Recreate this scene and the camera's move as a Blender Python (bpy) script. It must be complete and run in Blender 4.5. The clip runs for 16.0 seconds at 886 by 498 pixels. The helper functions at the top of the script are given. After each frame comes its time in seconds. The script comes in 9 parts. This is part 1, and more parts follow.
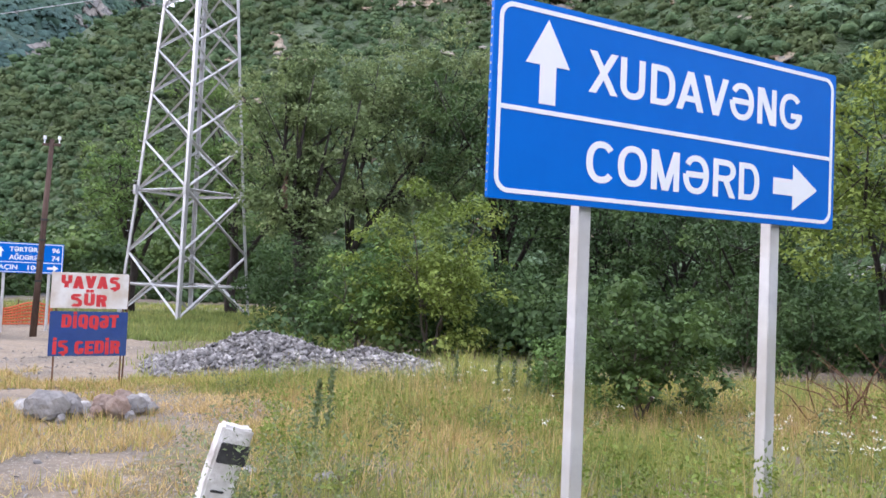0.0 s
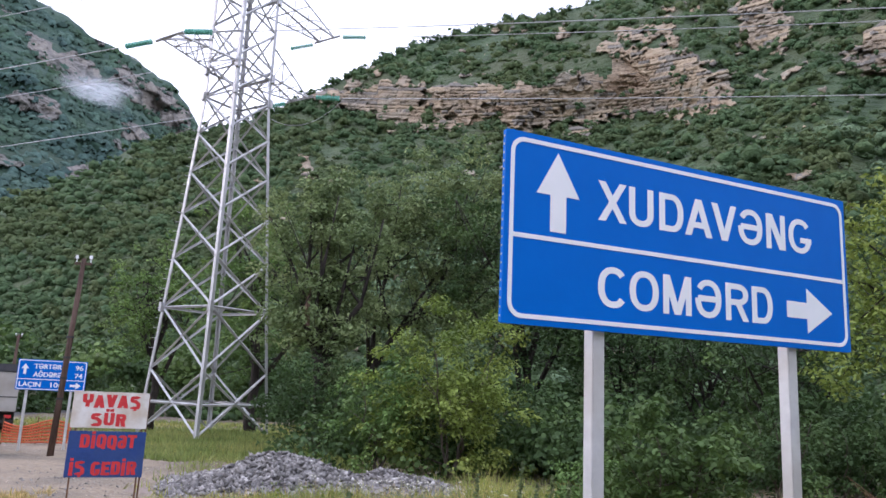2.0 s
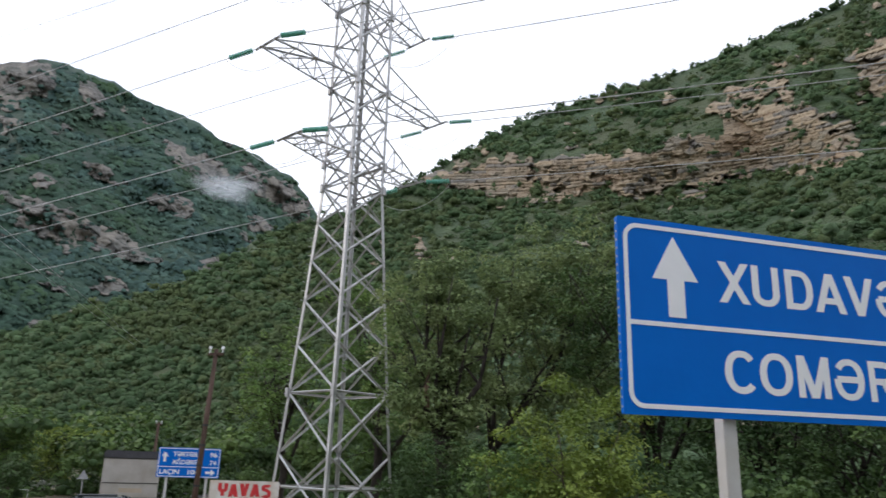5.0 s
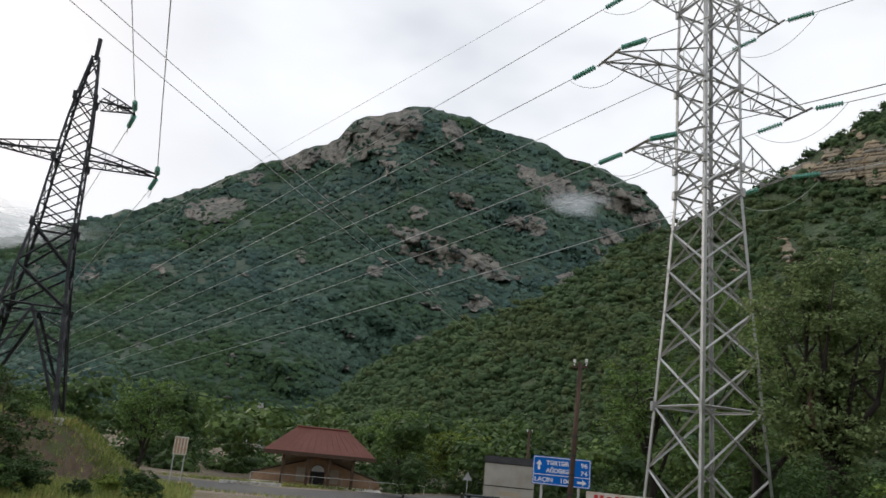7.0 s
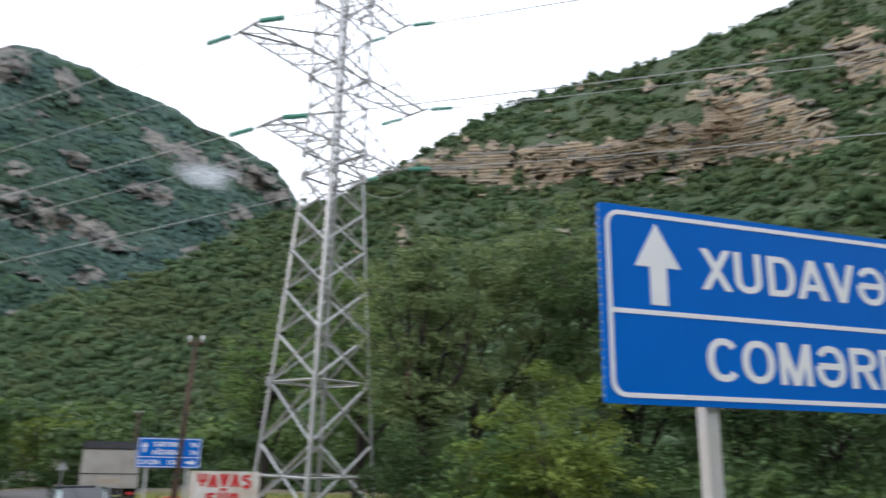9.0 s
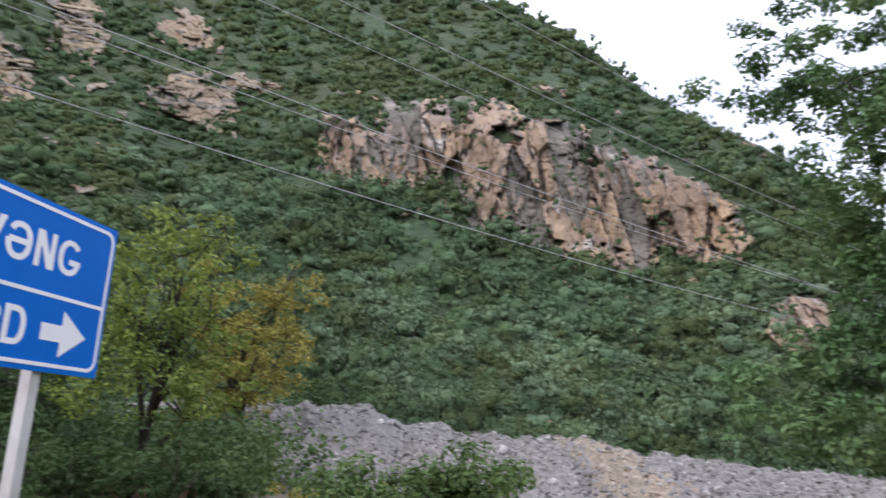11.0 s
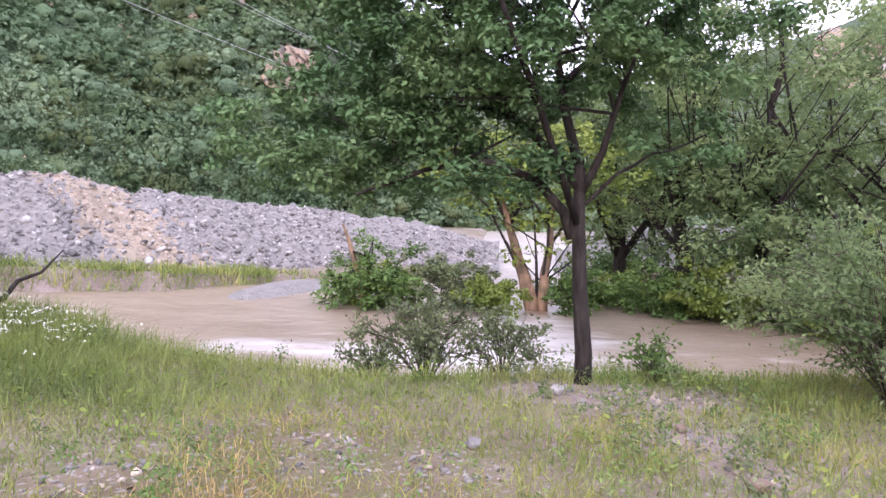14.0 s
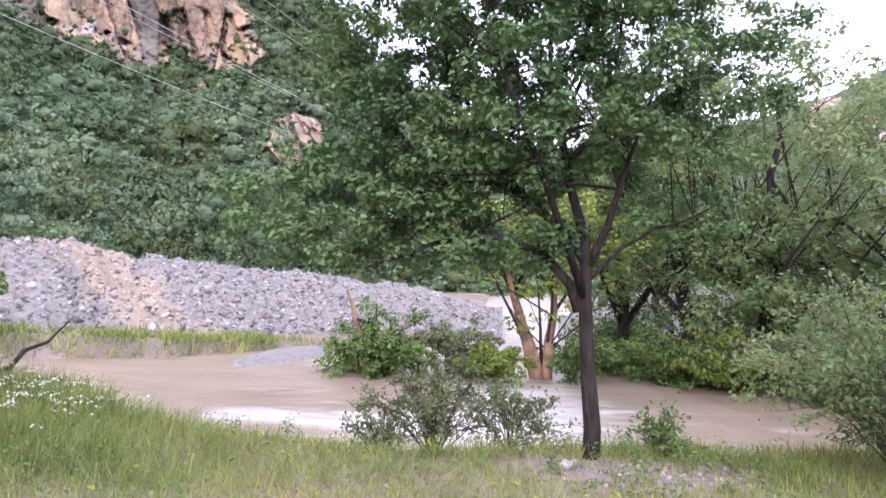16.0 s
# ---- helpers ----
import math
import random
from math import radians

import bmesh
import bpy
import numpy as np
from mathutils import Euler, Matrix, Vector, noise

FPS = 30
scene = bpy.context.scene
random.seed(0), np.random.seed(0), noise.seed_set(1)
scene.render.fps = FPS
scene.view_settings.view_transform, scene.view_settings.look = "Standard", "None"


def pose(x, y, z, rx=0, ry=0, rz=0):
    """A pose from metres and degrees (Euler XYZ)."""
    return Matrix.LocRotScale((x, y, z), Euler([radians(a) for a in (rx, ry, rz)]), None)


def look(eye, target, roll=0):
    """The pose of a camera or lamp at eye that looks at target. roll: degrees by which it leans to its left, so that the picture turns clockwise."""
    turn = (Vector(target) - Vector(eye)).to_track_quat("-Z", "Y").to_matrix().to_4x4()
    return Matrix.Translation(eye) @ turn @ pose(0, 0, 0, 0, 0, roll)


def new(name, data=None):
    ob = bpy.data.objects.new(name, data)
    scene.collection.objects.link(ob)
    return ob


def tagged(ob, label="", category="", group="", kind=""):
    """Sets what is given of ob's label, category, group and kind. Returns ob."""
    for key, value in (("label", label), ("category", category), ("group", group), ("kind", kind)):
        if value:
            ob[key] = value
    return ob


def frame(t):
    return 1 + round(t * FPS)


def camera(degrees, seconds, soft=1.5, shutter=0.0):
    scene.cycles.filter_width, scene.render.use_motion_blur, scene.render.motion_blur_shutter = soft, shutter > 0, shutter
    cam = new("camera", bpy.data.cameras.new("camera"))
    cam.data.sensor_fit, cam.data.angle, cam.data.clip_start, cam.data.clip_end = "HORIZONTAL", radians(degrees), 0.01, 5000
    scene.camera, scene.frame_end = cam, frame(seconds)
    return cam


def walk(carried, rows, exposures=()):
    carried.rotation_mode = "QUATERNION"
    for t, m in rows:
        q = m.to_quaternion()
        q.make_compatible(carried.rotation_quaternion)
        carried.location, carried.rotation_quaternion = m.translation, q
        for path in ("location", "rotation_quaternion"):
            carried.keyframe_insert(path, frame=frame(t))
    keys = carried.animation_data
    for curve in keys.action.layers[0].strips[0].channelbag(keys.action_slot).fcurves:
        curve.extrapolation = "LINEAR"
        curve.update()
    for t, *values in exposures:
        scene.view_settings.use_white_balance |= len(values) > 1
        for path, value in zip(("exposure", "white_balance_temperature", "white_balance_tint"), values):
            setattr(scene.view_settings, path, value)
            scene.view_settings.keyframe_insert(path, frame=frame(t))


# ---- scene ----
cam = camera(61.11, 16.0, shutter=0.3)
# a hand-held camera at eye height 1.6 m, turning on the spot
PATH = [
    (0, pose(-0.074, 0.116, 1.491, 91.75, -2.68, -0.08)),
    (0.5, pose(-0.070, 0.075, 1.494, 94.36, -2.76, 0.18)),
    (1, pose(-0.062, 0.055, 1.508, 96.70, -2.70, 0.63)),
    (1.5, pose(-0.059, 0.055, 1.526, 98.85, -2.76, 1.02)),
    (2, pose(-0.032, 0.008, 1.537, 100.48, -2.80, 1.62)),
    (2.5, pose(-0.002, -0.030, 1.544, 101.97, -2.89, 2.37)),
    (3, pose(-0.011, -0.053, 1.550, 102.93, -2.98, 2.58)),
    (3.2, pose(-0.016, -0.054, 1.551, 103.32, -2.97, 2.65)),
    (5.3, pose(-0.035, -0.085, 1.630, 106.23, -2.03, 14.55)),
    (5.5, pose(-0.073, -0.096, 1.625, 106.24, -2.63, 17.80)),
    (6, pose(-0.159, -0.154, 1.622, 106.08, -3.69, 24.18)),
    (6.5, pose(-0.155, -0.150, 1.630, 105.57, -4.85, 32.80)),
    (7, pose(-0.135, -0.140, 1.640, 105.04, -5.41, 37.20)),
    (7.5, pose(-0.110, -0.130, 1.650, 104.54, -5.46, 39.05)),
    (8, pose(-0.100, -0.120, 1.660, 104.39, -4.61, 36.34)),
    (8.5, pose(-0.122, -0.112, 1.685, 104.61, -2.66, 25.13)),
    (9, pose(-0.030, 0.012, 1.650, 104.94, -1.37, 9.45)),
    (9.4, pose(0.008, 0.085, 1.639, 104.97, -1.69, -5.81)),
    (9.5, pose(0.024, 0.093, 1.633, 105.11, -1.87, -9.32)),
    (9.7, pose(0.039, 0.105, 1.637, 105.26, -1.90, -16.12)),
    (11.8, pose(-0.054, 0.015, 1.603, 102.00, -2.80, -64.75)),
    (12, pose(-0.052, 0.015, 1.615, 101.02, -2.41, -67.05)),
    (12.5, pose(-0.012, 0.021, 1.636, 97.91, -1.41, -74.63)),
    (13, pose(0.042, 0.025, 1.609, 93.63, -2.30, -82.99)),
    (13.5, pose(0.084, 0.007, 1.574, 90.12, -2.72, -87.28)),
    (14, pose(0.121, 0.001, 1.538, 86.66, -2.68, -88.31)),
    (14.5, pose(0.119, 0.005, 1.519, 86.29, -2.45, -88.79)),
    (15, pose(0.104, 0.039, 1.532, 86.35, -2.25, -88.88)),
    (15.5, pose(0.061, 0.050, 1.583, 88.42, -2.62, -88.22)),
    (16, pose(0.052, 0.053, 1.613, 91.55, -2.75, -88.15)),
]
EXPOSURES = [
    (0.0, 1.15, 5800, 25), (1.0, 1.04, 5740, 26), (2.0, 0.70, 5720, 26), (3.2, 0.52, 5720, 25), (5.3, 0.1, 6200, 16), (6.0, -0.1, 6380, 16), (6.5, -0.33, 6480, 14), (8.0, -0.26, 6480, 12),
    (8.5, -0.1, 6250, 13), (9.0, 0.45, 6080, 15), (9.7, 0.70, 5960, 15), (11.8, 0.66, 5880, 30), (12.5, 0.92, 5850, 33), (13.0, 1.28, 5850, 36), (14.0, 1.34, 5850, 37), (15.0, 1.34, 5850, 37), (15.5, 1.44, 5820, 36), (16.0, 1.44, 5800, 36),
]
walk(cam, PATH, EXPOSURES)
EYE = 1.6

# ---- light: bright overcast evening sky, weak soft sun from the west ----
SUN_AZ, SUN_EL = -75.0, 24.0          # degrees clockwise from +y, degrees up
world = bpy.data.worlds.new("sky")
scene.world = world
world.use_nodes = True
wn = world.node_tree.nodes
wl = world.node_tree.links
wn.clear()
w_out = wn.new("ShaderNodeOutputWorld")
w_bg = wn.new("ShaderNodeBackground")
w_sky = wn.new("ShaderNodeTexSky")
w_sky.sky_type = 'NISHITA'
w_sky.sun_disc = False
w_sky.sun_elevation = radians(SUN_EL)
w_sky.sun_rotation = radians(SUN_AZ)
w_tc = wn.new("ShaderNodeTexCoord")
w_map = wn.new("ShaderNodeMapping")
w_map.inputs["Scale"].default_value = (1.0, 1.0, 2.2)
w_no = wn.new("ShaderNodeTexNoise")
w_no.inputs["Scale"].default_value = 1.5
w_no.inputs["Detail"].default_value = 4.5
w_no.inputs["Roughness"].default_value = 0.55
w_ramp = wn.new("ShaderNodeValToRGB")
w_ramp.color_ramp.elements[0].position = 0.30
w_ramp.color_ramp.elements[0].color = (0.62, 0.62, 0.62, 1)
w_ramp.color_ramp.elements[1].position = 0.52
w_ramp.color_ramp.elements[1].color = (0.97, 0.97, 0.97, 1)
w_cl = wn.new("ShaderNodeValToRGB")
w_cl.color_ramp.elements[0].position = 0.35
w_cl.color_ramp.elements[0].color = (1.02, 1.08, 1.14, 1)
w_cl.color_ramp.elements[1].position = 0.75
w_cl.color_ramp.elements[1].color = (1.42, 1.45, 1.44, 1)
w_mul = wn.new("ShaderNodeMixRGB")
w_mul.blend_type = 'MULTIPLY'
w_mul.inputs[0].default_value = 1.0
w_mul.inputs[2].default_value = (0.10, 0.10, 0.10, 1)
w_mix = wn.new("ShaderNodeMixRGB")
wl.new(w_tc.outputs["Generated"], w_map.inputs[0])
wl.new(w_map.outputs[0], w_no.inputs["Vector"])
wl.new(w_no.outputs["Fac"], w_ramp.inputs[0])
wl.new(w_no.outputs["Fac"], w_cl.inputs[0])
wl.new(w_sky.outputs[0], w_mul.inputs[1])
wl.new(w_ramp.outputs[0], w_mix.inputs[0])
wl.new(w_mul.outputs[0], w_mix.inputs[1])
wl.new(w_cl.outputs[0], w_mix.inputs[2])
wl.new(w_mix.outputs[0], w_bg.inputs[0])
w_bg.inputs[1].default_value = 1.0
wl.new(w_bg.outputs[0], w_out.inputs[0])

sun = new("sun", bpy.data.lights.new("sun", 'SUN'))
sun.data.energy = 0.9
sun.data.angle = radians(16)
sun.data.color = (1.0, 0.90, 0.76)
_a, _e = radians(SUN_AZ), radians(SUN_EL)
sun.matrix_world = look((math.sin(_a) * 50, math.cos(_a) * 50, 60), (math.sin(_a) * 50 - math.sin(_a) * math.cos(_e), math.cos(_a) * 50 - math.cos(_a) * math.cos(_e), 60 - math.sin(_e)))

# ---- materials ----
def material(name, cols, scale=4.0, rough=0.85, bump=0.25, bump_scale=None, metal=0.0, spec=0.3, island=0.0, objrand=0.0,
             stain=None, stain_scale=0.4, translucent=0.0, stretch=(1, 1, 1), detail=6.0, spread=(0.3, 0.7)):
    """Noise-graded colour, a second larger stain, variation per piece, bump."""
    m = bpy.data.materials.new(name)
    m.use_nodes = True
    n, l = m.node_tree.nodes, m.node_tree.links
    bsdf = n["Principled BSDF"]
    tc = n.new("ShaderNodeTexCoord")
    mp = n.new("ShaderNodeMapping")
    mp.inputs["Scale"].default_value = stretch
    l.new(tc.outputs["Object"], mp.inputs[0])
    no = n.new("ShaderNodeTexNoise")
    no.inputs["Scale"].default_value = scale
    no.inputs["Detail"].default_value = detail
    no.inputs["Roughness"].default_value = 0.62
    l.new(mp.outputs[0], no.inputs["Vector"])
    ramp = n.new("ShaderNodeValToRGB")
    r = ramp.color_ramp
    while len(r.elements) < len(cols):
        r.elements.new(0.5)
    for i, c in enumerate(cols):
        r.elements[i].position = spread[0] + (spread[1] - spread[0]) * i / max(1, len(cols) - 1)
        r.elements[i].color = (*c, 1)
    l.new(no.outputs["Fac"], ramp.inputs[0])
    col = ramp.outputs[0]
    if stain:
        n2 = n.new("ShaderNodeTexNoise")
        n2.inputs["Scale"].default_value = stain_scale
        n2.inputs["Detail"].default_value = 4.0
        l.new(tc.outputs["Object"], n2.inputs["Vector"])
        r2 = n.new("ShaderNodeValToRGB")
        r2.color_ramp.elements[0].position = 0.42
        r2.color_ramp.elements[1].position = 0.66
        l.new(n2.outputs["Fac"], r2.inputs[0])
        mx = n.new("ShaderNodeMixRGB")
        mx.inputs[2].default_value = (*stain, 1)
        l.new(r2.outputs[0], mx.inputs[0])
        l.new(col, mx.inputs[1])
        col = mx.outputs[0]
    if island or objrand:
        hs = n.new("ShaderNodeHueSaturation")
        mr = n.new("ShaderNodeMapRange")
        k = island or objrand
        mr.inputs["To Min"].default_value = 1 - k
        mr.inputs["To Max"].default_value = 1 + k
        if island:
            src = n.new("ShaderNodeNewGeometry").outputs["Random Per Island"]
        else:
            src = n.new("ShaderNodeObjectInfo").outputs["Random"]
        l.new(src, mr.inputs["Value"])
        l.new(mr.outputs[0], hs.inputs["Value"])
        l.new(col, hs.inputs["Color"])
        col = hs.outputs[0]
    l.new(col, bsdf.inputs["Base Color"])
    bsdf.inputs["Roughness"].default_value = rough
    bsdf.inputs["Metallic"].default_value = metal
    bsdf.inputs["Specular IOR Level"].default_value = spec
    if bump:
        nb = n.new("ShaderNodeTexNoise")
        nb.inputs["Scale"].default_value = bump_scale or scale * 4
        nb.inputs["Detail"].default_value = 5.0
        l.new(mp.outputs[0], nb.inputs["Vector"])
        bp = n.new("ShaderNodeBump")
        bp.inputs["Strength"].default_value = min(1.0, bump)
        bp.inputs["Distance"].default_value = 1.2 / (bump_scale or scale * 4)
        l.new(nb.outputs["Fac"], bp.inputs["Height"])
        l.new(bp.outputs[0], bsdf.inputs["Normal"])
    if translucent:
        tr = n.new("ShaderNodeBsdfTranslucent")
        l.new(col, tr.inputs["Color"])
        ms = n.new("ShaderNodeMixShader")
        ms.inputs[0].default_value = translucent
        l.new(bsdf.outputs[0], ms.inputs[1])
        l.new(tr.outputs[0], ms.inputs[2])
        l.new(ms.outputs[0], n["Material Output"].inputs[0])
    return m


def streaked(m, mask_scale, low, high, colour, stretch):
    """Lays a second colour over a material where a stretched noise is high."""
    n, l = m.node_tree.nodes, m.node_tree.links
    bsdf = n["Principled BSDF"]
    src = bsdf.inputs["Base Color"].links[0].from_socket
    tc = n.new("ShaderNodeTexCoord")
    mp = n.new("ShaderNodeMapping")
    mp.inputs["Scale"].default_value = stretch
    no = n.new("ShaderNodeTexNoise")
    no.inputs["Scale"].default_value = mask_scale
    no.inputs["Detail"].default_value = 6.0
    rp = n.new("ShaderNodeValToRGB")
    rp.color_ramp.elements[0].position, rp.color_ramp.elements[1].position = low, high
    mx = n.new("ShaderNodeMixRGB")
    mx.inputs[2].default_value = (*colour, 1)
    l.new(tc.outputs["Object"], mp.inputs[0])
    l.new(mp.outputs[0], no.inputs["Vector"])
    l.new(no.outputs["Fac"], rp.inputs[0])
    l.new(rp.outputs[0], mx.inputs[0])
    l.new(src, mx.inputs[1])
    l.new(mx.outputs[0], bsdf.inputs["Base Color"])
    return m


def cracked(m, scale, width, dark, stretch, bump=0.9):
    """Darkens and sinks the joints of a cell pattern, for rock faces."""
    n, l = m.node_tree.nodes, m.node_tree.links
    bsdf = n["Principled BSDF"]
    src = bsdf.inputs["Base Color"].links[0].from_socket
    tc = n.new("ShaderNodeTexCoord")
    mp = n.new("ShaderNodeMapping")
    mp.inputs["Scale"].default_value = stretch
    wob = n.new("ShaderNodeTexNoise")
    wob.inputs["Scale"].default_value = scale * 1.5
    wob.inputs["Detail"].default_value = 4.0
    mixv = n.new("ShaderNodeMixRGB")
    mixv.blend_type = 'ADD'
    mixv.inputs[0].default_value = 0.16 / scale
    vo = n.new("ShaderNodeTexVoronoi")
    vo.feature = 'DISTANCE_TO_EDGE'
    vo.inputs["Scale"].default_value = scale
    rp = n.new("ShaderNodeValToRGB")
    rp.color_ramp.elements[0].color = (dark, dark, dark, 1)
    rp.color_ramp.elements[1].position = width
    mx = n.new("ShaderNodeMixRGB")
    mx.blend_type = 'MULTIPLY'
    mx.inputs[0].default_value = 1.0
    l.new(tc.outputs["Object"], mp.inputs[0])
    l.new(mp.outputs[0], wob.inputs["Vector"])
    l.new(mp.outputs[0], mixv.inputs[1])
    l.new(wob.outputs["Color"], mixv.inputs[2])
    l.new(mixv.outputs[0], vo.inputs["Vector"])
    l.new(vo.outputs["Distance"], rp.inputs[0])
    l.new(src, mx.inputs[1])
    l.new(rp.outputs[0], mx.inputs[2])
    l.new(mx.outputs[0], bsdf.inputs["Base Color"])
    if bump:
        bp = n.new("ShaderNodeBump")
        bp.inputs["Strength"].default_value = bump
        bp.inputs["Distance"].default_value = 0.6 / scale
        l.new(rp.outputs[0], bp.inputs["Height"])
        old = bsdf.inputs["Normal"].links
        if old:
            l.new(old[0].from_socket, bp.inputs["Normal"])
        l.new(bp.outputs[0], bsdf.inputs["Normal"])
    return m


def leafy(name, dark, mid, light, scale=0.35, island=0.25, thin=0.25):
    return material(name, [dark, mid, light], scale=scale, rough=0.6, bump=0, spec=0.25, island=island, translucent=thin, detail=3.0)


M_GROUND = material("meadow_soil", [(0.099, 0.075, 0.047), (0.171, 0.133, 0.072), (0.122, 0.131, 0.045)], scale=0.8, bump=0.6, bump_scale=14, stain=(0.27, 0.21, 0.18), stain_scale=0.25)
streaked(M_GROUND, 22, 0.56, 0.64, (0.30, 0.28, 0.25), (1, 1, 1))
streaked(M_GROUND, 5.0, 0.55, 0.70, (0.12, 0.14, 0.05), (1, 1, 1))
M_GRAVELLOT = material("gravel_lot", [(0.165, 0.128, 0.088), (0.272, 0.215, 0.150), (0.345, 0.278, 0.195)], scale=9, bump=0.7, bump_scale=30, stain=(0.15, 0.128, 0.098), stain_scale=0.5)
streaked(M_GRAVELLOT, 26, 0.57, 0.66, (0.36, 0.325, 0.28), (1, 1, 1))
M_ASPHALT = material("asphalt", [(0.065, 0.065, 0.065), (0.095, 0.095, 0.094), (0.125, 0.122, 0.118)], scale=3, bump=0.3, bump_scale=60, stain=(0.12, 0.115, 0.105), stain_scale=0.3)
M_HILL = material("wooded_slope", [(0.035, 0.062, 0.03), (0.058, 0.095, 0.042), (0.085, 0.125, 0.055)], scale=0.16, bump=1.0, bump_scale=0.5, stain=(0.07, 0.088, 0.04), stain_scale=0.02)
M_ROCK_PALE = material("pale_layered_rock", [(0.145, 0.126, 0.092), (0.255, 0.224, 0.166), (0.345, 0.304, 0.228), (0.21, 0.186, 0.138)], scale=0.14, bump=0.6, bump_scale=0.5, stain=(0.34, 0.245, 0.155), stain_scale=0.035, stretch=(0.7, 0.7, 3.0), detail=9)
M_ROCK_RED = material("reddish_cliff_rock", [(0.10, 0.08, 0.062), (0.30, 0.215, 0.148), (0.43, 0.32, 0.22), (0.25, 0.20, 0.155)], scale=0.07, bump=0.5, bump_scale=0.5, stain=(0.22, 0.165, 0.118), stain_scale=0.05, stretch=(1.2, 1.2, 0.5), detail=9)
streaked(M_ROCK_RED, 0.22, 0.56, 0.66, (0.47, 0.43, 0.38), (1.5, 1.5, 0.35))
streaked(M_ROCK_RED, 0.3, 0.62, 0.70, (0.12, 0.10, 0.09), (1.4, 1.4, 0.25))
streaked(M_ROCK_PALE, 0.16, 0.61, 0.70, (0.13, 0.125, 0.10), (0.7, 0.7, 4.0))
M_ROCK_TAN = material("warm_tan_rock", [(0.18, 0.138, 0.086), (0.295, 0.232, 0.148), (0.375, 0.30, 0.20), (0.245, 0.194, 0.126)], scale=0.12, bump=0.6, bump_scale=0.5, stain=(0.30, 0.25, 0.185), stain_scale=0.05, stretch=(0.8, 0.8, 1.6), detail=9)
M_ROCK_GREY = material("weathered_grey_rock", [(0.10, 0.094, 0.078), (0.205, 0.188, 0.155), (0.30, 0.275, 0.23)], scale=0.16, bump=0.7, bump_scale=0.6, stain=(0.17, 0.155, 0.13), stain_scale=0.06, stretch=(0.9, 0.9, 1.3), detail=9)
M_ROCK_ORANGE = material("orange_cliff_rock", [(0.20, 0.137, 0.085), (0.37, 0.262, 0.158), (0.50, 0.37, 0.23), (0.29, 0.214, 0.135)], scale=0.10, bump=0.6, bump_scale=0.5, stain=(0.30, 0.235, 0.20), stain_scale=0.07, stretch=(1.3, 1.3, 0.6), detail=9)
streaked(M_ROCK_ORANGE, 0.3, 0.58, 0.70, (0.15, 0.12, 0.105), (1.4, 1.4, 0.25))
streaked(M_ROCK_GREY, 0.25, 0.60, 0.72, (0.10, 0.09, 0.085), (1.4, 1.4, 0.4))
# forest green shifted to blue: distance haze is painted into the colour
M_MOUNT = material("haze_tinted_mountain_forest", [(0.018, 0.045, 0.033), (0.030, 0.066, 0.044), (0.042, 0.082, 0.050)], scale=0.02, bump=0.3, bump_scale=0.12, stain=(0.022, 0.045, 0.026), stain_scale=0.004)
M_MOUNT_ROCK = material("mountain_rock", [(0.105, 0.105, 0.098), (0.19, 0.178, 0.158), (0.28, 0.25, 0.212)], scale=0.025, bump=1.0, bump_scale=0.06, stain=(0.126, 0.133, 0.112), stain_scale=0.012, detail=9)
cracked(M_ROCK_PALE, 0.5, 0.07, 0.6, (0.5, 0.5, 1.8), 0.5)
cracked(M_ROCK_RED, 0.075, 0.045, 0.35, (1.4, 1.4, 0.55), 0.8)
cracked(M_ROCK_RED, 0.30, 0.05, 0.6, (1.2, 1.2, 0.8), 0.4)
cracked(M_MOUNT_ROCK, 0.05, 0.08, 0.55, (1, 1, 0.8), 0.6)
M_STONE = material("grey_stone", [(0.121, 0.115, 0.109), (0.213, 0.202, 0.190), (0.319, 0.304, 0.283)], scale=3, bump=0.5, bump_scale=18, island=0.42)
M_STONE_WARM = material("tan_stone", [(0.26, 0.21, 0.16), (0.40, 0.33, 0.26), (0.50, 0.44, 0.37)], scale=3, bump=0.5, bump_scale=18, island=0.35)
M_STONE_PALE = material("pale_stone", [(0.26, 0.25, 0.23), (0.38, 0.365, 0.34), (0.50, 0.48, 0.45)], scale=3, bump=0.5, bump_scale=14, island=0.3)
M_BOULDER_RED = material("reddish_brown_stone", [(0.16, 0.105, 0.08), (0.27, 0.195, 0.15), (0.36, 0.275, 0.22)], scale=5, bump=0.6, bump_scale=22, stain=(0.20, 0.16, 0.135), stain_scale=4)
M_WATER = material("muddy_water", [(0.20, 0.152, 0.10), (0.26, 0.202, 0.14), (0.31, 0.248, 0.18)], scale=0.35, rough=0.3, bump=0.2, bump_scale=2.2, spec=0.35, stretch=(0.8, 0.8, 1), detail=3)


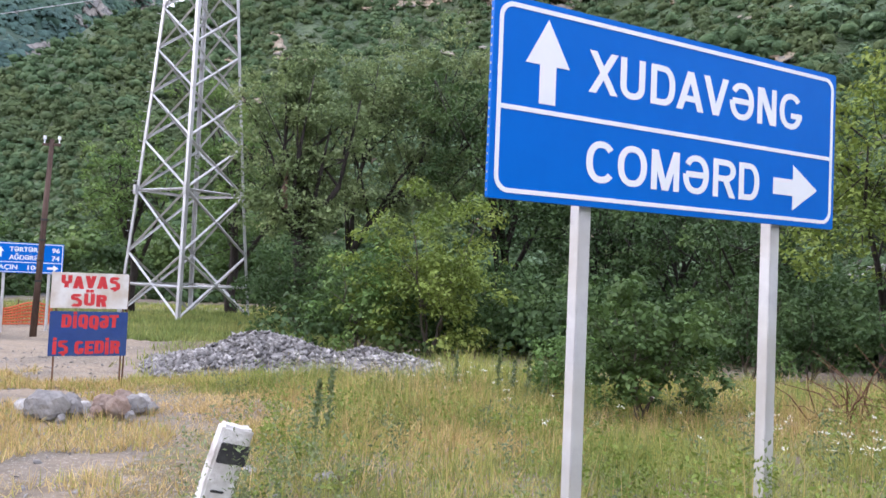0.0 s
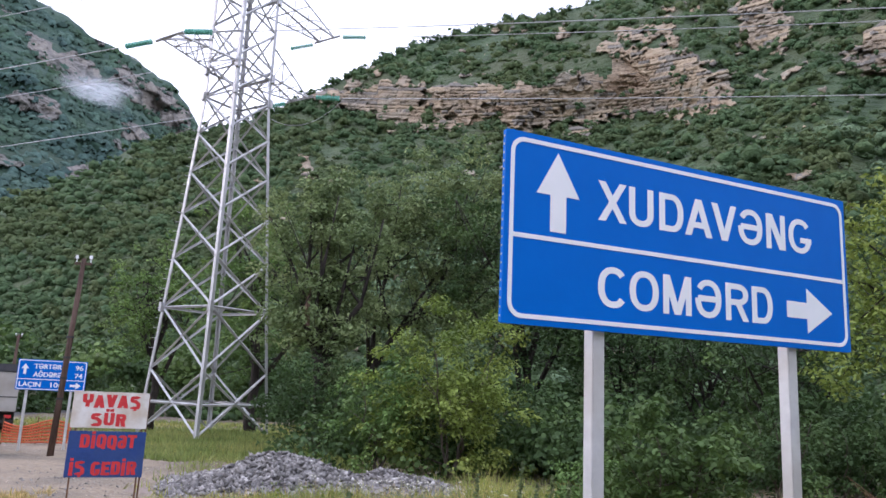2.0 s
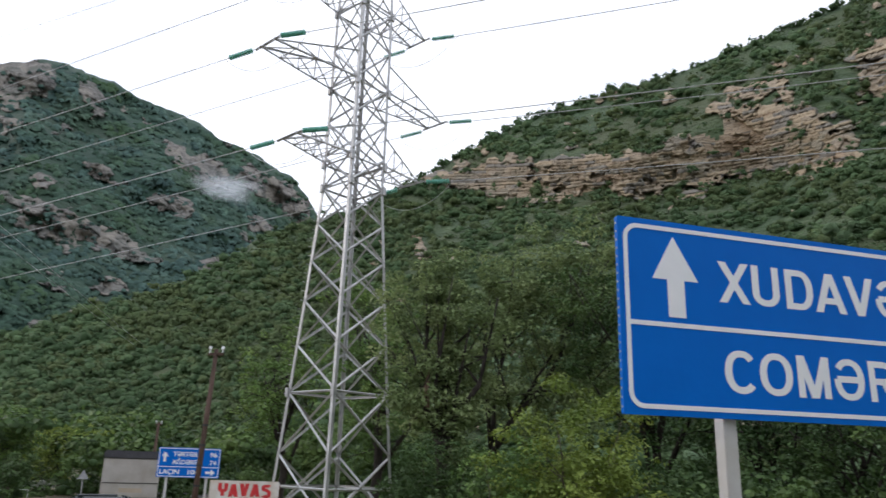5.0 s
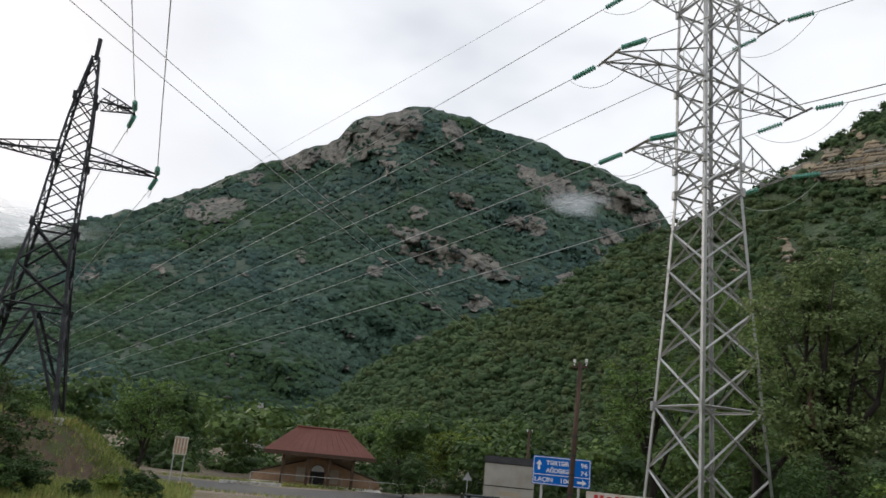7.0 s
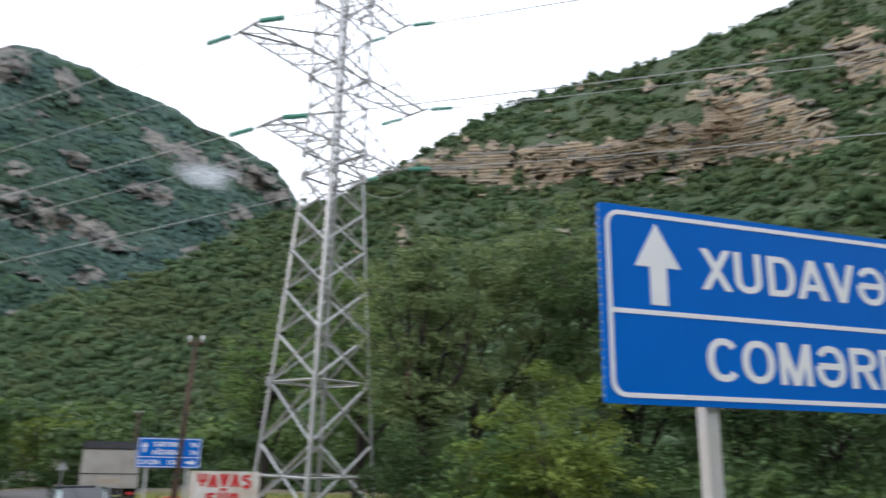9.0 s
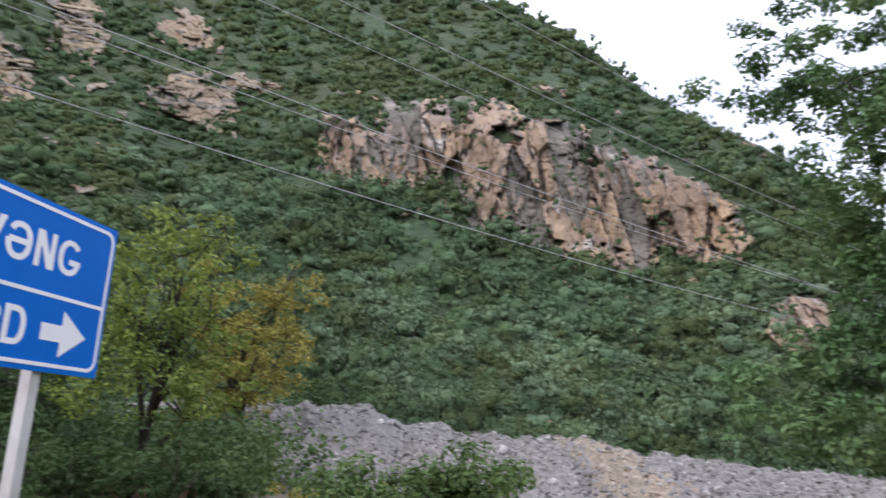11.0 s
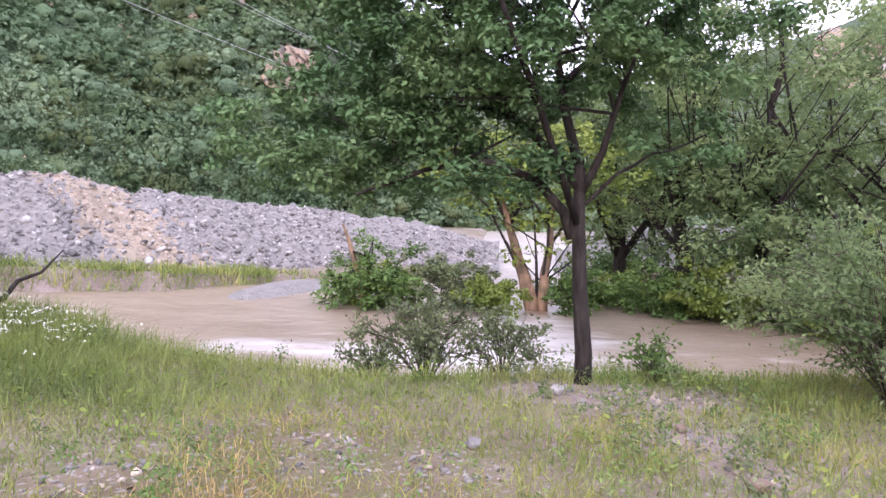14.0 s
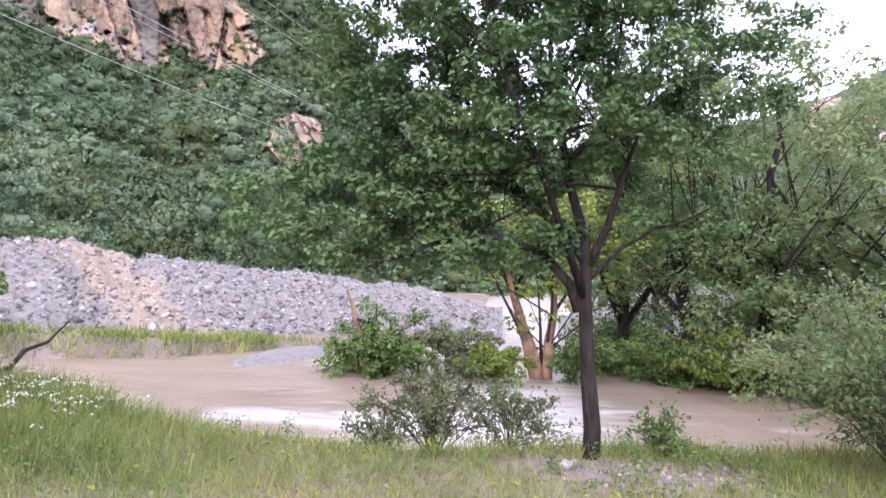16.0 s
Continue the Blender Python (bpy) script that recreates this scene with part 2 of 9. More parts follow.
def foamed(m):
    """White water where the current runs fast, broken into streaks."""
    n, l = m.node_tree.nodes, m.node_tree.links
    bsdf = n["Principled BSDF"]
    src = bsdf.inputs["Base Color"].links[0].from_socket
    at_ = n.new("ShaderNodeAttribute")
    at_.attribute_name = "white_water"
    tc = n.new("ShaderNodeTexCoord")
    mp = n.new("ShaderNodeMapping")
    mp.inputs["Scale"].default_value = (1.5, 0.5, 1.0)
    no = n.new("ShaderNodeTexNoise")
    no.inputs["Scale"].default_value = 1.5
    no.inputs["Detail"].default_value = 8.0
    no.inputs["Roughness"].default_value = 0.65
    add = n.new("ShaderNodeMath")
    rp = n.new("ShaderNodeValToRGB")
    rp.color_ramp.elements[0].position, rp.color_ramp.elements[1].position = 0.70, 0.98
    mx = n.new("ShaderNodeMixRGB")
    mx.inputs[2].default_value = (0.52, 0.485, 0.44, 1)
    l.new(tc.outputs["Object"], mp.inputs[0])
    l.new(mp.outputs[0], no.inputs["Vector"])
    l.new(no.outputs["Fac"], add.inputs[0])
    l.new(at_.outputs["Fac"], add.inputs[1])
    l.new(add.outputs[0], rp.inputs[0])
    l.new(rp.outputs[0], mx.inputs[0])
    l.new(src, mx.inputs[1])
    l.new(mx.outputs[0], bsdf.inputs["Base Color"])
    return m


foamed(M_WATER)
M_BARK = material("dark_bark", [(0.0124, 0.0101, 0.0084), (0.0338, 0.027, 0.0225), (0.0562, 0.0461, 0.0394)], scale=14, bump=1.0, bump_scale=30, stretch=(1, 1, 0.22))
M_BARK_PALE = material("stripped_pale_bark", [(0.18, 0.11, 0.06), (0.33, 0.205, 0.12), (0.42, 0.285, 0.18)], scale=6, bump=0.6, bump_scale=20, stretch=(1, 1, 0.25), stain=(0.12, 0.09, 0.06), stain_scale=2.0)
M_TWIG = material("grey_brown_twigs", [(0.05, 0.042, 0.033), (0.10, 0.082, 0.062), (0.15, 0.125, 0.098)], scale=12, bump=0.4, bump_scale=30, stretch=(1, 1, 0.25))
M_TWIG_RED = material("dead_reddish_twigs", [(0.10, 0.062, 0.045), (0.19, 0.12, 0.085), (0.27, 0.19, 0.14)], scale=12, bump=0.4, bump_scale=30, stretch=(1, 1, 0.25))
M_LEAF_DARK = leafy("dark_green_leaves", (0.031, 0.063, 0.021), (0.066, 0.118, 0.037), (0.128, 0.198, 0.058))
M_LEAF_MID = leafy("green_leaves", (0.0653, 0.126, 0.0307), (0.134, 0.226, 0.0576), (0.23, 0.324, 0.0864))
M_LEAF_VALLEY = leafy("valley_tree_leaves", (0.05, 0.095, 0.026), (0.10, 0.165, 0.045), (0.165, 0.235, 0.068))
M_LEAF_WILLOW = leafy("grey_green_willow_leaves", (0.118, 0.172, 0.072), (0.21, 0.278, 0.114), (0.315, 0.37, 0.158), scale=0.5, thin=0.35)
M_LEAF_LIGHT = leafy("yellow_green_leaves", (0.104, 0.16, 0.031), (0.209, 0.277, 0.0517), (0.275, 0.322, 0.075))
M_LEAF_GOLD = leafy("golden_leaves", (0.165, 0.16, 0.035), (0.32, 0.29, 0.062), (0.40, 0.35, 0.086))
M_LEAF_TREE = leafy("bank_tree_leaves", (0.058, 0.125, 0.05), (0.118, 0.212, 0.082), (0.205, 0.305, 0.122), scale=0.8)
M_LEAF_PALE = leafy("pale_river_tree_leaves", (0.112, 0.182, 0.078), (0.205, 0.288, 0.118), (0.305, 0.378, 0.162), scale=0.6, island=0.2, thin=0.5)
M_WEED = leafy("grey_green_weed_leaves", (0.10, 0.14, 0.066), (0.175, 0.222, 0.10), (0.26, 0.30, 0.14), scale=1.5)
M_WOODS_A = material("hill_wood_leaves", [(0.056, 0.099, 0.049), (0.103, 0.165, 0.074), (0.170, 0.233, 0.103)], scale=0.30, rough=0.8, bump=1.0, bump_scale=2.4, spec=0.15, island=0.11, translucent=0.15, stain=(0.07, 0.122, 0.055), stain_scale=0.05, detail=9)
# grey-green leaves, with haze over the slope painted in as a lighter, bluer tone
M_WOODS_B = material("hill_wood_grey_leaves", [(0.101, 0.159, 0.092), (0.168, 0.246, 0.137), (0.246, 0.334, 0.188)], scale=0.30, rough=0.8, bump=1.0, bump_scale=2.4, spec=0.15, island=0.11, translucent=0.15, stain=(0.1, 0.165, 0.08), stain_scale=0.05, detail=9)
M_WOODS_C = material("hill_wood_olive_leaves", [(0.058, 0.083, 0.034), (0.105, 0.142, 0.056), (0.158, 0.196, 0.086)], scale=0.30, rough=0.8, bump=1.0, bump_scale=2.4, spec=0.15, island=0.11, translucent=0.15, stain=(0.09, 0.135, 0.06), stain_scale=0.05, detail=9)
# far leaves lightened and blued, the air's haze put into their base colour
M_WOODS_FAR = material("haze_tinted_mountain_canopy", [(0.038, 0.070, 0.066), (0.066, 0.113, 0.096), (0.104, 0.157, 0.120)], scale=0.02, island=0.25, bump=0.8, bump_scale=0.3, rough=0.9, spec=0.1, stain=(0.050, 0.088, 0.042), stain_scale=0.006, detail=9)
M_GRASS = material("meadow_grass", [(0.175, 0.21, 0.046), (0.31, 0.325, 0.08), (0.47, 0.41, 0.14)], scale=0.5, rough=0.6, bump=0, island=0.4, translucent=0.3, spec=0.2)
M_GRASS_GREEN = material("bank_grass", [(0.135, 0.194, 0.056), (0.236, 0.293, 0.085), (0.360, 0.360, 0.131)], scale=0.5, rough=0.6, bump=0, island=0.4, translucent=0.3, spec=0.2)
M_GRASS_DRY = material("dry_grass", [(0.38, 0.275, 0.11), (0.54, 0.395, 0.168), (0.60, 0.475, 0.23)], scale=0.6, rough=0.7, bump=0, island=0.35, translucent=0.25, spec=0.2)
M_FLOWER = material("white_petals", [(0.62, 0.60, 0.46), (0.78, 0.77, 0.68)], scale=20, rough=0.7, bump=0, island=0.1)
M_STEEL = material("galvanised_steel", [(0.44, 0.445, 0.45), (0.54, 0.54, 0.545), (0.63, 0.625, 0.615)], scale=2.5, rough=0.40, bump=0.1, metal=0.35, spec=0.5, objrand=0.12, stain=(0.42, 0.415, 0.41), stain_scale=0.6)
M_STEEL_DARK = material("weathered_dark_steel", [(0.022, 0.024, 0.028), (0.042, 0.045, 0.052), (0.075, 0.077, 0.085)], scale=2.5, rough=0.6, bump=0.1, metal=0.3, objrand=0.15)
M_GLASS_INS = material("green_glass_insulator", [(0.10, 0.36, 0.27), (0.19, 0.50, 0.40)], scale=6, rough=0.12, bump=0, spec=0.7)
M_WIRE = material("aluminium_conductor", [(0.44, 0.445, 0.45), (0.56, 0.565, 0.57)], scale=8, rough=0.5, bump=0, metal=0.4)
M_POST = material("galvanised_post", [(0.52, 0.52, 0.53), (0.62, 0.62, 0.62), (0.70, 0.70, 0.69)], scale=3, rough=0.45, bump=0.06, metal=0.2, spec=0.4, stain=(0.50, 0.48, 0.45), stain_scale=1.6)
M_SIGNBLUE = material("blue_sign_sheet", [(0.001, 0.132, 0.56), (0.001, 0.148, 0.615)], scale=2, rough=0.5, bump=0.02, spec=0.12)
M_SIGNWHITE = material("white_sign_film", [(0.82, 0.84, 0.87), (0.87, 0.88, 0.90)], scale=4, rough=0.45, bump=0, spec=0.4)
M_ALU = material("aluminium_back", [(0.40, 0.41, 0.42), (0.50, 0.50, 0.51)], scale=5, rough=0.5, metal=0.5, bump=0.05)
M_BOARDWHITE = material("chipped_white_board", [(0.55, 0.52, 0.47), (0.68, 0.66, 0.62), (0.74, 0.73, 0.70)], scale=4, rough=0.7, bump=0.1, stain=(0.55, 0.47, 0.38), stain_scale=3.0)
M_BOARDBLUE = material("faded_blue_board", [(0.02, 0.05, 0.17), (0.03, 0.07, 0.24)], scale=4, rough=0.7, bump=0.1, stain=(0.035, 0.07, 0.20), stain_scale=3)
M_PAINTRED = material("red_hand_paint", [(0.50, 0.03, 0.035), (0.62, 0.05, 0.05)], scale=12, rough=0.6, bump=0.05)
M_RUST = material("rusty_rebar", [(0.10, 0.05, 0.03), (0.20, 0.11, 0.06)], scale=20, rough=0.9, bump=0.3)
M_CONCRETE = material("white_painted_concrete", [(0.50, 0.48, 0.45), (0.70, 0.69, 0.66), (0.78, 0.77, 0.75)], scale=5, rough=0.85, bump=0.4, bump_scale=30, stain=(0.42, 0.38, 0.33), stain_scale=4)
# black paint of the marker post, also the painted shade of the pavilion niche
M_BLACKPAINT_SHADE = material("worn_black_paint_and_niche_shade", [(0.02, 0.02, 0.02), (0.06, 0.06, 0.06)], scale=12, rough=0.7, bump=0.2)
M_WOODPOLE = material("tarred_wood_pole", [(0.05, 0.032, 0.025), (0.10, 0.065, 0.05), (0.15, 0.10, 0.08)], scale=9, rough=0.9, bump=0.6, stretch=(1, 1, 0.15))
M_ROOFRED = material("red_metal_roof", [(0.135, 0.043, 0.030), (0.178, 0.060, 0.043)], scale=1.2, rough=0.5, bump=0.05, objrand=0.06)
M_BRICK = material("tan_brickwork", [(0.36, 0.225, 0.145), (0.50, 0.33, 0.215)], scale=6, rough=0.9, bump=0.3)
M_PLASTER = material("cream_plaster", [(0.42, 0.35, 0.27), (0.52, 0.45, 0.36)], scale=2, rough=0.9, bump=0.1)
M_DARKWOOD = material("dark_brown_timber", [(0.06, 0.035, 0.025), (0.11, 0.065, 0.045)], scale=6, rough=0.7, bump=0.2)
M_TRUCKBOX = material("grey_truck_body", [(0.42, 0.40, 0.37), (0.50, 0.48, 0.45)], scale=1.5, rough=0.6, bump=0.05, stain=(0.38, 0.35, 0.31), stain_scale=1.2)
M_TARP = material("dark_tarpaulin", [(0.05, 0.05, 0.06), (0.09, 0.09, 0.10)], scale=2, rough=0.7, bump=0.3)
M_RUBBER = material("tyre_rubber", [(0.018, 0.018, 0.018), (0.035, 0.035, 0.035)], scale=10, rough=0.9, bump=0.2)
M_DARKMETAL = material("dark_chassis", [(0.03, 0.03, 0.03), (0.06, 0.058, 0.055)], scale=5, rough=0.7, bump=0.1)
M_CARWHITE = material("white_car_paint", [(0.72, 0.72, 0.72), (0.78, 0.78, 0.78)], scale=2, rough=0.25, bump=0, spec=0.6)
M_CARTEAL = material("pale_teal_car_paint", [(0.34, 0.44, 0.42), (0.40, 0.50, 0.48)], scale=2, rough=0.25, bump=0, spec=0.6)
M_CARGLASS = material("dark_car_glass", [(0.02, 0.024, 0.028), (0.03, 0.035, 0.04)], scale=2, rough=0.06, bump=0, spec=0.8)
M_ORANGE = material("orange_mesh_fence", [(0.55, 0.10, 0.04), (0.68, 0.16, 0.07)], scale=8, rough=0.7, bump=0)
M_WHITEPAINT = material("white_rail_paint", [(0.40, 0.40, 0.40), (0.52, 0.52, 0.51)], scale=6, rough=0.6, bump=0.05)
M_CLAYSOIL = material("bare_earth", [(0.075, 0.05, 0.036), (0.125, 0.088, 0.062)], scale=2, bump=0.6, bump_scale=12)
streaked(M_CLAYSOIL, 1.2, 0.50, 0.62, (0.07, 0.085, 0.03), (1, 1, 1))


# ---- mesh tools ----
def mesh_from(name, verts, faces, mats, smooth=False, mat_index=None):
    me = bpy.data.meshes.new(name)
    verts = np.asarray(verts, dtype=np.float32).reshape(-1, 3)
    if isinstance(faces, np.ndarray):
        k = faces.shape[1]
        me.vertices.add(len(verts))
        me.vertices.foreach_set("co", verts.ravel())
        me.loops.add(faces.size)
        me.loops.foreach_set("vertex_index", faces.ravel().astype(np.int32))
        me.polygons.add(len(faces))
        me.polygons.foreach_set("loop_start", np.arange(0, faces.size, k, dtype=np.int32))
        me.update(calc_edges=True)
    else:
        me.from_pydata(verts.tolist(), [], faces)
    for m in (mats if isinstance(mats, (list, tuple)) else [mats]):
        me.materials.append(m)
    if mat_index is not None:
        me.polygons.foreach_set("material_index", np.asarray(mat_index, dtype=np.int32))
    if smooth:
        me.polygons.foreach_set("use_smooth", np.ones(len(me.polygons), dtype=bool))
    me.update()
    return me


def thing(name, label, category, group="", kind="", m=None):
    ob = new(name)
    ob.empty_display_size = 0.2
    if m is not None:
        ob.matrix_world = m
    return tagged(ob, label, category, group, kind)


def part(name, geo, mats, parent=None, label="", smooth=False):
    """geo: a mesh, or (verts, faces)."""
    me = geo if isinstance(geo, bpy.types.Mesh) else mesh_from(name, geo[0], geo[1], mats, smooth)
    ob = new(name, me)
    if parent is not None:
        ob.parent = parent
    if label:
        ob["label"] = label
    return ob


def box_geo(x0, x1, y0, y1, z0, z1, b=0.0):
    """A box with its edges bevelled by b."""
    if b <= 0:
        v = [(x, y, z) for x in (x0, x1) for y in (y0, y1) for z in (z0, z1)]
        f = [(0, 1, 3, 2), (4, 6, 7, 5), (0, 4, 5, 1), (2, 3, 7, 6), (0, 2, 6, 4), (1, 5, 7, 3)]
        return v, f
    bm = bmesh.new()
    bmesh.ops.create_cube(bm, size=1)
    for q in bm.verts:
        q.co = Vector(((x0 + x1) / 2 + q.co.x * (x1 - x0), (y0 + y1) / 2 + q.co.y * (y1 - y0), (z0 + z1) / 2 + q.co.z * (z1 - z0)))
    bmesh.ops.bevel(bm, geom=bm.edges[:], offset=b, segments=2, affect='EDGES')
    bm.verts.index_update()
    v = [tuple(q.co) for q in bm.verts]
    f = [tuple(q.index for q in p.verts) for p in bm.faces]
    bm.free()
    return v, f


def join_geo(*geos):
    v, f = [], []
    for gv, gf in geos:
        o = len(v)
        v += [tuple(p) for p in gv]
        f += [tuple(i + o for i in q) for q in gf]
    return v, f


def moved(geo, m):
    return [tuple(m @ Vector(p)) for p in geo[0]], geo[1]


def tube(points, radii, sides=6, cap=True):
    """A tapered tube along points."""
    pts = [Vector(p) for p in points]
    v, f = [], []
    up = Vector((0.31, 0.17, 0.93)).normalized()
    for i, p in enumerate(pts):
        d = (pts[min(i + 1, len(pts) - 1)] - pts[max(i - 1, 0)])
        d = d.normalized() if d.length > 1e-9 else Vector((0, 0, 1))
        a = d.cross(up)
        if a.length < 1e-3:
            a = d.cross(Vector((1, 0, 0)))
        a.normalize()
        b = d.cross(a)
        r = radii[i] if isinstance(radii, (list, tuple)) else radii
        for k in range(sides):
            t = 2 * math.pi * k / sides
            v.append(tuple(p + a * (r * math.cos(t)) + b * (r * math.sin(t))))
    for i in range(len(pts) - 1):
        for k in range(sides):
            k2 = (k + 1) % sides
            f.append((i * sides + k, i * sides + k2, (i + 1) * sides + k2, (i + 1) * sides + k))
    if cap:
        f.append(tuple(range(sides - 1, -1, -1)))
        n = (len(pts) - 1) * sides
        f.append(tuple(n + k for k in range(sides)))
    return v, f


def angle_bar(p, q, w=0.08, t=0.012, inward=(0, 0, 0)):
    """A steel angle of leg w from p to q, its corner turned away from the point inward."""
    p, q, c = Vector(p), Vector(q), Vector(inward)
    d = (q - p).normalized()
    n = (c - (p + q) / 2)
    n = n - d * n.dot(d)
    n = n.normalized() if n.length > 1e-6 else d.orthogonal().normalized()
    s = d.cross(n)
    a, b = (n + s).normalized(), (n - s).normalized()
    prof = [(0, 0), (w, 0), (w, t), (t, t), (t, w), (0, w)]
    v = [tuple(e + a * x + b * y) for e in (p, q) for x, y in prof]
    f = [(i, (i + 1) % 6, 6 + (i + 1) % 6, 6 + i) for i in range(6)] + [(5, 4, 3, 2, 1, 0), (6, 7, 8, 9, 10, 11)]
    return v, f


# ---- value noise on arrays ----
def _hash(ix, iy, seed):
    h = (ix.astype(np.int64) * 374761393 + iy.astype(np.int64) * 668265263 + seed * 974711) & 0xFFFFFFFF
    h = ((h ^ (h >> 13)) * 1274126177) & 0xFFFFFFFF
    return ((h ^ (h >> 16)) & 0xFFFF) / 65535.0


def vnoise(x, y, seed=0):
    x, y = np.asarray(x, float), np.asarray(y, float)
    ix, iy = np.floor(x), np.floor(y)
    fx, fy = x - ix, y - iy
    fx, fy = fx * fx * (3 - 2 * fx), fy * fy * (3 - 2 * fy)
    a, b = _hash(ix, iy, seed), _hash(ix + 1, iy, seed)
    c, d = _hash(ix, iy + 1, seed), _hash(ix + 1, iy + 1, seed)
    return (a * (1 - fx) + b * fx) * (1 - fy) + (c * (1 - fx) + d * fx) * fy


def fbm(x, y, seed=0, octaves=4):
    s, a, k = 0.0, 0.5, 1.0
    for o in range(octaves):
        s = s + a * (vnoise(np.asarray(x) * k, np.asarray(y) * k, seed + o * 17) - 0.5)
        a, k = a * 0.5, k * 2.03
    return s


def smooth(a, b, x):
    t = np.clip((np.asarray(x, float) - a) / (b - a), 0, 1)
    return t * t * (3 - 2 * t)


def polar(az, d, z=0.0):
    return Vector((d * math.sin(radians(az)), d * math.cos(radians(az)), z))


# ---- ground: one sheet, falling gently to the valley, cut by the river ----
FALL_D = [-400, 0, 5, 14, 20, 30, 40, 60, 100, 5000]
FALL_Z = [0.0, 0.0, -0.2, -0.66, -0.9, -1.15, -1.55, -1.95, -2.3, -2.3]
WATER_Z = -1.2


def bank_x(y):
    return np.interp(y, [-30, -8, -2.5, -1.0, 0.5, 1.6, 3.1, 4.7, 8, 12, 40], [8.6, 7.6, 7.1, 6.95, 6.45, 6.6, 7.1, 8.0, 10.0, 12.6, 30.0])


def river_mask(x, y):
    w = fbm(np.asarray(x) * 0.35, np.asarray(y) * 0.35, 5) * 1.2
    xb = bank_x(y) + w
    xf = np.interp(y, [-20, 3, 5, 8, 12, 20, 60], [25, 26.5, 24.5, 20.6, 18.8, 20, 40]) + w
    main = smooth(xb, xb + 2.2, x) * (1 - smooth(xf - 0.6, xf + 0.9, x))
    inlet = smooth(20, 23, x) * smooth(-6.5, -4.5, y + 0.05 * x) * (1 - smooth(-0.5, 2.5, y + 0.05 * x + w))
    south = smooth(9, 11, x) * (1 - smooth(22, 25, x)) * (1 - smooth(-6, -2, y))
    return np.maximum(np.maximum(main, inlet), south)


def ground_z(x, y):
    x, y = np.asarray(x, float), np.asarray(y, float)
    n = -0.5 * x + 0.866 * y
    z = np.interp(n, FALL_D, FALL_Z)
    z = np.where(x > 8, z * (1 - smooth(8, 20, x)) - 0.9 * smooth(14, 24, x), z)
    near = np.exp(-(x * x + y * y) / 900.0)
    z = z + fbm(x * 0.5, y * 0.5, 3) * 0.22 * near + fbm(x * 0.12, y * 0.12, 9) * 0.3 * smooth(12, 30, np.hypot(x, y))
    z = z + 0.30 * np.exp(-((x + 11) ** 2 + (y - 32) ** 2) / 22.0)                       # low mound of the lattice tower
    z = z + 2.35 * (1 - smooth(2.4, 6.9, np.hypot((x + 37) / 1.15, y - 15.6)))             # earth mound of the dark tower
    z = z + 0.7 * np.exp(-((x + 35) ** 2 / 50.0 + (y - 8) ** 2 / 60.0))
    return z - 1.45 * river_mask(x, y)


def axis(fine, step, mid, mstep, far):
    a = list(np.arange(0, fine, step)) + list(np.arange(fine, mid, mstep))
    v, s = mid, mstep
    while v < far:
        a.append(v)
        s *= 1.3
        v += s
    a.append(far)
    return np.array([-q for q in a[:0:-1]] + a)


gx = axis(16, 0.3, 60, 1.2, 4500)
gy = axis(16, 0.3, 60, 1.2, 4500)
GX, GY = np.meshgrid(gx, gy)
GZ = ground_z(GX, GY)


def grid_faces(nr, nc):
    i = np.arange(nr - 1)[:, None] * nc + np.arange(nc - 1)[None, :]
    return np.stack([i, i + 1, i + 1 + nc, i + nc], -1).reshape(-1, 4)


gf = grid_faces(len(gy), len(gx))
cx = GX.ravel()[gf].mean(1)
cy = GY.ravel()[gf].mean(1)


def lot_mask(x, y):
    """Bare gravel lot and verge on the western side."""
    az = np.degrees(np.arctan2(x, y))
    d = np.hypot(x, y)
    edge = fbm(np.asarray(x) * 0.6, np.asarray(y) * 0.6, 21) * 9
    lot = (az + edge < np.interp(d, [3, 5, 8, 11, 12.5, 24], [-22, -23.5, -21, -20.5, -22.5, -21])) & (d > 1.0) & (d < 32) & (az > -57) & (y > 0.2)
    strip = (d < 3.0)
    return lot | strip


gmi = np.where(lot_mask(cx, cy), 1, 0)
earthy = 1.5 * np.exp(-((cx + 31.5) ** 2 / 12.0 + (cy - 14.6) ** 2 / 12.0)) + fbm(cx * 0.3, cy * 0.3, 27) * 0.8 > 0.45
gmi = np.where(earthy & (cx < -20), 2, gmi)
ground = part("ground", mesh_from("ground", np.stack([GX, GY, GZ], -1).reshape(-1, 3), gf, [M_GROUND, M_GRAVELLOT, M_CLAYSOIL], smooth=True, mat_index=gmi), None)
tagged(ground, "grassy valley ground with a bare gravel lot", "ground", kind="structure")

# river: muddy water with ripples, white water along the current
wx = np.concatenate([np.arange(5.5, 26, 0.22), np.arange(26, 44, 0.7), np.arange(44, 170, 4)])
wy = np.concatenate([np.arange(-80, -16, 3), np.arange(-16, 13, 0.24), np.arange(13, 40, 0.8)])
WX, WY = np.meshgrid(wx, wy)
RUN = 0.44 * np.exp(-((WX - 13.6) / 1.1) ** 2) * (1 - smooth(4.2, 5.4, WY)) * smooth(-1.5, 1.5, WY) + 0.46 * np.exp(-((WY + 1.2) / 1.8) ** 2) * smooth(8.5, 11.5, WX) * (1 - smooth(18, 21, WX)) \
    + 0.32 * smooth(25, 34, WX) + 0.16 * np.exp(-((WX - 15.5) / 3) ** 2) * smooth(0, -4, WY)
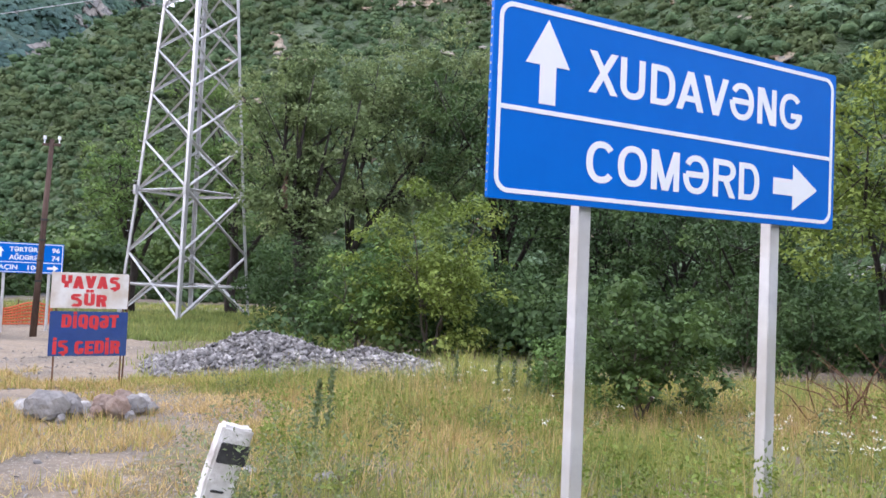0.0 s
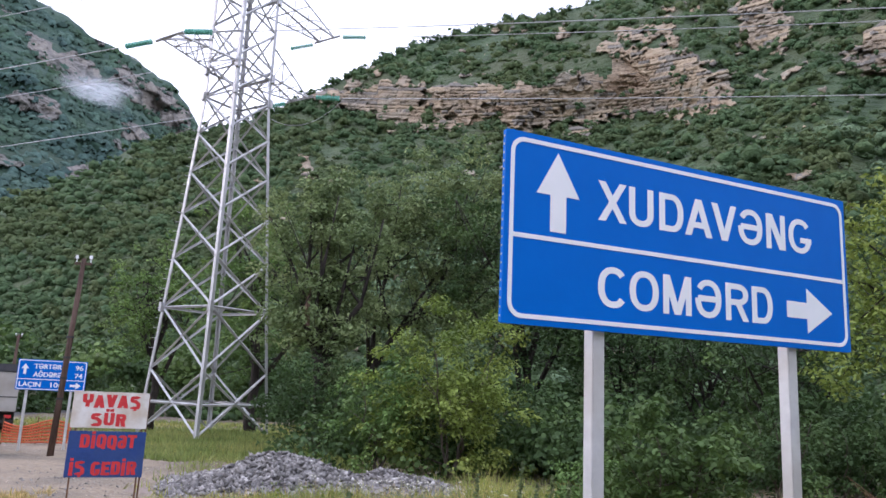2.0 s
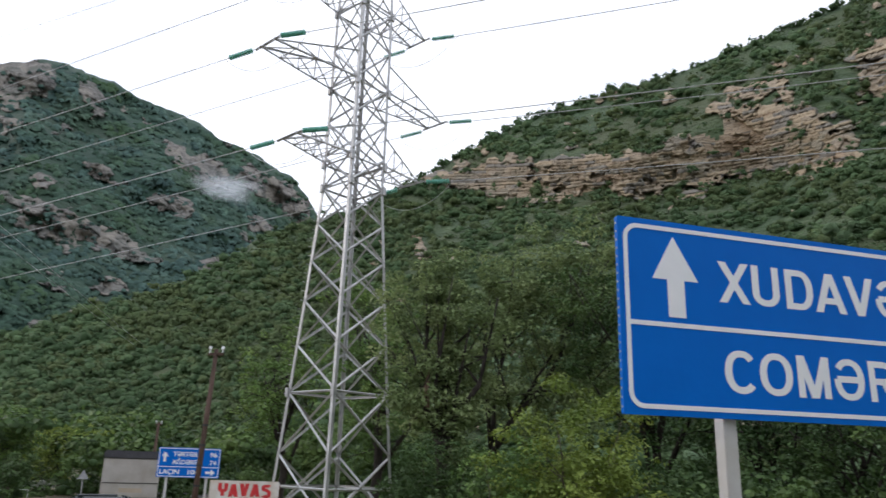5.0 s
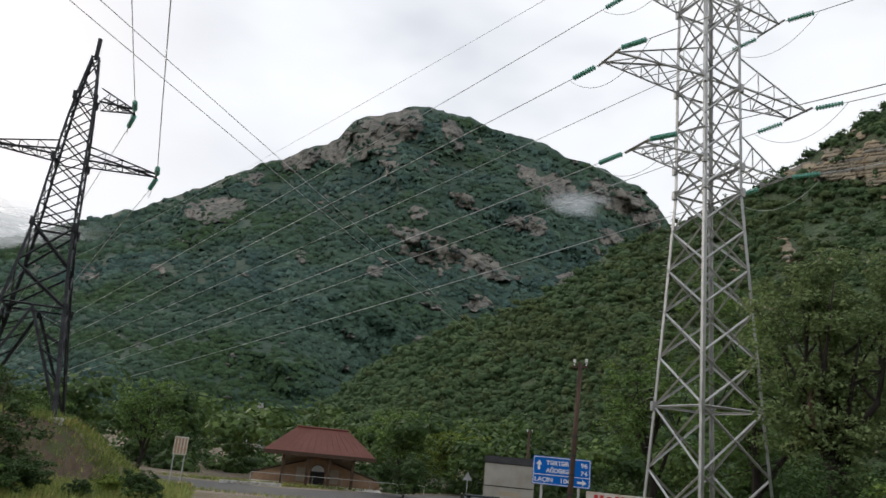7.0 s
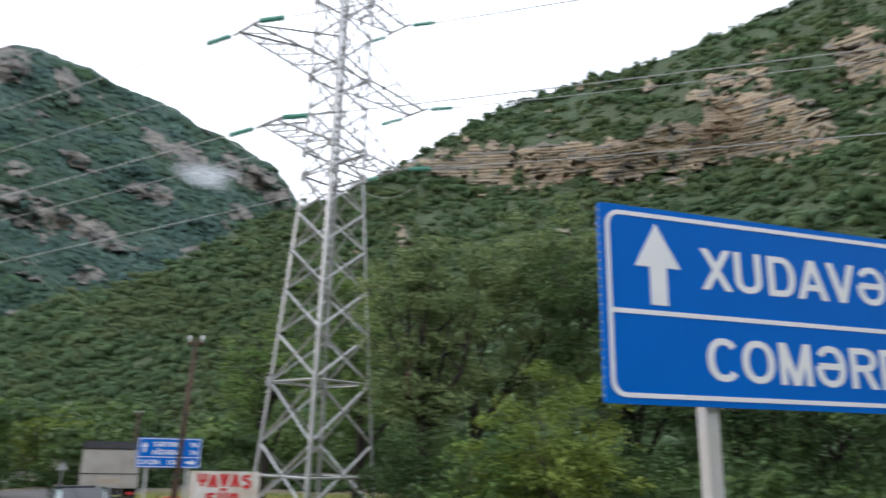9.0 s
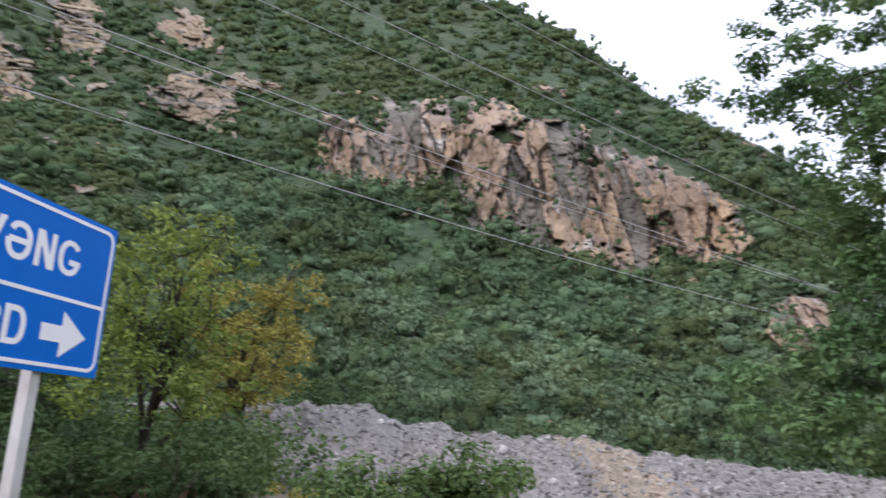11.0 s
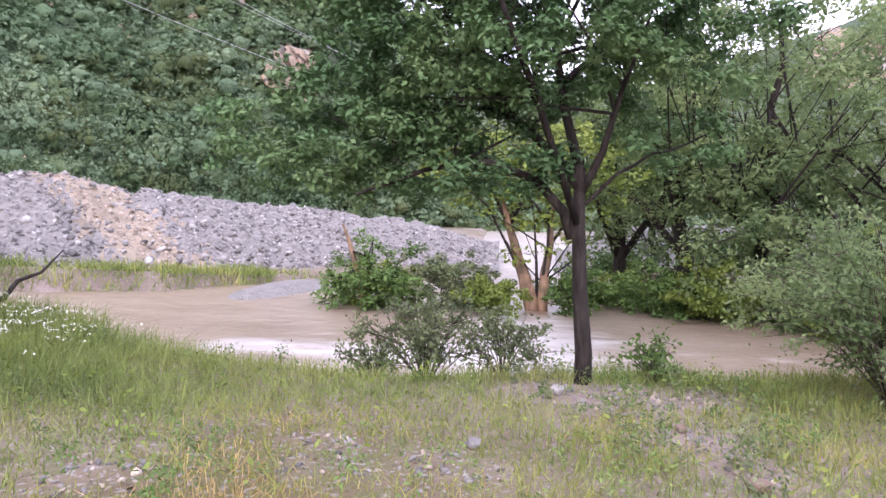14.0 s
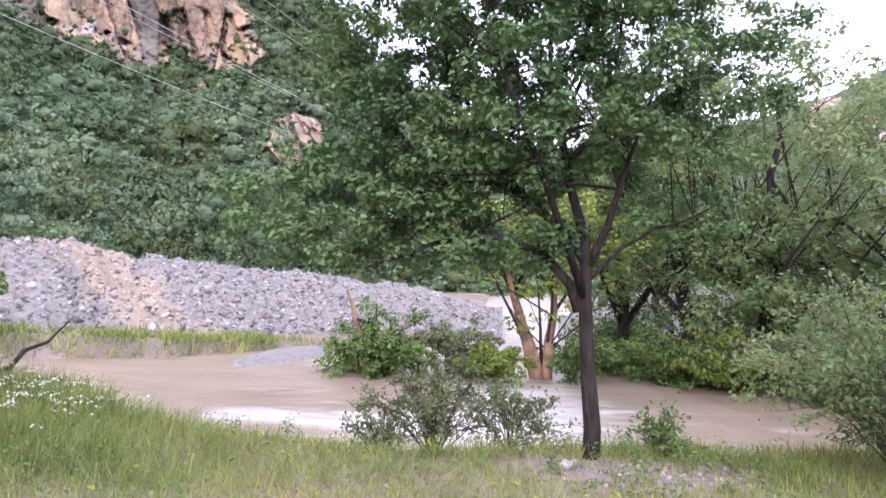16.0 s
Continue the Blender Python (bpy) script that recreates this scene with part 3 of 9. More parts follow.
WZ = WATER_Z + fbm(WX * 0.5, WY * 0.3, 33) * 0.08 + fbm(WX * 1.3, WY * 0.7, 34) * 0.05 + RUN * (0.10 * fbm(WX * 2.1, WY * 1.0, 35) + 0.05)
river = part("water", mesh_from("water", np.stack([WX, WY, WZ], -1).reshape(-1, 3), grid_faces(len(wy), len(wx)), M_WATER, smooth=True), None)
current = river.data.attributes.new("white_water", 'FLOAT', 'POINT')
current.data.foreach_set("value", RUN.ravel().astype(np.float32))
tagged(river, "fast brown muddy river with white water", "river", kind="structure")

# asphalt road crossing beyond the lot, towards the shelter
def road_strip(name, pts, width, mat, lift=0.035):
    pts = [Vector((p[0], p[1], 0)) for p in pts]
    fine = []
    for a, b in zip(pts[:-1], pts[1:]):
        k = max(2, int((b - a).length / 1.0))
        fine += [a.lerp(b, i / k) for i in range(k)]
    fine.append(pts[-1])
    v, f = [], []
    nw = 7
    for i, p in enumerate(fine):
        d = (fine[min(i + 1, len(fine) - 1)] - fine[max(i - 1, 0)]).normalized()
        s = Vector((d.y, -d.x, 0))
        zc = [float(ground_z(p.x + s.x * o, p.y + s.y * o)) for o in np.linspace(-width / 2, width / 2, nw)]
        for j, o in enumerate(np.linspace(-width / 2, width / 2, nw)):
            v.append((p.x + s.x * o, p.y + s.y * o, zc[j] + lift - (0.12 if j in (0, nw - 1) else 0)))
    for i in range(len(fine) - 1):
        for j in range(nw - 1):
            f.append((i * nw + j, i * nw + j + 1, (i + 1) * nw + j + 1, (i + 1) * nw + j))
    return part(name, (v, f), mat, None, smooth=True)


ROAD = [(-120, 24), (-62, 25.5), (-46, 27), (-37.5, 30.5), (-34.5, 37), (-34.5, 46), (-37, 60), (-43, 85), (-62, 130)]
road = road_strip("road", ROAD, 10.5, M_ASPHALT)
tagged(road, "worn grey asphalt valley road", "road", kind="structure")


# ---- hillsides: sheets over azimuth and elevation seen from the valley ----
def rock_amount(az, el, spots, seed, rough=0.55):
    m = np.full(az.shape, -0.75)
    for a, e, wa, we, tilt in spots:
        de = el - e - tilt * (az - a)
        q = 1 - ((az - a) / wa) ** 2 - (de / we) ** 2
        m = np.maximum(m, q)
    return m + fbm(az * 0.6, el * 0.9, seed, 6) * rough * 2.6


def blur_az(A, n):
    """Running mean along the azimuth, twice."""
    for _ in range(2):
        B = np.pad(A, ((0, 0), (n, n)), mode="edge")
        C = np.cumsum(np.pad(B, ((0, 0), (1, 0))), 1)
        A = (C[:, 2 * n + 1:] - C[:, :-2 * n - 1]) / (2 * n + 1)
    return A


def slope_sheet(az, el_foot, el_ridge, r_foot, r_ridge, spots, seed, rows, cliff=0.85, lump=0.02, strata=0.0, power=1.0, gully=0.0, rocky=0.55):
    s = np.linspace(0, 1, rows)[:, None]
    AZ = np.broadcast_to(az[None, :], (rows, len(az)))
    EL = el_foot[None, :] * (1 - s) + el_ridge[None, :] * s
    mask = rock_amount(AZ, EL, spots, seed, rocky)
    rock = smooth(0.0, 0.5, mask)
    w = (1 - cliff * rock) * (0.3 + s ** power)
    cum = np.cumsum(w, 0)
    cum = blur_az((cum - cum[0]) / (cum[-1] - cum[0]), max(1, int(2.2 / (az[1] - az[0]))))
    R = r_foot[None, :] * (r_ridge / r_foot)[None, :] ** cum
    R = R * (1 + lump * 2 * fbm(AZ * 0.4, EL * 0.6, seed + 3, 5) + gully * fbm(AZ * 0.25 + EL * 0.22, EL * 0.28 - AZ * 0.05, seed + 5, 3))
    blocks = np.floor(5 * vnoise(AZ * 0.7, EL * 2.4 + 0.15 * AZ, seed + 11)) / 5 - 0.5           # level ledges
    pillars = np.floor(6 * vnoise(AZ * 0.75 + 0.12 * EL, EL * 0.22, seed + 13)) / 6 - 0.5        # upright pillars
    R = R * (1 + rock * (0.005 * fbm(AZ * 0.7, EL * 0.7, seed + 7, 5) + strata * np.where(AZ < 36, blocks * 0.35, pillars * 0.75) + 0.006 * fbm(AZ * 4.1, EL * 4.3, seed + 19, 2)))
    X, Y, Z = R * np.sin(np.radians(AZ)), R * np.cos(np.radians(AZ)), EYE + R * np.tan(np.radians(EL))
    return AZ, EL, mask, X, Y, Z


HILL_AZ = [-56, -52, -48.6, -45.6, -44.1, -41.7, -37.2, -32.5, -28.8, -25.5, -21.6, -16, -12.9, -9, -5.6, 0.6, 6.7, 11.4, 15.7, 21.9, 27.8, 40, 50, 56, 60.6, 63.2, 66.6, 71.4, 75, 82, 92, 104, 110, 115.4, 118.3, 126, 135]
HILL_EL = [-0.6, -0.3, 0.5, 2.8, 4.6, 6.6, 9.2, 10.9, 13.2, 15.9, 17.2, 19.6, 21.3, 23.3, 24.8, 26.3, 27.7, 28.9, 30.0, 31.1, 31.9, 33.5, 33.5, 32.3, 30.4, 28.6, 25.9, 23.3, 21.5, 15, 9.5, 9.5, 11.5, 13.0, 14.5, 18, 20]
haz = np.arange(-56, 135.01, 0.34)
hel = np.interp(haz, HILL_AZ, HILL_EL) + fbm(haz * 0.9, haz * 0, 71, 4) * 0.5 + 0.7 * np.exp(-((haz - 1) / 11) ** 2)
hrf = np.interp(haz, [-56, -40, -25, -10, 10, 30, 45, 60, 75, 90, 105, 135], [330, 210, 120, 75, 58, 54, 52, 52, 62, 85, 110, 110])
hrr = np.interp(haz, [-56, -40, -25, -10, 10, 30, 45, 60, 73, 90, 105, 135], [345, 360, 330, 300, 290, 275, 235, 190, 150, 180, 240, 280])
hef = np.degrees(np.arctan2(-2.6 - EYE, hrf))
hel = np.maximum(hel, hef + 0.4)
HILL_SPOTS = [(-10.5, 21.2, 3.0, 1.0, 0.1), (-6.5, 21.4, 4.2, 1.9, 0.0), (-1, 21.4, 5.5, 1.8, 0.0), (4.5, 21.2, 4.5, 1.9, 0.05), (8.5, 22.2, 3.8, 2.6, 0.15), (12.5, 23.4, 4.2, 3.0, 0.05), (16.5, 22.4, 3.4, 2.3, -0.15), (21.8, 26.2, 2.3, 2.0, 0.1),
              (29.2, 27.6, 2.6, 1.3, -0.05), (30.3, 23.1, 3.4, 1.9, 0.05), (34.5, 25.0, 2.6, 0.6, -0.05),
              (43.0, 20.9, 3.2, 3.0, -0.1), (48.0, 21.6, 4.8, 3.7, 0.1), (54.0, 20.6, 4.6, 5.0, -0.1), (59.5, 19.2, 4.4, 6.0, -0.25), (64.5, 18.0, 3.6, 5.6, -0.4), (69.2, 17.0, 3.4, 3.9, -0.6), (72.3, 15.8, 1.6, 2.2, -0.3), (76.9, 8.6, 2.2, 2.4, -0.6),
              (116, 11, 4, 3, 0.2), (122, 13, 4, 3, 0)]
HAZ, HEL, HMASK, HX, HY, HZ = slope_sheet(haz, hef, hel, hrf, hrr, HILL_SPOTS, 101, 130, strata=0.0, lump=0.010, cliff=0.92)
# the far side falls away behind the ridge
for k, (dr, dz) in enumerate(((1.06, -6), (1.4, -50), (2.2, -140))):
    f_ = hrr * dr
    HX = np.vstack([HX, f_ * np.sin(np.radians(haz))])
    HY = np.vstack([HY, f_ * np.cos(np.radians(haz))])
    HZ = np.vstack([HZ, np.maximum(EYE + hrr * np.tan(np.radians(hel)) + dz, -4)])
hf = grid_faces(HX.shape[0], HX.shape[1])
hm = np.vstack([HMASK, np.full((3, len(haz)), -1.0)]).ravel()[hf].mean(1)
ha = np.vstack([HAZ, HAZ[:3]]).ravel()[hf].mean(1)
hmi = np.where(hm > 0.5, np.where(ha < 36, 1, 2), 0)
hill = part("hillside", mesh_from("hillside", np.stack([HX, HY, HZ], -1).reshape(-1, 3), hf, [M_HILL, M_ROCK_PALE, M_ROCK_RED], smooth=False, mat_index=hmi), None)
tagged(hill, "steep wooded hillside with pale and reddish rock cliffs", "hill", kind="structure")



def cells(x, y, seed):
    """Nearest feature point of a jittered grid: its hash and the offset from it."""
    ix, iy = np.floor(x), np.floor(y)
    best = np.full(x.shape, 9e9)
    h, ox, oy, second = np.zeros(x.shape), np.zeros(x.shape), np.zeros(x.shape), np.full(x.shape, 9e9)
    for a in (-1, 0, 1):
        for b in (-1, 0, 1):
            px = ix + a + _hash(ix + a, iy + b, seed)
            py = iy + b + _hash(ix + a, iy + b, seed + 1)
            d = (x - px) ** 2 + (y - py) ** 2
            near = d < best
            second = np.where(near, best, np.minimum(second, d))
            h = np.where(near, _hash(ix + a, iy + b, seed + 2), h)
            ox, oy = np.where(near, x - px, ox), np.where(near, y - py, oy)
            best = np.where(near, d, best)
    return h, ox, oy, np.sqrt(second) - np.sqrt(best)


def facets(x, y, seed, joint=0.5):
    """Flat tilted faces with sunken joints, about -0.5 to 0.5."""
    h, ox, oy, edge = cells(x, y, seed)
    return h - 0.5 + ox * (1.6 * ((h * 7.13) % 1.0) - 0.8) + oy * (1.6 * ((h * 13.7) % 1.0) - 0.5) + joint * (1 - smooth(0.0, 0.10, edge)), h


def crag_sheet(name, label, az, el_foot, el_ridge, r_foot, r_ridge, spots, seed, rows, relief, mats, limit, lift, rag=1.0, **kw):
    """Fine broken rock over the bare parts of a slope."""
    AZ, EL, mask, X, Y, Z = slope_sheet(az, el_foot, el_ridge, r_foot, r_ridge, spots, seed, rows, **kw)
    d, mi = relief(AZ, EL)
    ragged = mask + rag * 1.5 * fbm(AZ * 1.6, EL * 2.2, seed + 31, 5) + rag * 2.2 * fbm(AZ * 0.33 + EL * 0.25, EL * 0.75, seed + 37, 4)
    sink = smooth(limit + 0.25, limit - 0.05, ragged)
    k = lift * (1 + d) + 0.02 * sink
    P = np.stack([X * k, Y * k, EYE + (Z - EYE) * k], -1).reshape(-1, 3)
    f = grid_faces(rows, len(az))
    keep = ragged.ravel()[f].mean(1) > limit
    f = f[keep]
    used = np.unique(f)
    back = np.zeros(len(P), int)
    back[used] = np.arange(len(used))
    ob = part(name, mesh_from(name, P[used], back[f], mats, mat_index=mi.ravel()[f[:, 0]]), None)
    return tagged(ob, label, "cliff", kind="structure")


def bedded(AZ, EL):
    """Level beds of uneven thickness broken into blocks, with thin recesses between."""
    warp = EL - 0.05 * (AZ - 5) - 0.05 * np.maximum(0, AZ - 11) + 0.5 * fbm(AZ * 0.16, EL * 0.22, 301, 3)
    u = warp / 0.25 + 1.3 * (vnoise(warp * 1.1, 0 * warp, 302) - 0.5)
    bed, fr = np.floor(u), u - np.floor(u)
    wide = 0.35 + 1.3 * _hash(bed, bed * 0 + 3, 303)
    col = AZ / wide + 7 * _hash(bed, bed * 0 + 4, 304) + 0.35 * fbm(AZ * 2, EL * 2, 309, 2)
    block = np.floor(col)
    h = _hash(bed, block, 305)
    slot = (1 - smooth(0.10, 0.22, fr)) * (_hash(bed, np.floor(AZ * 0.45 + bed), 306) > 0.35)
    joint = 1 - smooth(0.03, 0.10, (col - block) * wide)
    big = np.floor(3 * vnoise(AZ * 0.30 + 0.2 * EL, warp * 0.55, 307)) / 3
    d = -0.006 * h - 0.009 * big + 0.006 * slot + 0.003 * joint - 0.004 * fr + 0.005 * fbm(AZ * 3, EL * 4, 308, 3)
    rough, hh = facets(AZ * 1.5, EL * 1.9, 311)
    wild = smooth(0.02, 0.12, fbm(AZ * 0.22, EL * 0.35, 312, 3) + 0.012 * (AZ - 16))
    d = d * (1 - 0.7 * wild) + wild * 0.010 * rough
    tone = 0.6 * _hash(bed, block * 0 + np.floor(AZ * 0.25), 313) + 0.4 * h
    mi = np.where(tone > 0.72, 2, np.where(wild > 0.4, np.where(hh > 0.3, 1, 0), np.where(tone > 0.48, 1, 0)))
    return d, mi


def pillared(AZ, EL):
    """Tall leaning slabs and buttresses with dark clefts."""
    wob = 0.22 * fbm(AZ * 0.7, EL * 0.7, 321, 3)
    r1, h1 = facets(AZ * 0.46 + 0.13 * EL + wob, EL * 0.13 + wob, 322, 0.14)
    r2, h2 = facets(AZ * 1.35 + 0.3 * EL + wob, EL * 0.40 - 0.1 * AZ, 323, 0.10)
    r3, h3 = facets(AZ * 3.4, EL * 1.7, 324, 0.05)
    d = 0.026 * r1 + 0.007 * r2 + 0.002 * r3
    tone = 0.58 * h1 + 0.30 * h2 + 0.12 * h3
    return d, np.where(tone > 0.57, 1, np.where(tone > 0.40, 0, 2))


ca = np.arange(-17, 37.01, 0.085)
CI = lambda A, a_: np.interp(a_, haz, A)
crag_sheet("layered_cliff", "pale layered rock cliff across the wooded hillside", ca, CI(hef, ca), CI(hel, ca), CI(hrf, ca), CI(hrr, ca), HILL_SPOTS, 101, 560, bedded, [M_ROCK_PALE, M_ROCK_TAN, M_ROCK_GREY], 0.02, 0.987, 1.3, strata=0.0, lump=0.004, cliff=0.92)
cb = np.arange(38, 84.01, 0.10)
crag_sheet("red_cliff", "orange and grey rock cliff with dark clefts above the river", cb, CI(hef, cb), CI(hel, cb), CI(hrf, cb), CI(hrr, cb), HILL_SPOTS, 101, 440, pillared, [M_ROCK_ORANGE, M_ROCK_GREY, M_ROCK_RED], 0.02, 0.976, 0.9, strata=0.0, lump=0.010, cliff=0.92)

MT_AZ = [-120, -100, -85, -76, -71.5, -68.2, -65, -59.2, -54, -51.3, -49.7, -48.1, -46.8, -44.2, -42.2, -39.1, -36.2, -34.3, -31.0, -29.6, -27.3, -25.4, -23.6, -22.3, -21.5, -18, -10, 5]
MT_EL = [8, 8.5, 9, 9.6, 10.3, 11.4, 12.9, 16.0, 19.2, 20.5, 21.5, 22.1, 23.9, 24.8, 25.4, 25.4, 24.6, 24.0, 23.6, 22.7, 22.1, 21.3, 20.4, 19.2, 18.1, 13, 9, 5]
maz = np.arange(-120, 5.01, 0.25)
mel = np.interp(maz, MT_AZ, MT_EL) + fbm(maz * 1.1, maz * 0, 81, 5) * 0.55
mrf = np.interp(maz, [-120, -80, -60, -45, -30, 5], [500, 420, 380, 420, 520, 700])
mrr = np.interp(maz, [-120, -80, -60, -45, -30, -20, 5], [1500, 1500, 1500, 1450, 1350, 1250, 1250])
mef = np.degrees(np.arctan2(-6.0 - EYE, mrf))
MT_SPOTS = [(-47.0, 22.0, 3.0, 1.5, 0.45), (-44.0, 23.5, 2.4, 1.6, 0.2), (-50.3, 20.3, 1.8, 0.8, 0.4), (-38.7, 23.5, 1.1, 1.1, -0.5), (-32.3, 21.0, 1.3, 0.9, -0.5), (-30.0, 20.3, 1.6, 0.9, -0.3), (-25.6, 19.5, 2.6, 1.2, -0.45), (-23.2, 18.4, 1.8, 1.3, -0.5), (-39.5, 15.0, 3.4, 1.6, -0.25), (-36.2, 14.0, 3.2, 1.1, -0.25), (-40.8, 17.2, 1.3, 0.8, -0.2),
            (-36.8, 18.6, 1.9, 0.8, -0.35), (-32.7, 17.5, 1.9, 1.0, -0.2), (-59.3, 10.3, 1.0, 0.6, 0), (-56.4, 15.4, 2.4, 0.9, 0.3), (-54.0, 18.2, 0.9, 0.5, 0.2), (-35.8, 11.1, 1.2, 0.6, -0.1), (-49.6, 13.2, 0.6, 0.6, 0), (-64.0, 9.5, 0.9, 0.7, 0), (-28.7, 13.3, 1.4, 0.8, 0.3), (-43.8, 12.6, 0.8, 0.5, -0.2), (-25.2, 16.4, 1.3, 0.7, -0.4)]
MAZ, MEL, MMASK, MX, MY, MZ = slope_sheet(maz, mef, mel, mrf, mrr, MT_SPOTS, 151, 90, cliff=0.6, lump=0.035, gully=0.20, rocky=0.9)
MX = np.vstack([MX, (mrr * 1.5) * np.sin(np.radians(maz))])
MY = np.vstack([MY, (mrr * 1.5) * np.cos(np.radians(maz))])
MZ = np.vstack([MZ, np.full(len(maz), 60.0)])
mf = grid_faces(MX.shape[0], MX.shape[1])
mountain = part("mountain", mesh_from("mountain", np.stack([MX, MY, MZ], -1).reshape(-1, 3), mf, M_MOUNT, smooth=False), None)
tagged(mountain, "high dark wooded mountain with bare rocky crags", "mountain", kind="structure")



def craggy(AZ, EL):
    wob = 0.4 * fbm(AZ * 0.8, EL * 0.8, 331, 3)
    r1, h1 = facets(AZ * 0.75 + 0.5 * EL + wob, EL * 0.8 - 0.25 * AZ + wob, 332, 0.25)
    r2, h2 = facets(AZ * 2.2 + 1.0 * EL, EL * 2.2 - 0.5 * AZ, 333, 0.15)
    return 0.012 * r1 + 0.005 * r2, np.where(0.5 * h1 + 0.5 * h2 > 0.62, 1, 0)


cm = np.arange(-80, -17.9, 0.10)
MI = lambda A: np.interp(cm, maz, A)
crag_sheet("mountain_crags", "bare broken rock crags on the high mountain", cm, MI(mef), MI(mel), MI(mrf), MI(mrr), MT_SPOTS, 151, 300, craggy, [M_MOUNT_ROCK, M_ROCK_GREY], 0.05, 0.986, 1.05, cliff=0.6, lump=0.035, gully=0.20, rocky=0.9)



# plain wooded hills that close the valley behind
baz = np.arange(135, 240.1, 1.0)
bel = 12 + 6 * np.sin(np.radians((baz - 135) * 1.7)) + fbm(baz * 0.3, baz * 0, 91) * 3
bs = np.linspace(0, 1, 24)[:, None]
BEL = -1.0 * (1 - bs) + bel[None, :] * bs
BR = (150 * (400 / 150) ** bs) * np.ones((1, len(baz)))
BA = np.radians(np.broadcast_to(baz[None, :], BEL.shape))
BR = BR * (1 + 0.05 * fbm(BA * 20, BEL * 0.5, 93))
backhill = part("hillside_south", mesh_from("hillside_south", np.stack([BR * np.sin(BA), BR * np.cos(BA), EYE + BR * np.tan(np.radians(BEL))], -1).reshape(-1, 3), grid_faces(24, len(baz)), M_HILL), None)
tagged(backhill, "plain wooded hills closing the valley", "hill", kind="structure")


# ---- woods on the slopes ----
rng = np.random.default_rng(7)


def ico():
    t = (1 + 5 ** 0.5) / 2
    v = np.array([(-1, t, 0), (1, t, 0), (-1, -t, 0), (1, -t, 0), (0, -1, t), (0, 1, t), (0, -1, -t), (0, 1, -t), (t, 0, -1), (t, 0, 1), (-t, 0, -1), (-t, 0, 1)], float)
    v /= np.linalg.norm(v[0])
    f = np.array([(0, 11, 5), (0, 5, 1), (0, 1, 7), (0, 7, 10), (0, 10, 11), (1, 5, 9), (5, 11, 4), (11, 10, 2), (10, 7, 6), (7, 1, 8), (3, 9, 4), (3, 4, 2), (3, 2, 6), (3, 6, 8), (3, 8, 9), (4, 9, 5), (2, 4, 11), (6, 2, 10), (8, 6, 7), (9, 8, 1)])
    return v, f


OCT_V = np.array([(1, 0, 0), (0, 1, 0), (-1, 0, 0), (0, -1, 0), (0, 0, 1), (0, 0, -1)], float)
OCT_F = np.array([(0, 1, 4), (1, 2, 4), (2, 3, 4), (3, 0, 4), (1, 0, 5), (2, 1, 5), (3, 2, 5), (0, 3, 5)])


def leaf_quads(centres, normals, size, rg, aspect=0.6):
    """Pointed leaves or leaf sprays: one rhombus each."""
    n = len(centres)
    r = rg.normal(size=(n, 3))
    a = np.cross(normals, r)
    a /= np.linalg.norm(a, axis=1)[:, None] + 1e-9
    b = np.cross(normals, a)
    b /= np.linalg.norm(b, axis=1)[:, None] + 1e-9
    s = size * (0.65 + 0.7 * rg.random((n, 1))) if np.isscalar(size) else size[:, None]
    mid = centres + normals * s * 0.12
    v = np.stack([centres - a * s * 0.5, mid - b * s * 0.5 * aspect, centres + a * s * 0.5, mid + b * s * 0.5 * aspect], 1).reshape(-1, 3)
    return v, np.arange(4 * n).reshape(n, 4)


def crown_template(seed, sprays, size=0.22, lobes_n=6, core=0.72, loose=0.0):
    """A crown of several rounded lobes with leaf sprays standing off their upper sides."""
    rg = np.random.default_rng(seed)
    lobes = rg.normal(size=(lobes_n, 3)) * np.array([0.46, 0.46, 0.26])
    lobes[0] = 0
    lr = 0.38 + 0.26 * rg.random(lobes_n)
    lr[0] = 0.66
    k = rg.choice(lobes_n, size=sprays, p=lr ** 2 / (lr ** 2).sum())
    d = rg.normal(size=(sprays, 3))
    d[:, 2] = np.abs(d[:, 2]) * 0.9 - 0.25
    d /= np.linalg.norm(d, axis=1)[:, None]
    c = lobes[k] + d * lr[k][:, None] * (0.84 - 0.26 * loose + (0.26 + 0.36 * loose) * rg.random((sprays, 1)))
    nn = d + np.array([0, 0, 0.25]) + rg.normal(size=d.shape) * (0.26 + 0.34 * loose)
    nn /= np.linalg.norm(nn, axis=1)[:, None]
    v, f = leaf_quads(c, nn, size, rg, 0.75)
    iv, fi = ico()
    fi = fi[iv[fi].mean(1)[:, 2] > -0.55]
    cv, cf = [], []
    for q in range(lobes_n):
        cv.append(lobes[q] + iv * np.array([1, 1, 0.9]) * lr[q] * core * (0.75 + 0.45 * rg.random((12, 1))))
        cf.append(fi + 12 * q)
    return v, f, np.concatenate(cv), np.concatenate(cf)


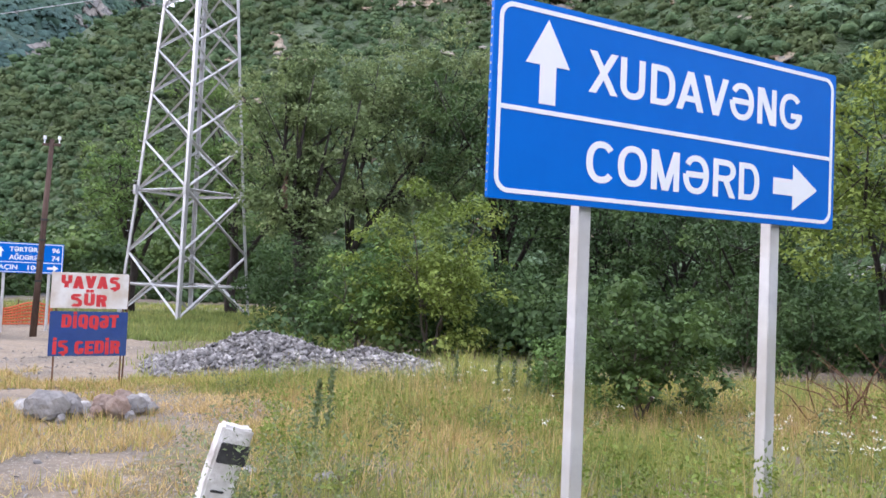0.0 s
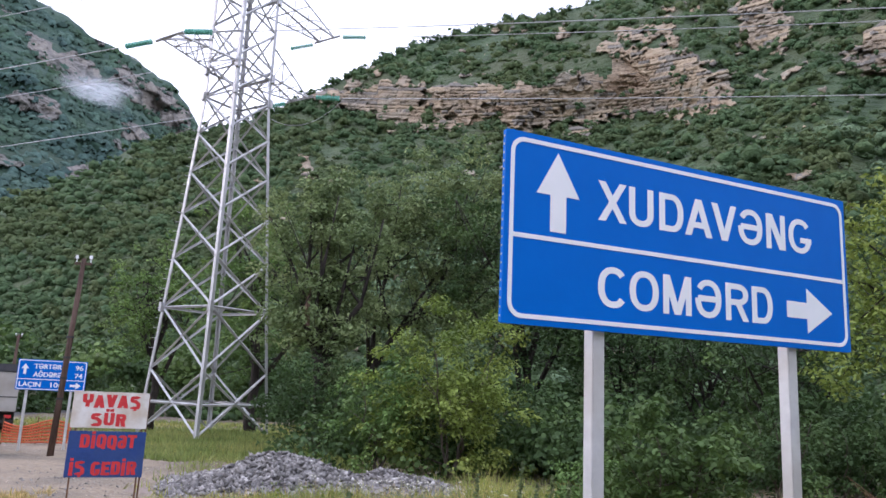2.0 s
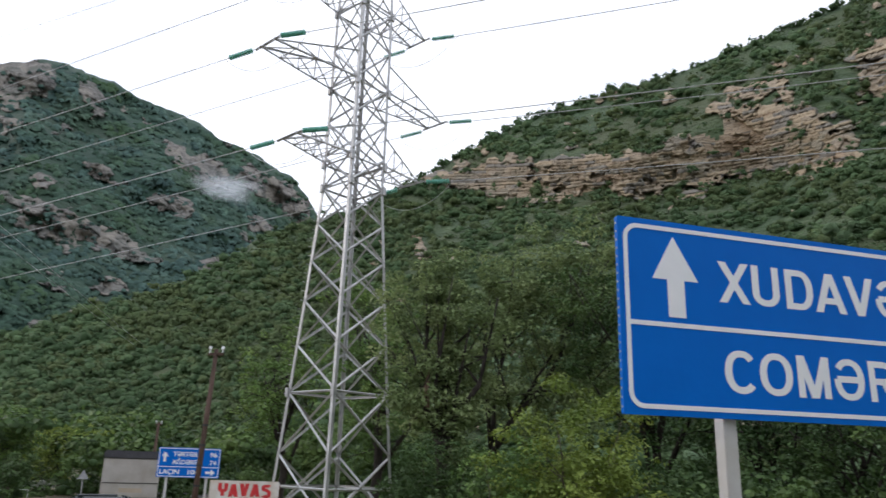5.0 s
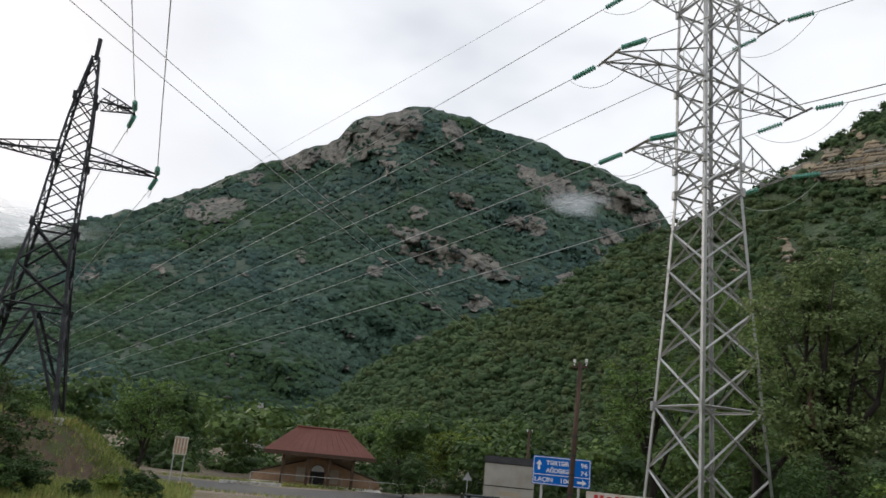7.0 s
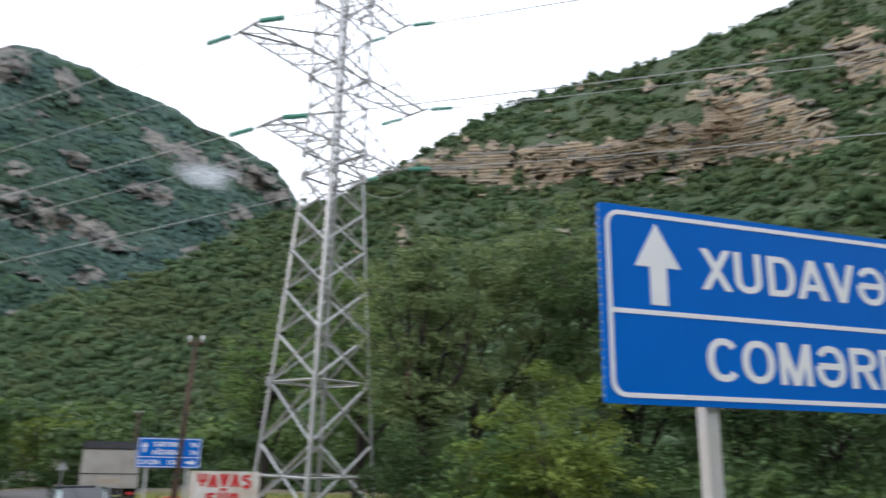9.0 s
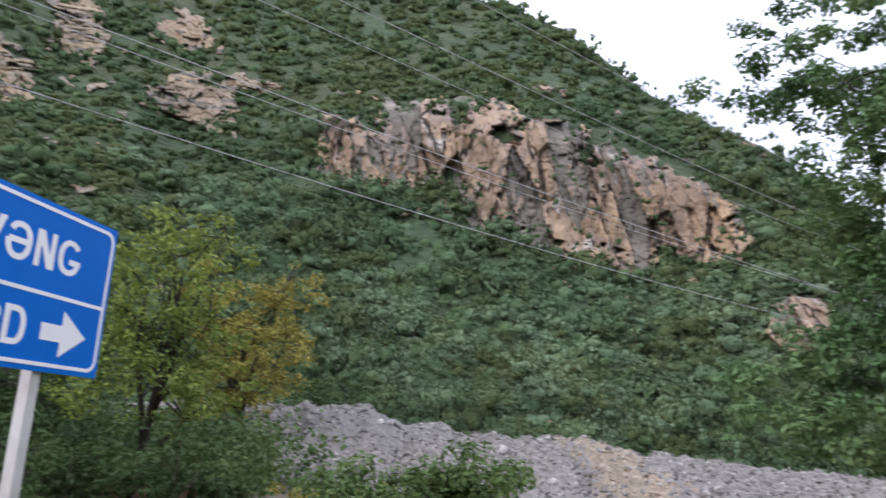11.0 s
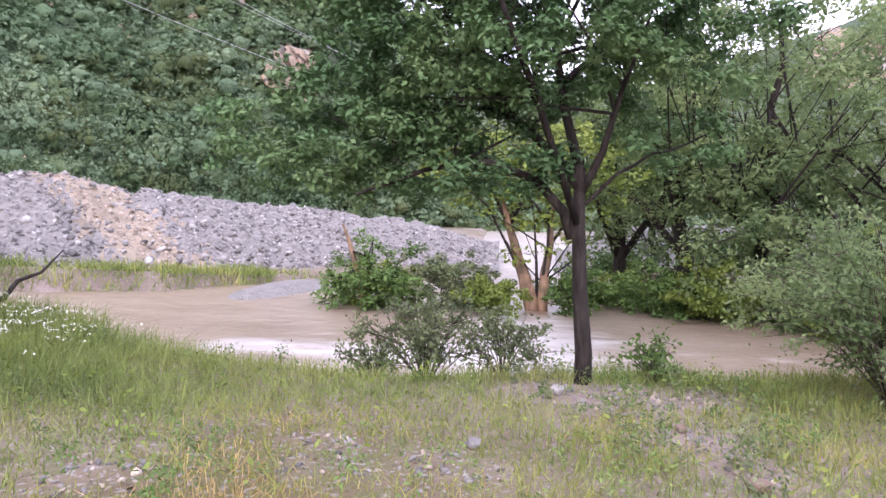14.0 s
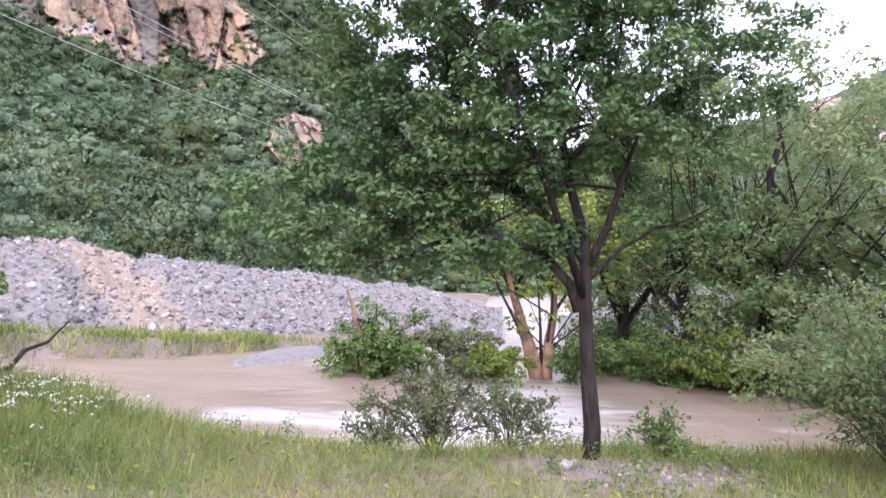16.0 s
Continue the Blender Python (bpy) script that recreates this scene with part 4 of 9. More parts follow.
def woods(name, places, radii, mats, label, sprays=58, flat=0.9, seed=1, category="woods", size=0.22, lobes=6, core=0.72, loose=0.0):
    """Lobed crowns with leaf sprays, joined in one mesh."""
    rg = np.random.default_rng(seed)
    temps = [crown_template(seed * 31 + k, sprays, size, lobes, core, loose) for k in range(7)]
    vs, fs, cvs, cfs, o, co = [], [], [], [], 0, 0
    which = rg.integers(0, 7, len(places))
    ang = rg.random(len(places)) * 6.283
    for k in range(7):
        sel = np.nonzero(which == k)[0]
        if not len(sel):
            continue
        v, f, iv, fi = temps[k]
        for vv, ff, store in ((v, f, 0), (iv, fi, 1)):
            c, s = np.cos(ang[sel]), np.sin(ang[sel])
            x = vv[None, :, 0] * c[:, None] - vv[None, :, 1] * s[:, None]
            y = vv[None, :, 0] * s[:, None] + vv[None, :, 1] * c[:, None]
            z = np.broadcast_to(vv[None, :, 2], x.shape) * flat
            P = np.stack([x, y, z], -1) * radii[sel][:, None, None] + places[sel][:, None, :]
            n = P.shape[1]
            F = (ff[None] + (np.arange(len(sel)) * n)[:, None, None]).reshape(-1, ff.shape[1])
            if store == 0:
                vs.append(P.reshape(-1, 3)); fs.append(F + o); o += len(sel) * n
            else:
                cvs.append(P.reshape(-1, 3)); cfs.append(F + co); co += len(sel) * n
    ob = thing(name, label, category, kind="stuff")
    part("foliage", mesh_from("foliage", np.concatenate(vs), np.concatenate(fs), mats), None, ob)
    part("inner_foliage", mesh_from("inner_foliage", np.concatenate(cvs), np.concatenate(cfs), mats, smooth=True), None, ob)
    return ob


def on_sheet(n, X, Y, Z, AZ, EL, MASK, limit, rg, rows, az_range=None, bias=1.0):
    nr, nc = AZ.shape
    i = (rg.random(n) ** bias * (nr - 2)).astype(int)
    j = (rg.random(n) * (nc - 2)).astype(int)
    u, w = rg.random(n), rg.random(n)
    P = np.stack([A[i, j] * (1 - u) * (1 - w) + A[i, j + 1] * u * (1 - w) + A[i + 1, j] * (1 - u) * w + A[i + 1, j + 1] * u * w for A in (X[:nr], Y[:nr], Z[:nr])], -1)
    ok = MASK[i, j] < limit
    az = AZ[i, j]
    if az_range:
        ok &= (az > az_range[0]) & (az < az_range[1])
    return P[ok], az[ok], EL[i, j][ok]


P, paz, pel = on_sheet(8200, HX, HY, HZ, HAZ, HEL, HMASK, 0.02, rng, 0, (-56, 126), 1.0)
dist = np.hypot(P[:, 0], P[:, 1])
sel = dist < 128
P, paz, pel, dist = P[sel], paz[sel], pel[sel], dist[sel]
rad = np.clip(dist * 0.0315, 1.7, 6.0) * np.where(paz < 10, 0.42 + 1.3 * rng.random(len(P)) ** 2.4, 0.5 + 0.9 * rng.random(len(P)) ** 2.2)
P[:, 2] += rad * 0.02
kind_ = fbm(paz * 0.25, pel * 0.35, 61) + 0.42 * (rng.random(len(P)) - 0.5)
kind_ = np.where(paz > 35, np.clip(kind_ + 0.10, -9, 0.085 + 0.5 * np.maximum(0, kind_ - 0.10)), kind_)
for nm, lo, hi, mt, lb, sd in (("hill_woods", -9, -0.02, M_WOODS_A, "dense dark green woods on the steep hillside", 11),
                               ("hill_woods", -0.02, 0.09, M_WOODS_B, "grey-green woods on the hillside", 12),
                               ("hill_woods", 0.09, 9, M_WOODS_C, "olive green scrub on the hillside", 13)):
    sel = (kind_ >= lo) & (kind_ < hi)
    low_ = (paz > 32) & (dist < 72)
    woods(nm, P[sel & low_], rad[sel & low_], mt, lb + ", above the spoil bank", 360, seed=sd + 70, size=0.13, lobes=9, core=0.42, flat=1.15, loose=1.0)
    woods(nm, P[sel & (paz > 32) & ~low_], rad[sel & (paz > 32) & ~low_], mt, lb, 190, seed=sd, size=0.18, lobes=8, core=0.52, flat=0.95, loose=0.7)
    woods(nm, P[sel & (paz <= 32)], rad[sel & (paz <= 32)], mt, lb + ", behind the thicket", 84, seed=sd + 40, size=0.21, lobes=6, core=0.62, flat=0.82)
def domes(name, P, r, mats, label, seed, pick=None, flat=0.85, sprays=0, spray=0.5):
    """Low round crowns, each an uneven dome, with a few leaf sprays standing off it."""
    rg = np.random.default_rng(seed)
    iv, fi = ico()
    fi = fi[iv[fi].mean(1)[:, 2] > -0.45]
    n = len(P)
    a = rg.random(n) * 6.283
    V = iv[None] * (0.72 + 0.55 * rg.random((n, 12, 1)))
    c, s_ = np.cos(a)[:, None], np.sin(a)[:, None]
    V = np.stack([V[:, :, 0] * c - V[:, :, 1] * s_, V[:, :, 0] * s_ + V[:, :, 1] * c, V[:, :, 2] * flat * (0.8 + 0.5 * rg.random((n, 1)))], -1)
    V = V * r[:, None, None] + P[:, None, :]
    F = (fi[None] + (np.arange(n) * 12)[:, None, None]).reshape(-1, 3)
    mi = None if pick is None else np.repeat(pick, len(fi))
    ob = thing(name, label, "woods", kind="stuff")
    part("crowns", mesh_from("crowns", V.reshape(-1, 3), F, mats, smooth=True, mat_index=mi), None, ob)
    if sprays:
        k = np.repeat(np.arange(n), sprays)
        d = rg.normal(size=(len(k), 3))
        d[:, 2] = np.abs(d[:, 2]) * 0.9 - 0.15
        d /= np.linalg.norm(d, axis=1)[:, None]
        C = P[k] + d * r[k][:, None] * np.array([1, 1, flat]) * (0.88 + 0.3 * rg.random((len(k), 1)))
        nn = d + rg.normal(size=d.shape) * 0.5
        nn /= np.linalg.norm(nn, axis=1)[:, None]
        v, f = leaf_quads(C, nn, r[k] * spray * (0.6 + 0.8 * rg.random(len(k))), rg, 0.8)
        part("sprays", mesh_from("sprays", v, f, mats, mat_index=None if pick is None else np.repeat(pick, sprays)), None, ob)
    return ob


# smaller crowns of the woods higher up the hill
Pu, uaz, uel = on_sheet(24000, HX, HY, HZ, HAZ, HEL, HMASK, 0.10, rng, 0, (-56, 90), 1.0)
du = np.hypot(Pu[:, 0], Pu[:, 1])
q = du > 118
Pu, uaz, uel, du = Pu[q], uaz[q], uel[q], du[q]
ru = du * 0.0142 * (0.55 + 0.8 * rng.random(len(Pu)) ** 1.5)
Pu[:, 2] += ru * 0.05
tone_ = fbm(uaz * 0.25, uel * 0.35, 68) + 0.14 * rng.normal(size=len(Pu))
for lo, hi, mt, lb, sd in ((-9, 0.0, M_WOODS_A, "dense dark green woods on the upper hillside", 31), (0.0, 9, M_WOODS_C, "olive green woods on the upper hillside", 35)):
    sel = (tone_ >= lo) & (tone_ < hi)
    woods("upper_hill_woods", Pu[sel], ru[sel], mt, lb, 22, seed=sd, size=0.36, lobes=3, core=0.76, flat=0.8)

# lower filling between the crowns near the foot of the slope
Pn, naz, nel = on_sheet(9000, HX, HY, HZ, HAZ, HEL, HMASK, 0.05, rng, 0, (30, 126), 1.0)
dn = np.hypot(Pn[:, 0], Pn[:, 1])
Pn, dn = Pn[dn <= 122], dn[dn <= 122]
domes("slope_undergrowth", Pn, dn * 0.011 * (0.6 + 0.7 * rng.random(len(Pn))), [M_WOODS_A, M_WOODS_B], "dark undergrowth between the hillside trees", 33, (rng.random(len(Pn)) < 0.3).astype(int), sprays=12, spray=0.34)

# far mountain woods
Pm, maz_, mel_ = on_sheet(34000, MX, MY, MZ, MAZ, MEL, MMASK, 0.24, rng, 0, (-82, -18))
rm = np.hypot(Pm[:, 0], Pm[:, 1]) * 0.0054 * (0.55 + 0.8 * rng.random(len(Pm)))
Pq, qaz, qel = on_sheet(26000, MX, MY, MZ, MAZ, MEL, -MMASK, 0.0, rng, 0, (-82, -18))
Pq = Pq[fbm(qaz * 1.3, qel * 2.0, 367, 3) > 0.05] * 0.985
Pm = np.concatenate([Pm, Pq])
rm = np.concatenate([rm, np.hypot(Pq[:, 0], Pq[:, 1]) * 0.0032 * (0.5 + 0.8 * rng.random(len(Pq)))])
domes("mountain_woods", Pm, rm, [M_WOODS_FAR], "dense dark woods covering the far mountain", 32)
# scattered bushes in the rocks
Pb, baz_, bel_ = on_sheet(4200, HX, HY, HZ, HAZ, HEL, -HMASK, 0.02, rng, 0, (-16, 84))
Pb = Pb * np.where(baz_ > 37, 0.952, 0.976)[:, None]
rb = np.hypot(Pb[:, 0], Pb[:, 1]) * 0.0062 * (0.5 + rng.random(len(Pb)))
keep = fbm(baz_ * 0.5, bel_ * 0.9, 66) > -0.02
woods("cliff_bushes", Pb[keep], rb[keep], M_WOODS_A, "small dark bushes clinging to the cliffs", 18, seed=14, size=0.3, lobes=3)
Pe, eaz_, eel_ = on_sheet(16000, HX, HY, HZ, HAZ, HEL, np.abs(HMASK + 0.02), 0.22, rng, 0, (-18, 84))
Pe = Pe * np.where(eaz_ > 37, 0.962, 0.980)[:, None]
re_ = np.hypot(Pe[:, 0], Pe[:, 1]) * 0.0078 * (0.4 + rng.random(len(Pe)))
woods("cliff_edge_bushes", Pe, re_, [M_WOODS_A], "green bushes overhanging the cliff edges", 14, seed=24, size=0.34, lobes=3)
# ridge line trees
k_ = np.linspace(0, len(haz) - 1, 1500).astype(int)
k_ = k_[(haz[k_] > -26) & (haz[k_] < 90)]
Pr = np.stack([HX[129, k_], HY[129, k_], HZ[129, k_]], -1) + rng.normal(size=(len(k_), 3)) * np.array([2, 2, 0.3])
rr_ = np.hypot(Pr[:, 0], Pr[:, 1]) * 0.0078 * (0.45 + 0.9 * rng.random(len(k_)) ** 2)
woods("ridge_trees", Pr * 0.99 + np.stack([rr_ * 0, rr_ * 0, rr_ * -0.35], -1), rr_, M_WOODS_A, "row of trees along the ridge against the sky", 46, flat=1.15, seed=15, size=0.3, lobes=5, core=0.6)

# valley floor woods beyond the road
n = 260
va, vd = -68 + 60 * rng.random(n), 68 + 150 * rng.random(n) ** 1.5
ok = ~((va > -50) & (va < -41) & (vd < 74)) & ~((va > -37) & (va < -31) & (vd < 62))
va, vd = va[ok], vd[ok]
Pv = np.stack([vd * np.sin(np.radians(va)), vd * np.cos(np.radians(va)), np.full(len(va), -2.3)], -1)
rv = 1.5 + 2.0 * rng.random(len(va))
hv = rv * (0.9 + 1.1 * rng.random(len(va)))
Pv[:, 2] += hv
sel = rng.random(len(va)) < 0.55
woods("valley_woods", Pv[sel], rv[sel], M_LEAF_VALLEY, "green trees and bushes on the valley floor", 280, seed=16, size=0.19, lobes=8, core=0.35)
woods("valley_woods", Pv[~sel], rv[~sel], M_LEAF_DARK, "dark green trees on the valley floor", 280, seed=17, size=0.19, lobes=8, core=0.35)
# lower fill below them
Pl = Pv + rng.normal(size=Pv.shape) * np.array([2.5, 2.5, 0.0])
Pl[:, 2] = -1.9
ea, ed = -60 + 22 * rng.random(70), 66 + 40 * rng.random(70)
keep_ = ~((ea > -51) & (ea < -40) & (ed < 76))
ea, ed = ea[keep_], ed[keep_]
Pl = np.concatenate([Pl, np.stack([ed * np.sin(np.radians(ea)), ed * np.cos(np.radians(ea)), np.full(len(ea), -1.8)], -1)])
rv = np.concatenate([rv, 1.2 + 1.3 * rng.random(len(ea))])
woods("valley_scrub", Pl, rv * 0.8, M_LEAF_DARK, "low scrub under the valley trees", 120, seed=18, size=0.24, core=0.4)


# ---- single trees and bushes ----
def tree(name, label, base, height, lobes, leaves, leaf, leaf_mat, bark, trunk_r, seed, category="tree", lean=(0, 0), fork=0.3, limbs=9, twigs=4, stems=None, leaf_down=0.0, clump=0.27, aspect=0.5, limb_bark=None, fill=0.55, wob=0.018):
    """Tapered trunk with limbs and twigs into the crown lobes; leaves grow in clumps round the twigs.
    lobes: (x, y, z, rx, ry, rz) from the base."""
    rg = np.random.default_rng(seed)
    if leaves < 40000:
        leaves, leaf = int(leaves * 0.76), leaf * 1.09
    ob = thing(name, label, category, m=pose(*base))
    geos = []
    ends = []
    L = np.array(lobes, float)
    vol = L[:, 3] * L[:, 4] * L[:, 5]
    pr = vol / vol.sum()
    if stems is None:
        stems = [((0, 0, -0.15), (lean[0], lean[1], height * 0.72), trunk_r)]
    spines = []
    for (p, q, r) in stems:
        if isinstance(p, list):
            line = [Vector(a) for a in p]
            pts, rad_ = [], []
            for i in range(9):
                u = i / 8 * (len(line) - 1)
                k = min(int(u), len(line) - 2)
                pts.append(line[k].lerp(line[k + 1], u - k) + Vector(rg.normal(size=3).tolist()) * 0.012)
                rad_.append(q + (r - q) * i / 8)
            spines.append((pts, rad_))
            geos.append(tube(pts, rad_, 9))
            continue
        p, q = Vector(p), Vector(q)
        pts, rad_ = [], []
        for i in range(9):
            t = i / 8
            w = Vector(rg.normal(size=3).tolist()) * (wob * height * math.sin(math.pi * t))
            pts.append(p.lerp(q, t) + w)
            rad_.append(r * (1.25 if i == 0 else 1.0) * (1 - 0.82 * t))
        spines.append((pts, rad_))
        geos.append(tube(pts, rad_, 9))
    stem_n = len(geos)
    for k in range(limbs):
        pts, rad_ = spines[k % len(spines)]
        i = min(7, max(1, int((fork + (0.95 - fork) * ((k * 0.618) % 1.0)) * 8)))
        a = pts[i]
        lob = L[rg.choice(len(L), p=pr)]
        d = rg.normal(size=3)
        d /= np.linalg.norm(d)
        e = Vector((lob[:3] + d * lob[3:] * 0.72).tolist())
        mid = a.lerp(e, 0.5) + Vector((0, 0, (e - a).length * 0.10)) + Vector(rg.normal(size=3).tolist()) * (e - a).length * 0.07
        r0 = max(rad_[i] * 0.62, trunk_r * 0.12)
        bp = [a, a.lerp(mid, 0.55) + Vector(rg.normal(size=3).tolist()) * 0.02, mid, mid.lerp(e, 0.55), e]
        geos.append(tube(bp, [r0, r0 * 0.8, r0 * 0.55, r0 * 0.36, r0 * 0.14], 6))
        ends += [bp[2], bp[3], bp[4]]
        for _ in range(twigs):
            b0 = bp[int(rg.integers(1, 5))]
            lob2 = L[rg.choice(len(L), p=pr)]
            d = rg.normal(size=3)
            d /= np.linalg.norm(d)
            e2 = Vector((lob2[:3] + d * lob2[3:] * 0.9).tolist())
            if (e2 - b0).length > height * 0.42:
                e2 = b0.lerp(e2, height * 0.42 / (e2 - b0).length)
            m2 = b0.lerp(e2, 0.5) + Vector(rg.normal(size=3).tolist()) * (e2 - b0).length * 0.08
            geos.append(tube([b0, m2, e2], [r0 * 0.3, r0 * 0.2, r0 * 0.07], 4))
            ends += [m2, e2]
    part("trunk", join_geo(*geos[:stem_n]), bark, ob, smooth=True)
    part("bough", join_geo(*geos[stem_n:]), limb_bark or bark, ob, smooth=True)
    E_ = np.array([tuple(e) for e in ends])
    # extra clump centres so that the lobes fill
    extra = max(8, int(len(E_) * fill))
    lk = rg.choice(len(L), size=extra, p=pr)
    d = rg.normal(size=(extra, 3))
    d /= np.linalg.norm(d, axis=1)[:, None]
    X_ = L[lk, :3] + d * L[lk, 3:] * (0.55 + 0.45 * rg.random((extra, 1)))
    C = np.concatenate([E_, X_])
    cs = clump * (0.6 + 0.8 * rg.random(len(C))) * L[:, 3:].mean()
    wgt = cs ** 2 / (cs ** 2).sum()
    k = rg.choice(len(C), size=leaves, p=wgt)
    d = rg.normal(size=(leaves, 3))
    d /= np.linalg.norm(d, axis=1)[:, None]
    pos = C[k] + d * (cs[k] * rg.random(leaves) ** 0.5)[:, None] * np.array([1, 1, 0.62])
    ok = pos[:, 2] > 0.05
    pos, d = pos[ok], d[ok]
    nn = d * 0.6 + np.array([0, 0, 0.8 - leaf_down]) + rg.normal(size=d.shape) * 0.5
    nn /= np.linalg.norm(nn, axis=1)[:, None]
    v, f = leaf_quads(pos, nn, leaf, rg, aspect)
    part("crown", mesh_from("crown", v, f, leaf_mat), None, ob)
    return ob


def at(az, d, dz=0.0):
    p = polar(az, d)
    return (p.x, p.y, float(ground_z(p.x, p.y)) + dz)


def broad_tree(az, d, h, w, mat, seed, label, leaves=7000, leaf=0.16, bark=M_BARK, trunk_r=None, low=0.25, name="tree", **kw):
    rg = np.random.default_rng(seed + 500)
    lobes = [(0, 0, h * (0.5 + low * 0.4), w * 0.5, w * 0.5, h * (0.42 - low * 0.25))]
    for k in range(6):
        a = k * 1.05 + rg.random() * 0.7
        zz = h * (low + (0.9 - low) * rg.random())
        q = w * (0.42 - 0.25 * abs(zz / h - 0.5))
        lobes.append((math.cos(a) * q, math.sin(a) * q, zz, w * 0.27, w * 0.27, h * 0.14))
    return tree(name, label, at(az, d), h, lobes, leaves, leaf, mat, bark, trunk_r or 0.022 * h, seed, limbs=11, **kw)


def bush(az, d, h, w, mat, seed, label, leaves=3500, leaf=0.10, dz=0.0, lobes_n=5, **kw):
    rg = np.random.default_rng(seed + 900)
    if lobes_n == 5:
        lobes = [(0, 0, h * 0.45, w * 0.42, w * 0.42, h * 0.42)]
        for k in range(4):
            a = k * 1.57 + rg.random()
            lobes.append((math.cos(a) * w * 0.3, math.sin(a) * w * 0.3, h * (0.3 + 0.4 * rg.random()), w * 0.24, w * 0.24, h * 0.24))
    else:
        lobes = []
        for k in range(lobes_n):
            u = (k + 0.5) / lobes_n
            a, zz, rr = k * 2.399 + rg.random() * 0.5, 0.04 + 0.80 * u, 0.17 + 0.08 * rg.random()
            q = 0.36 * math.sqrt(max(0.0, 1 - (zz - 0.25) ** 2 / 0.42)) * (0.6 + 0.4 * rg.random())
            lobes.append((math.cos(a) * w * q, math.sin(a) * w * q, h * zz, w * rr, w * rr, h * rr * 0.8))
    st = [((0, 0, -0.05), (math.cos(k * 2.1) * w * 0.22, math.sin(k * 2.1) * w * 0.22, h * 0.7), 0.008 * h + 0.005) for k in range(4)]
    return tree("bush", label, at(az, d, dz), h, lobes, leaves, leaf, mat, M_TWIG, 0.02, seed, "bush", limbs=8 + lobes_n // 2, twigs=2, stems=st, fork=0.2, **kw)


def arching_shrub(az, d, h, w, mat, seed, label, canes=30, leaves=3000, leaf=0.06, dz=0.0, bark=M_TWIG, droop=0.25):
    """Loose shrub: thin canes arching out from one root, side twigs, leaves along both."""
    rg = np.random.default_rng(seed + 1300)
    ob = thing("bush", label, "bush", m=pose(*at(az, d, dz)))
    geos, spots = [], []
    for k in range(canes):
        a = k * 2.399 + rg.normal() * 0.3
        reach = 0.5 * w * (0.15 + 0.85 * rg.random() ** 0.7)
        top = h * (0.6 + 0.45 * rg.random()) * (1 - 0.40 * (2 * reach / w) ** 2)
        line = []
        for i in range(8):
            u = i / 7
            line.append(Vector((math.cos(a) * reach * u ** 1.25, math.sin(a) * reach * u ** 1.25, -0.05 + top * (1 - (1 - u) ** 1.8) - droop * top * max(0.0, u - 0.65) ** 1.5)) + Vector(rg.normal(size=3).tolist()) * 0.018 * h * u)
        r0 = 0.006 + 0.004 * rg.random()
        geos.append(tube(line, [r0 * (1 - 0.11 * i) for i in range(8)], 5))
        spots += line[3:] + line[5:]
        for _ in range(5):
            i = int(rg.integers(2, 7))
            dirn = (line[i + 1] - line[i]).normalized() + Vector(rg.normal(size=3).tolist()) * 0.55
            e = line[i] + dirn.normalized() * h * (0.12 + 0.2 * rg.random())
            m_ = line[i].lerp(e, 0.5) + Vector((0, 0, 0.015))
            geos.append(tube([line[i], m_, e], [r0 * 0.5, r0 * 0.4, r0 * 0.15], 4))
            spots += [m_, e, line[i].lerp(m_, 0.6), m_.lerp(e, 0.5)]
    part("bough", join_geo(*geos), bark, ob, smooth=True)
    if leaves:
        S_ = np.array([tuple(q) for q in spots])
        pos = S_[rg.integers(0, len(S_), leaves)] + rg.normal(size=(leaves, 3)) * leaf * 0.62
        nn = rg.normal(size=pos.shape) * 0.6 + np.array([0, 0, 0.8])
        nn /= np.linalg.norm(nn, axis=1)[:, None]
        v, f = leaf_quads(pos, nn, leaf, rg, 0.48)
        part("foliage", mesh_from("foliage", v, f, mat), None, ob)
    return ob


# willows and scrub behind the big sign and the lattice tower
def clumpy(x0, x1, z0, z1, depth, n_, r, seed, edge=0.7):
    """Crown lobes spread over an upright ellipse, more of them towards its rim."""
    rg = np.random.default_rng(seed)
    out_ = []
    for k in range(n_):
        a, q = k * 2.399, math.sqrt((k + 0.5) / n_) ** edge
        rr = r * (0.7 + 0.6 * rg.random())
        out_.append(((x0 + x1) / 2 + (x1 - x0) / 2 * q * math.cos(a) * 0.85, depth * (rg.random() * 1.4 - 0.25), (z0 + z1) / 2 + (z1 - z0) / 2 * q * math.sin(a) * 0.88, rr, rr, rr * 0.72))
    return out_


willow = tree("tree", "tall forked green willow beside the lattice tower", at(-10.8, 28), 10.5, clumpy(-2.7, 2.5, 2.6, 11.0, 1.8, 24, 0.95, 301), 20000, 0.17, M_LEAF_WILLOW, M_BARK, 0.2, 1, limbs=16, twigs=3, fork=0.5, clump=0.60, fill=0.45, wob=0.006,
              stems=[([(0.15, 0, -0.3), (0.1, 0, 1.2), (0.0, 0, 2.4), (-0.15, 0, 3.5)], 0.29, 0.23),
                     ([(-0.15, 0, 3.4), (-0.55, 0, 4.1), (-0.93, 0, 4.95), (-0.9, 0.1, 6.0), (-0.8, 0.2, 7.25), (-0.95, 0.3, 9.2)], 0.17, 0.03),
                     ([(-0.15, 0, 3.4), (0.5, 0, 4.3), (1.26, -0.1, 5.4), (1.46, 0, 6.4), (1.9, 0, 8.6)], 0.17, 0.03),
                     ([(-0.2, 0, 3.6), (-0.35, -0.3, 5.2), (-0.1, -0.4, 7.0), (0.2, -0.3, 9.4)], 0.10, 0.02)])
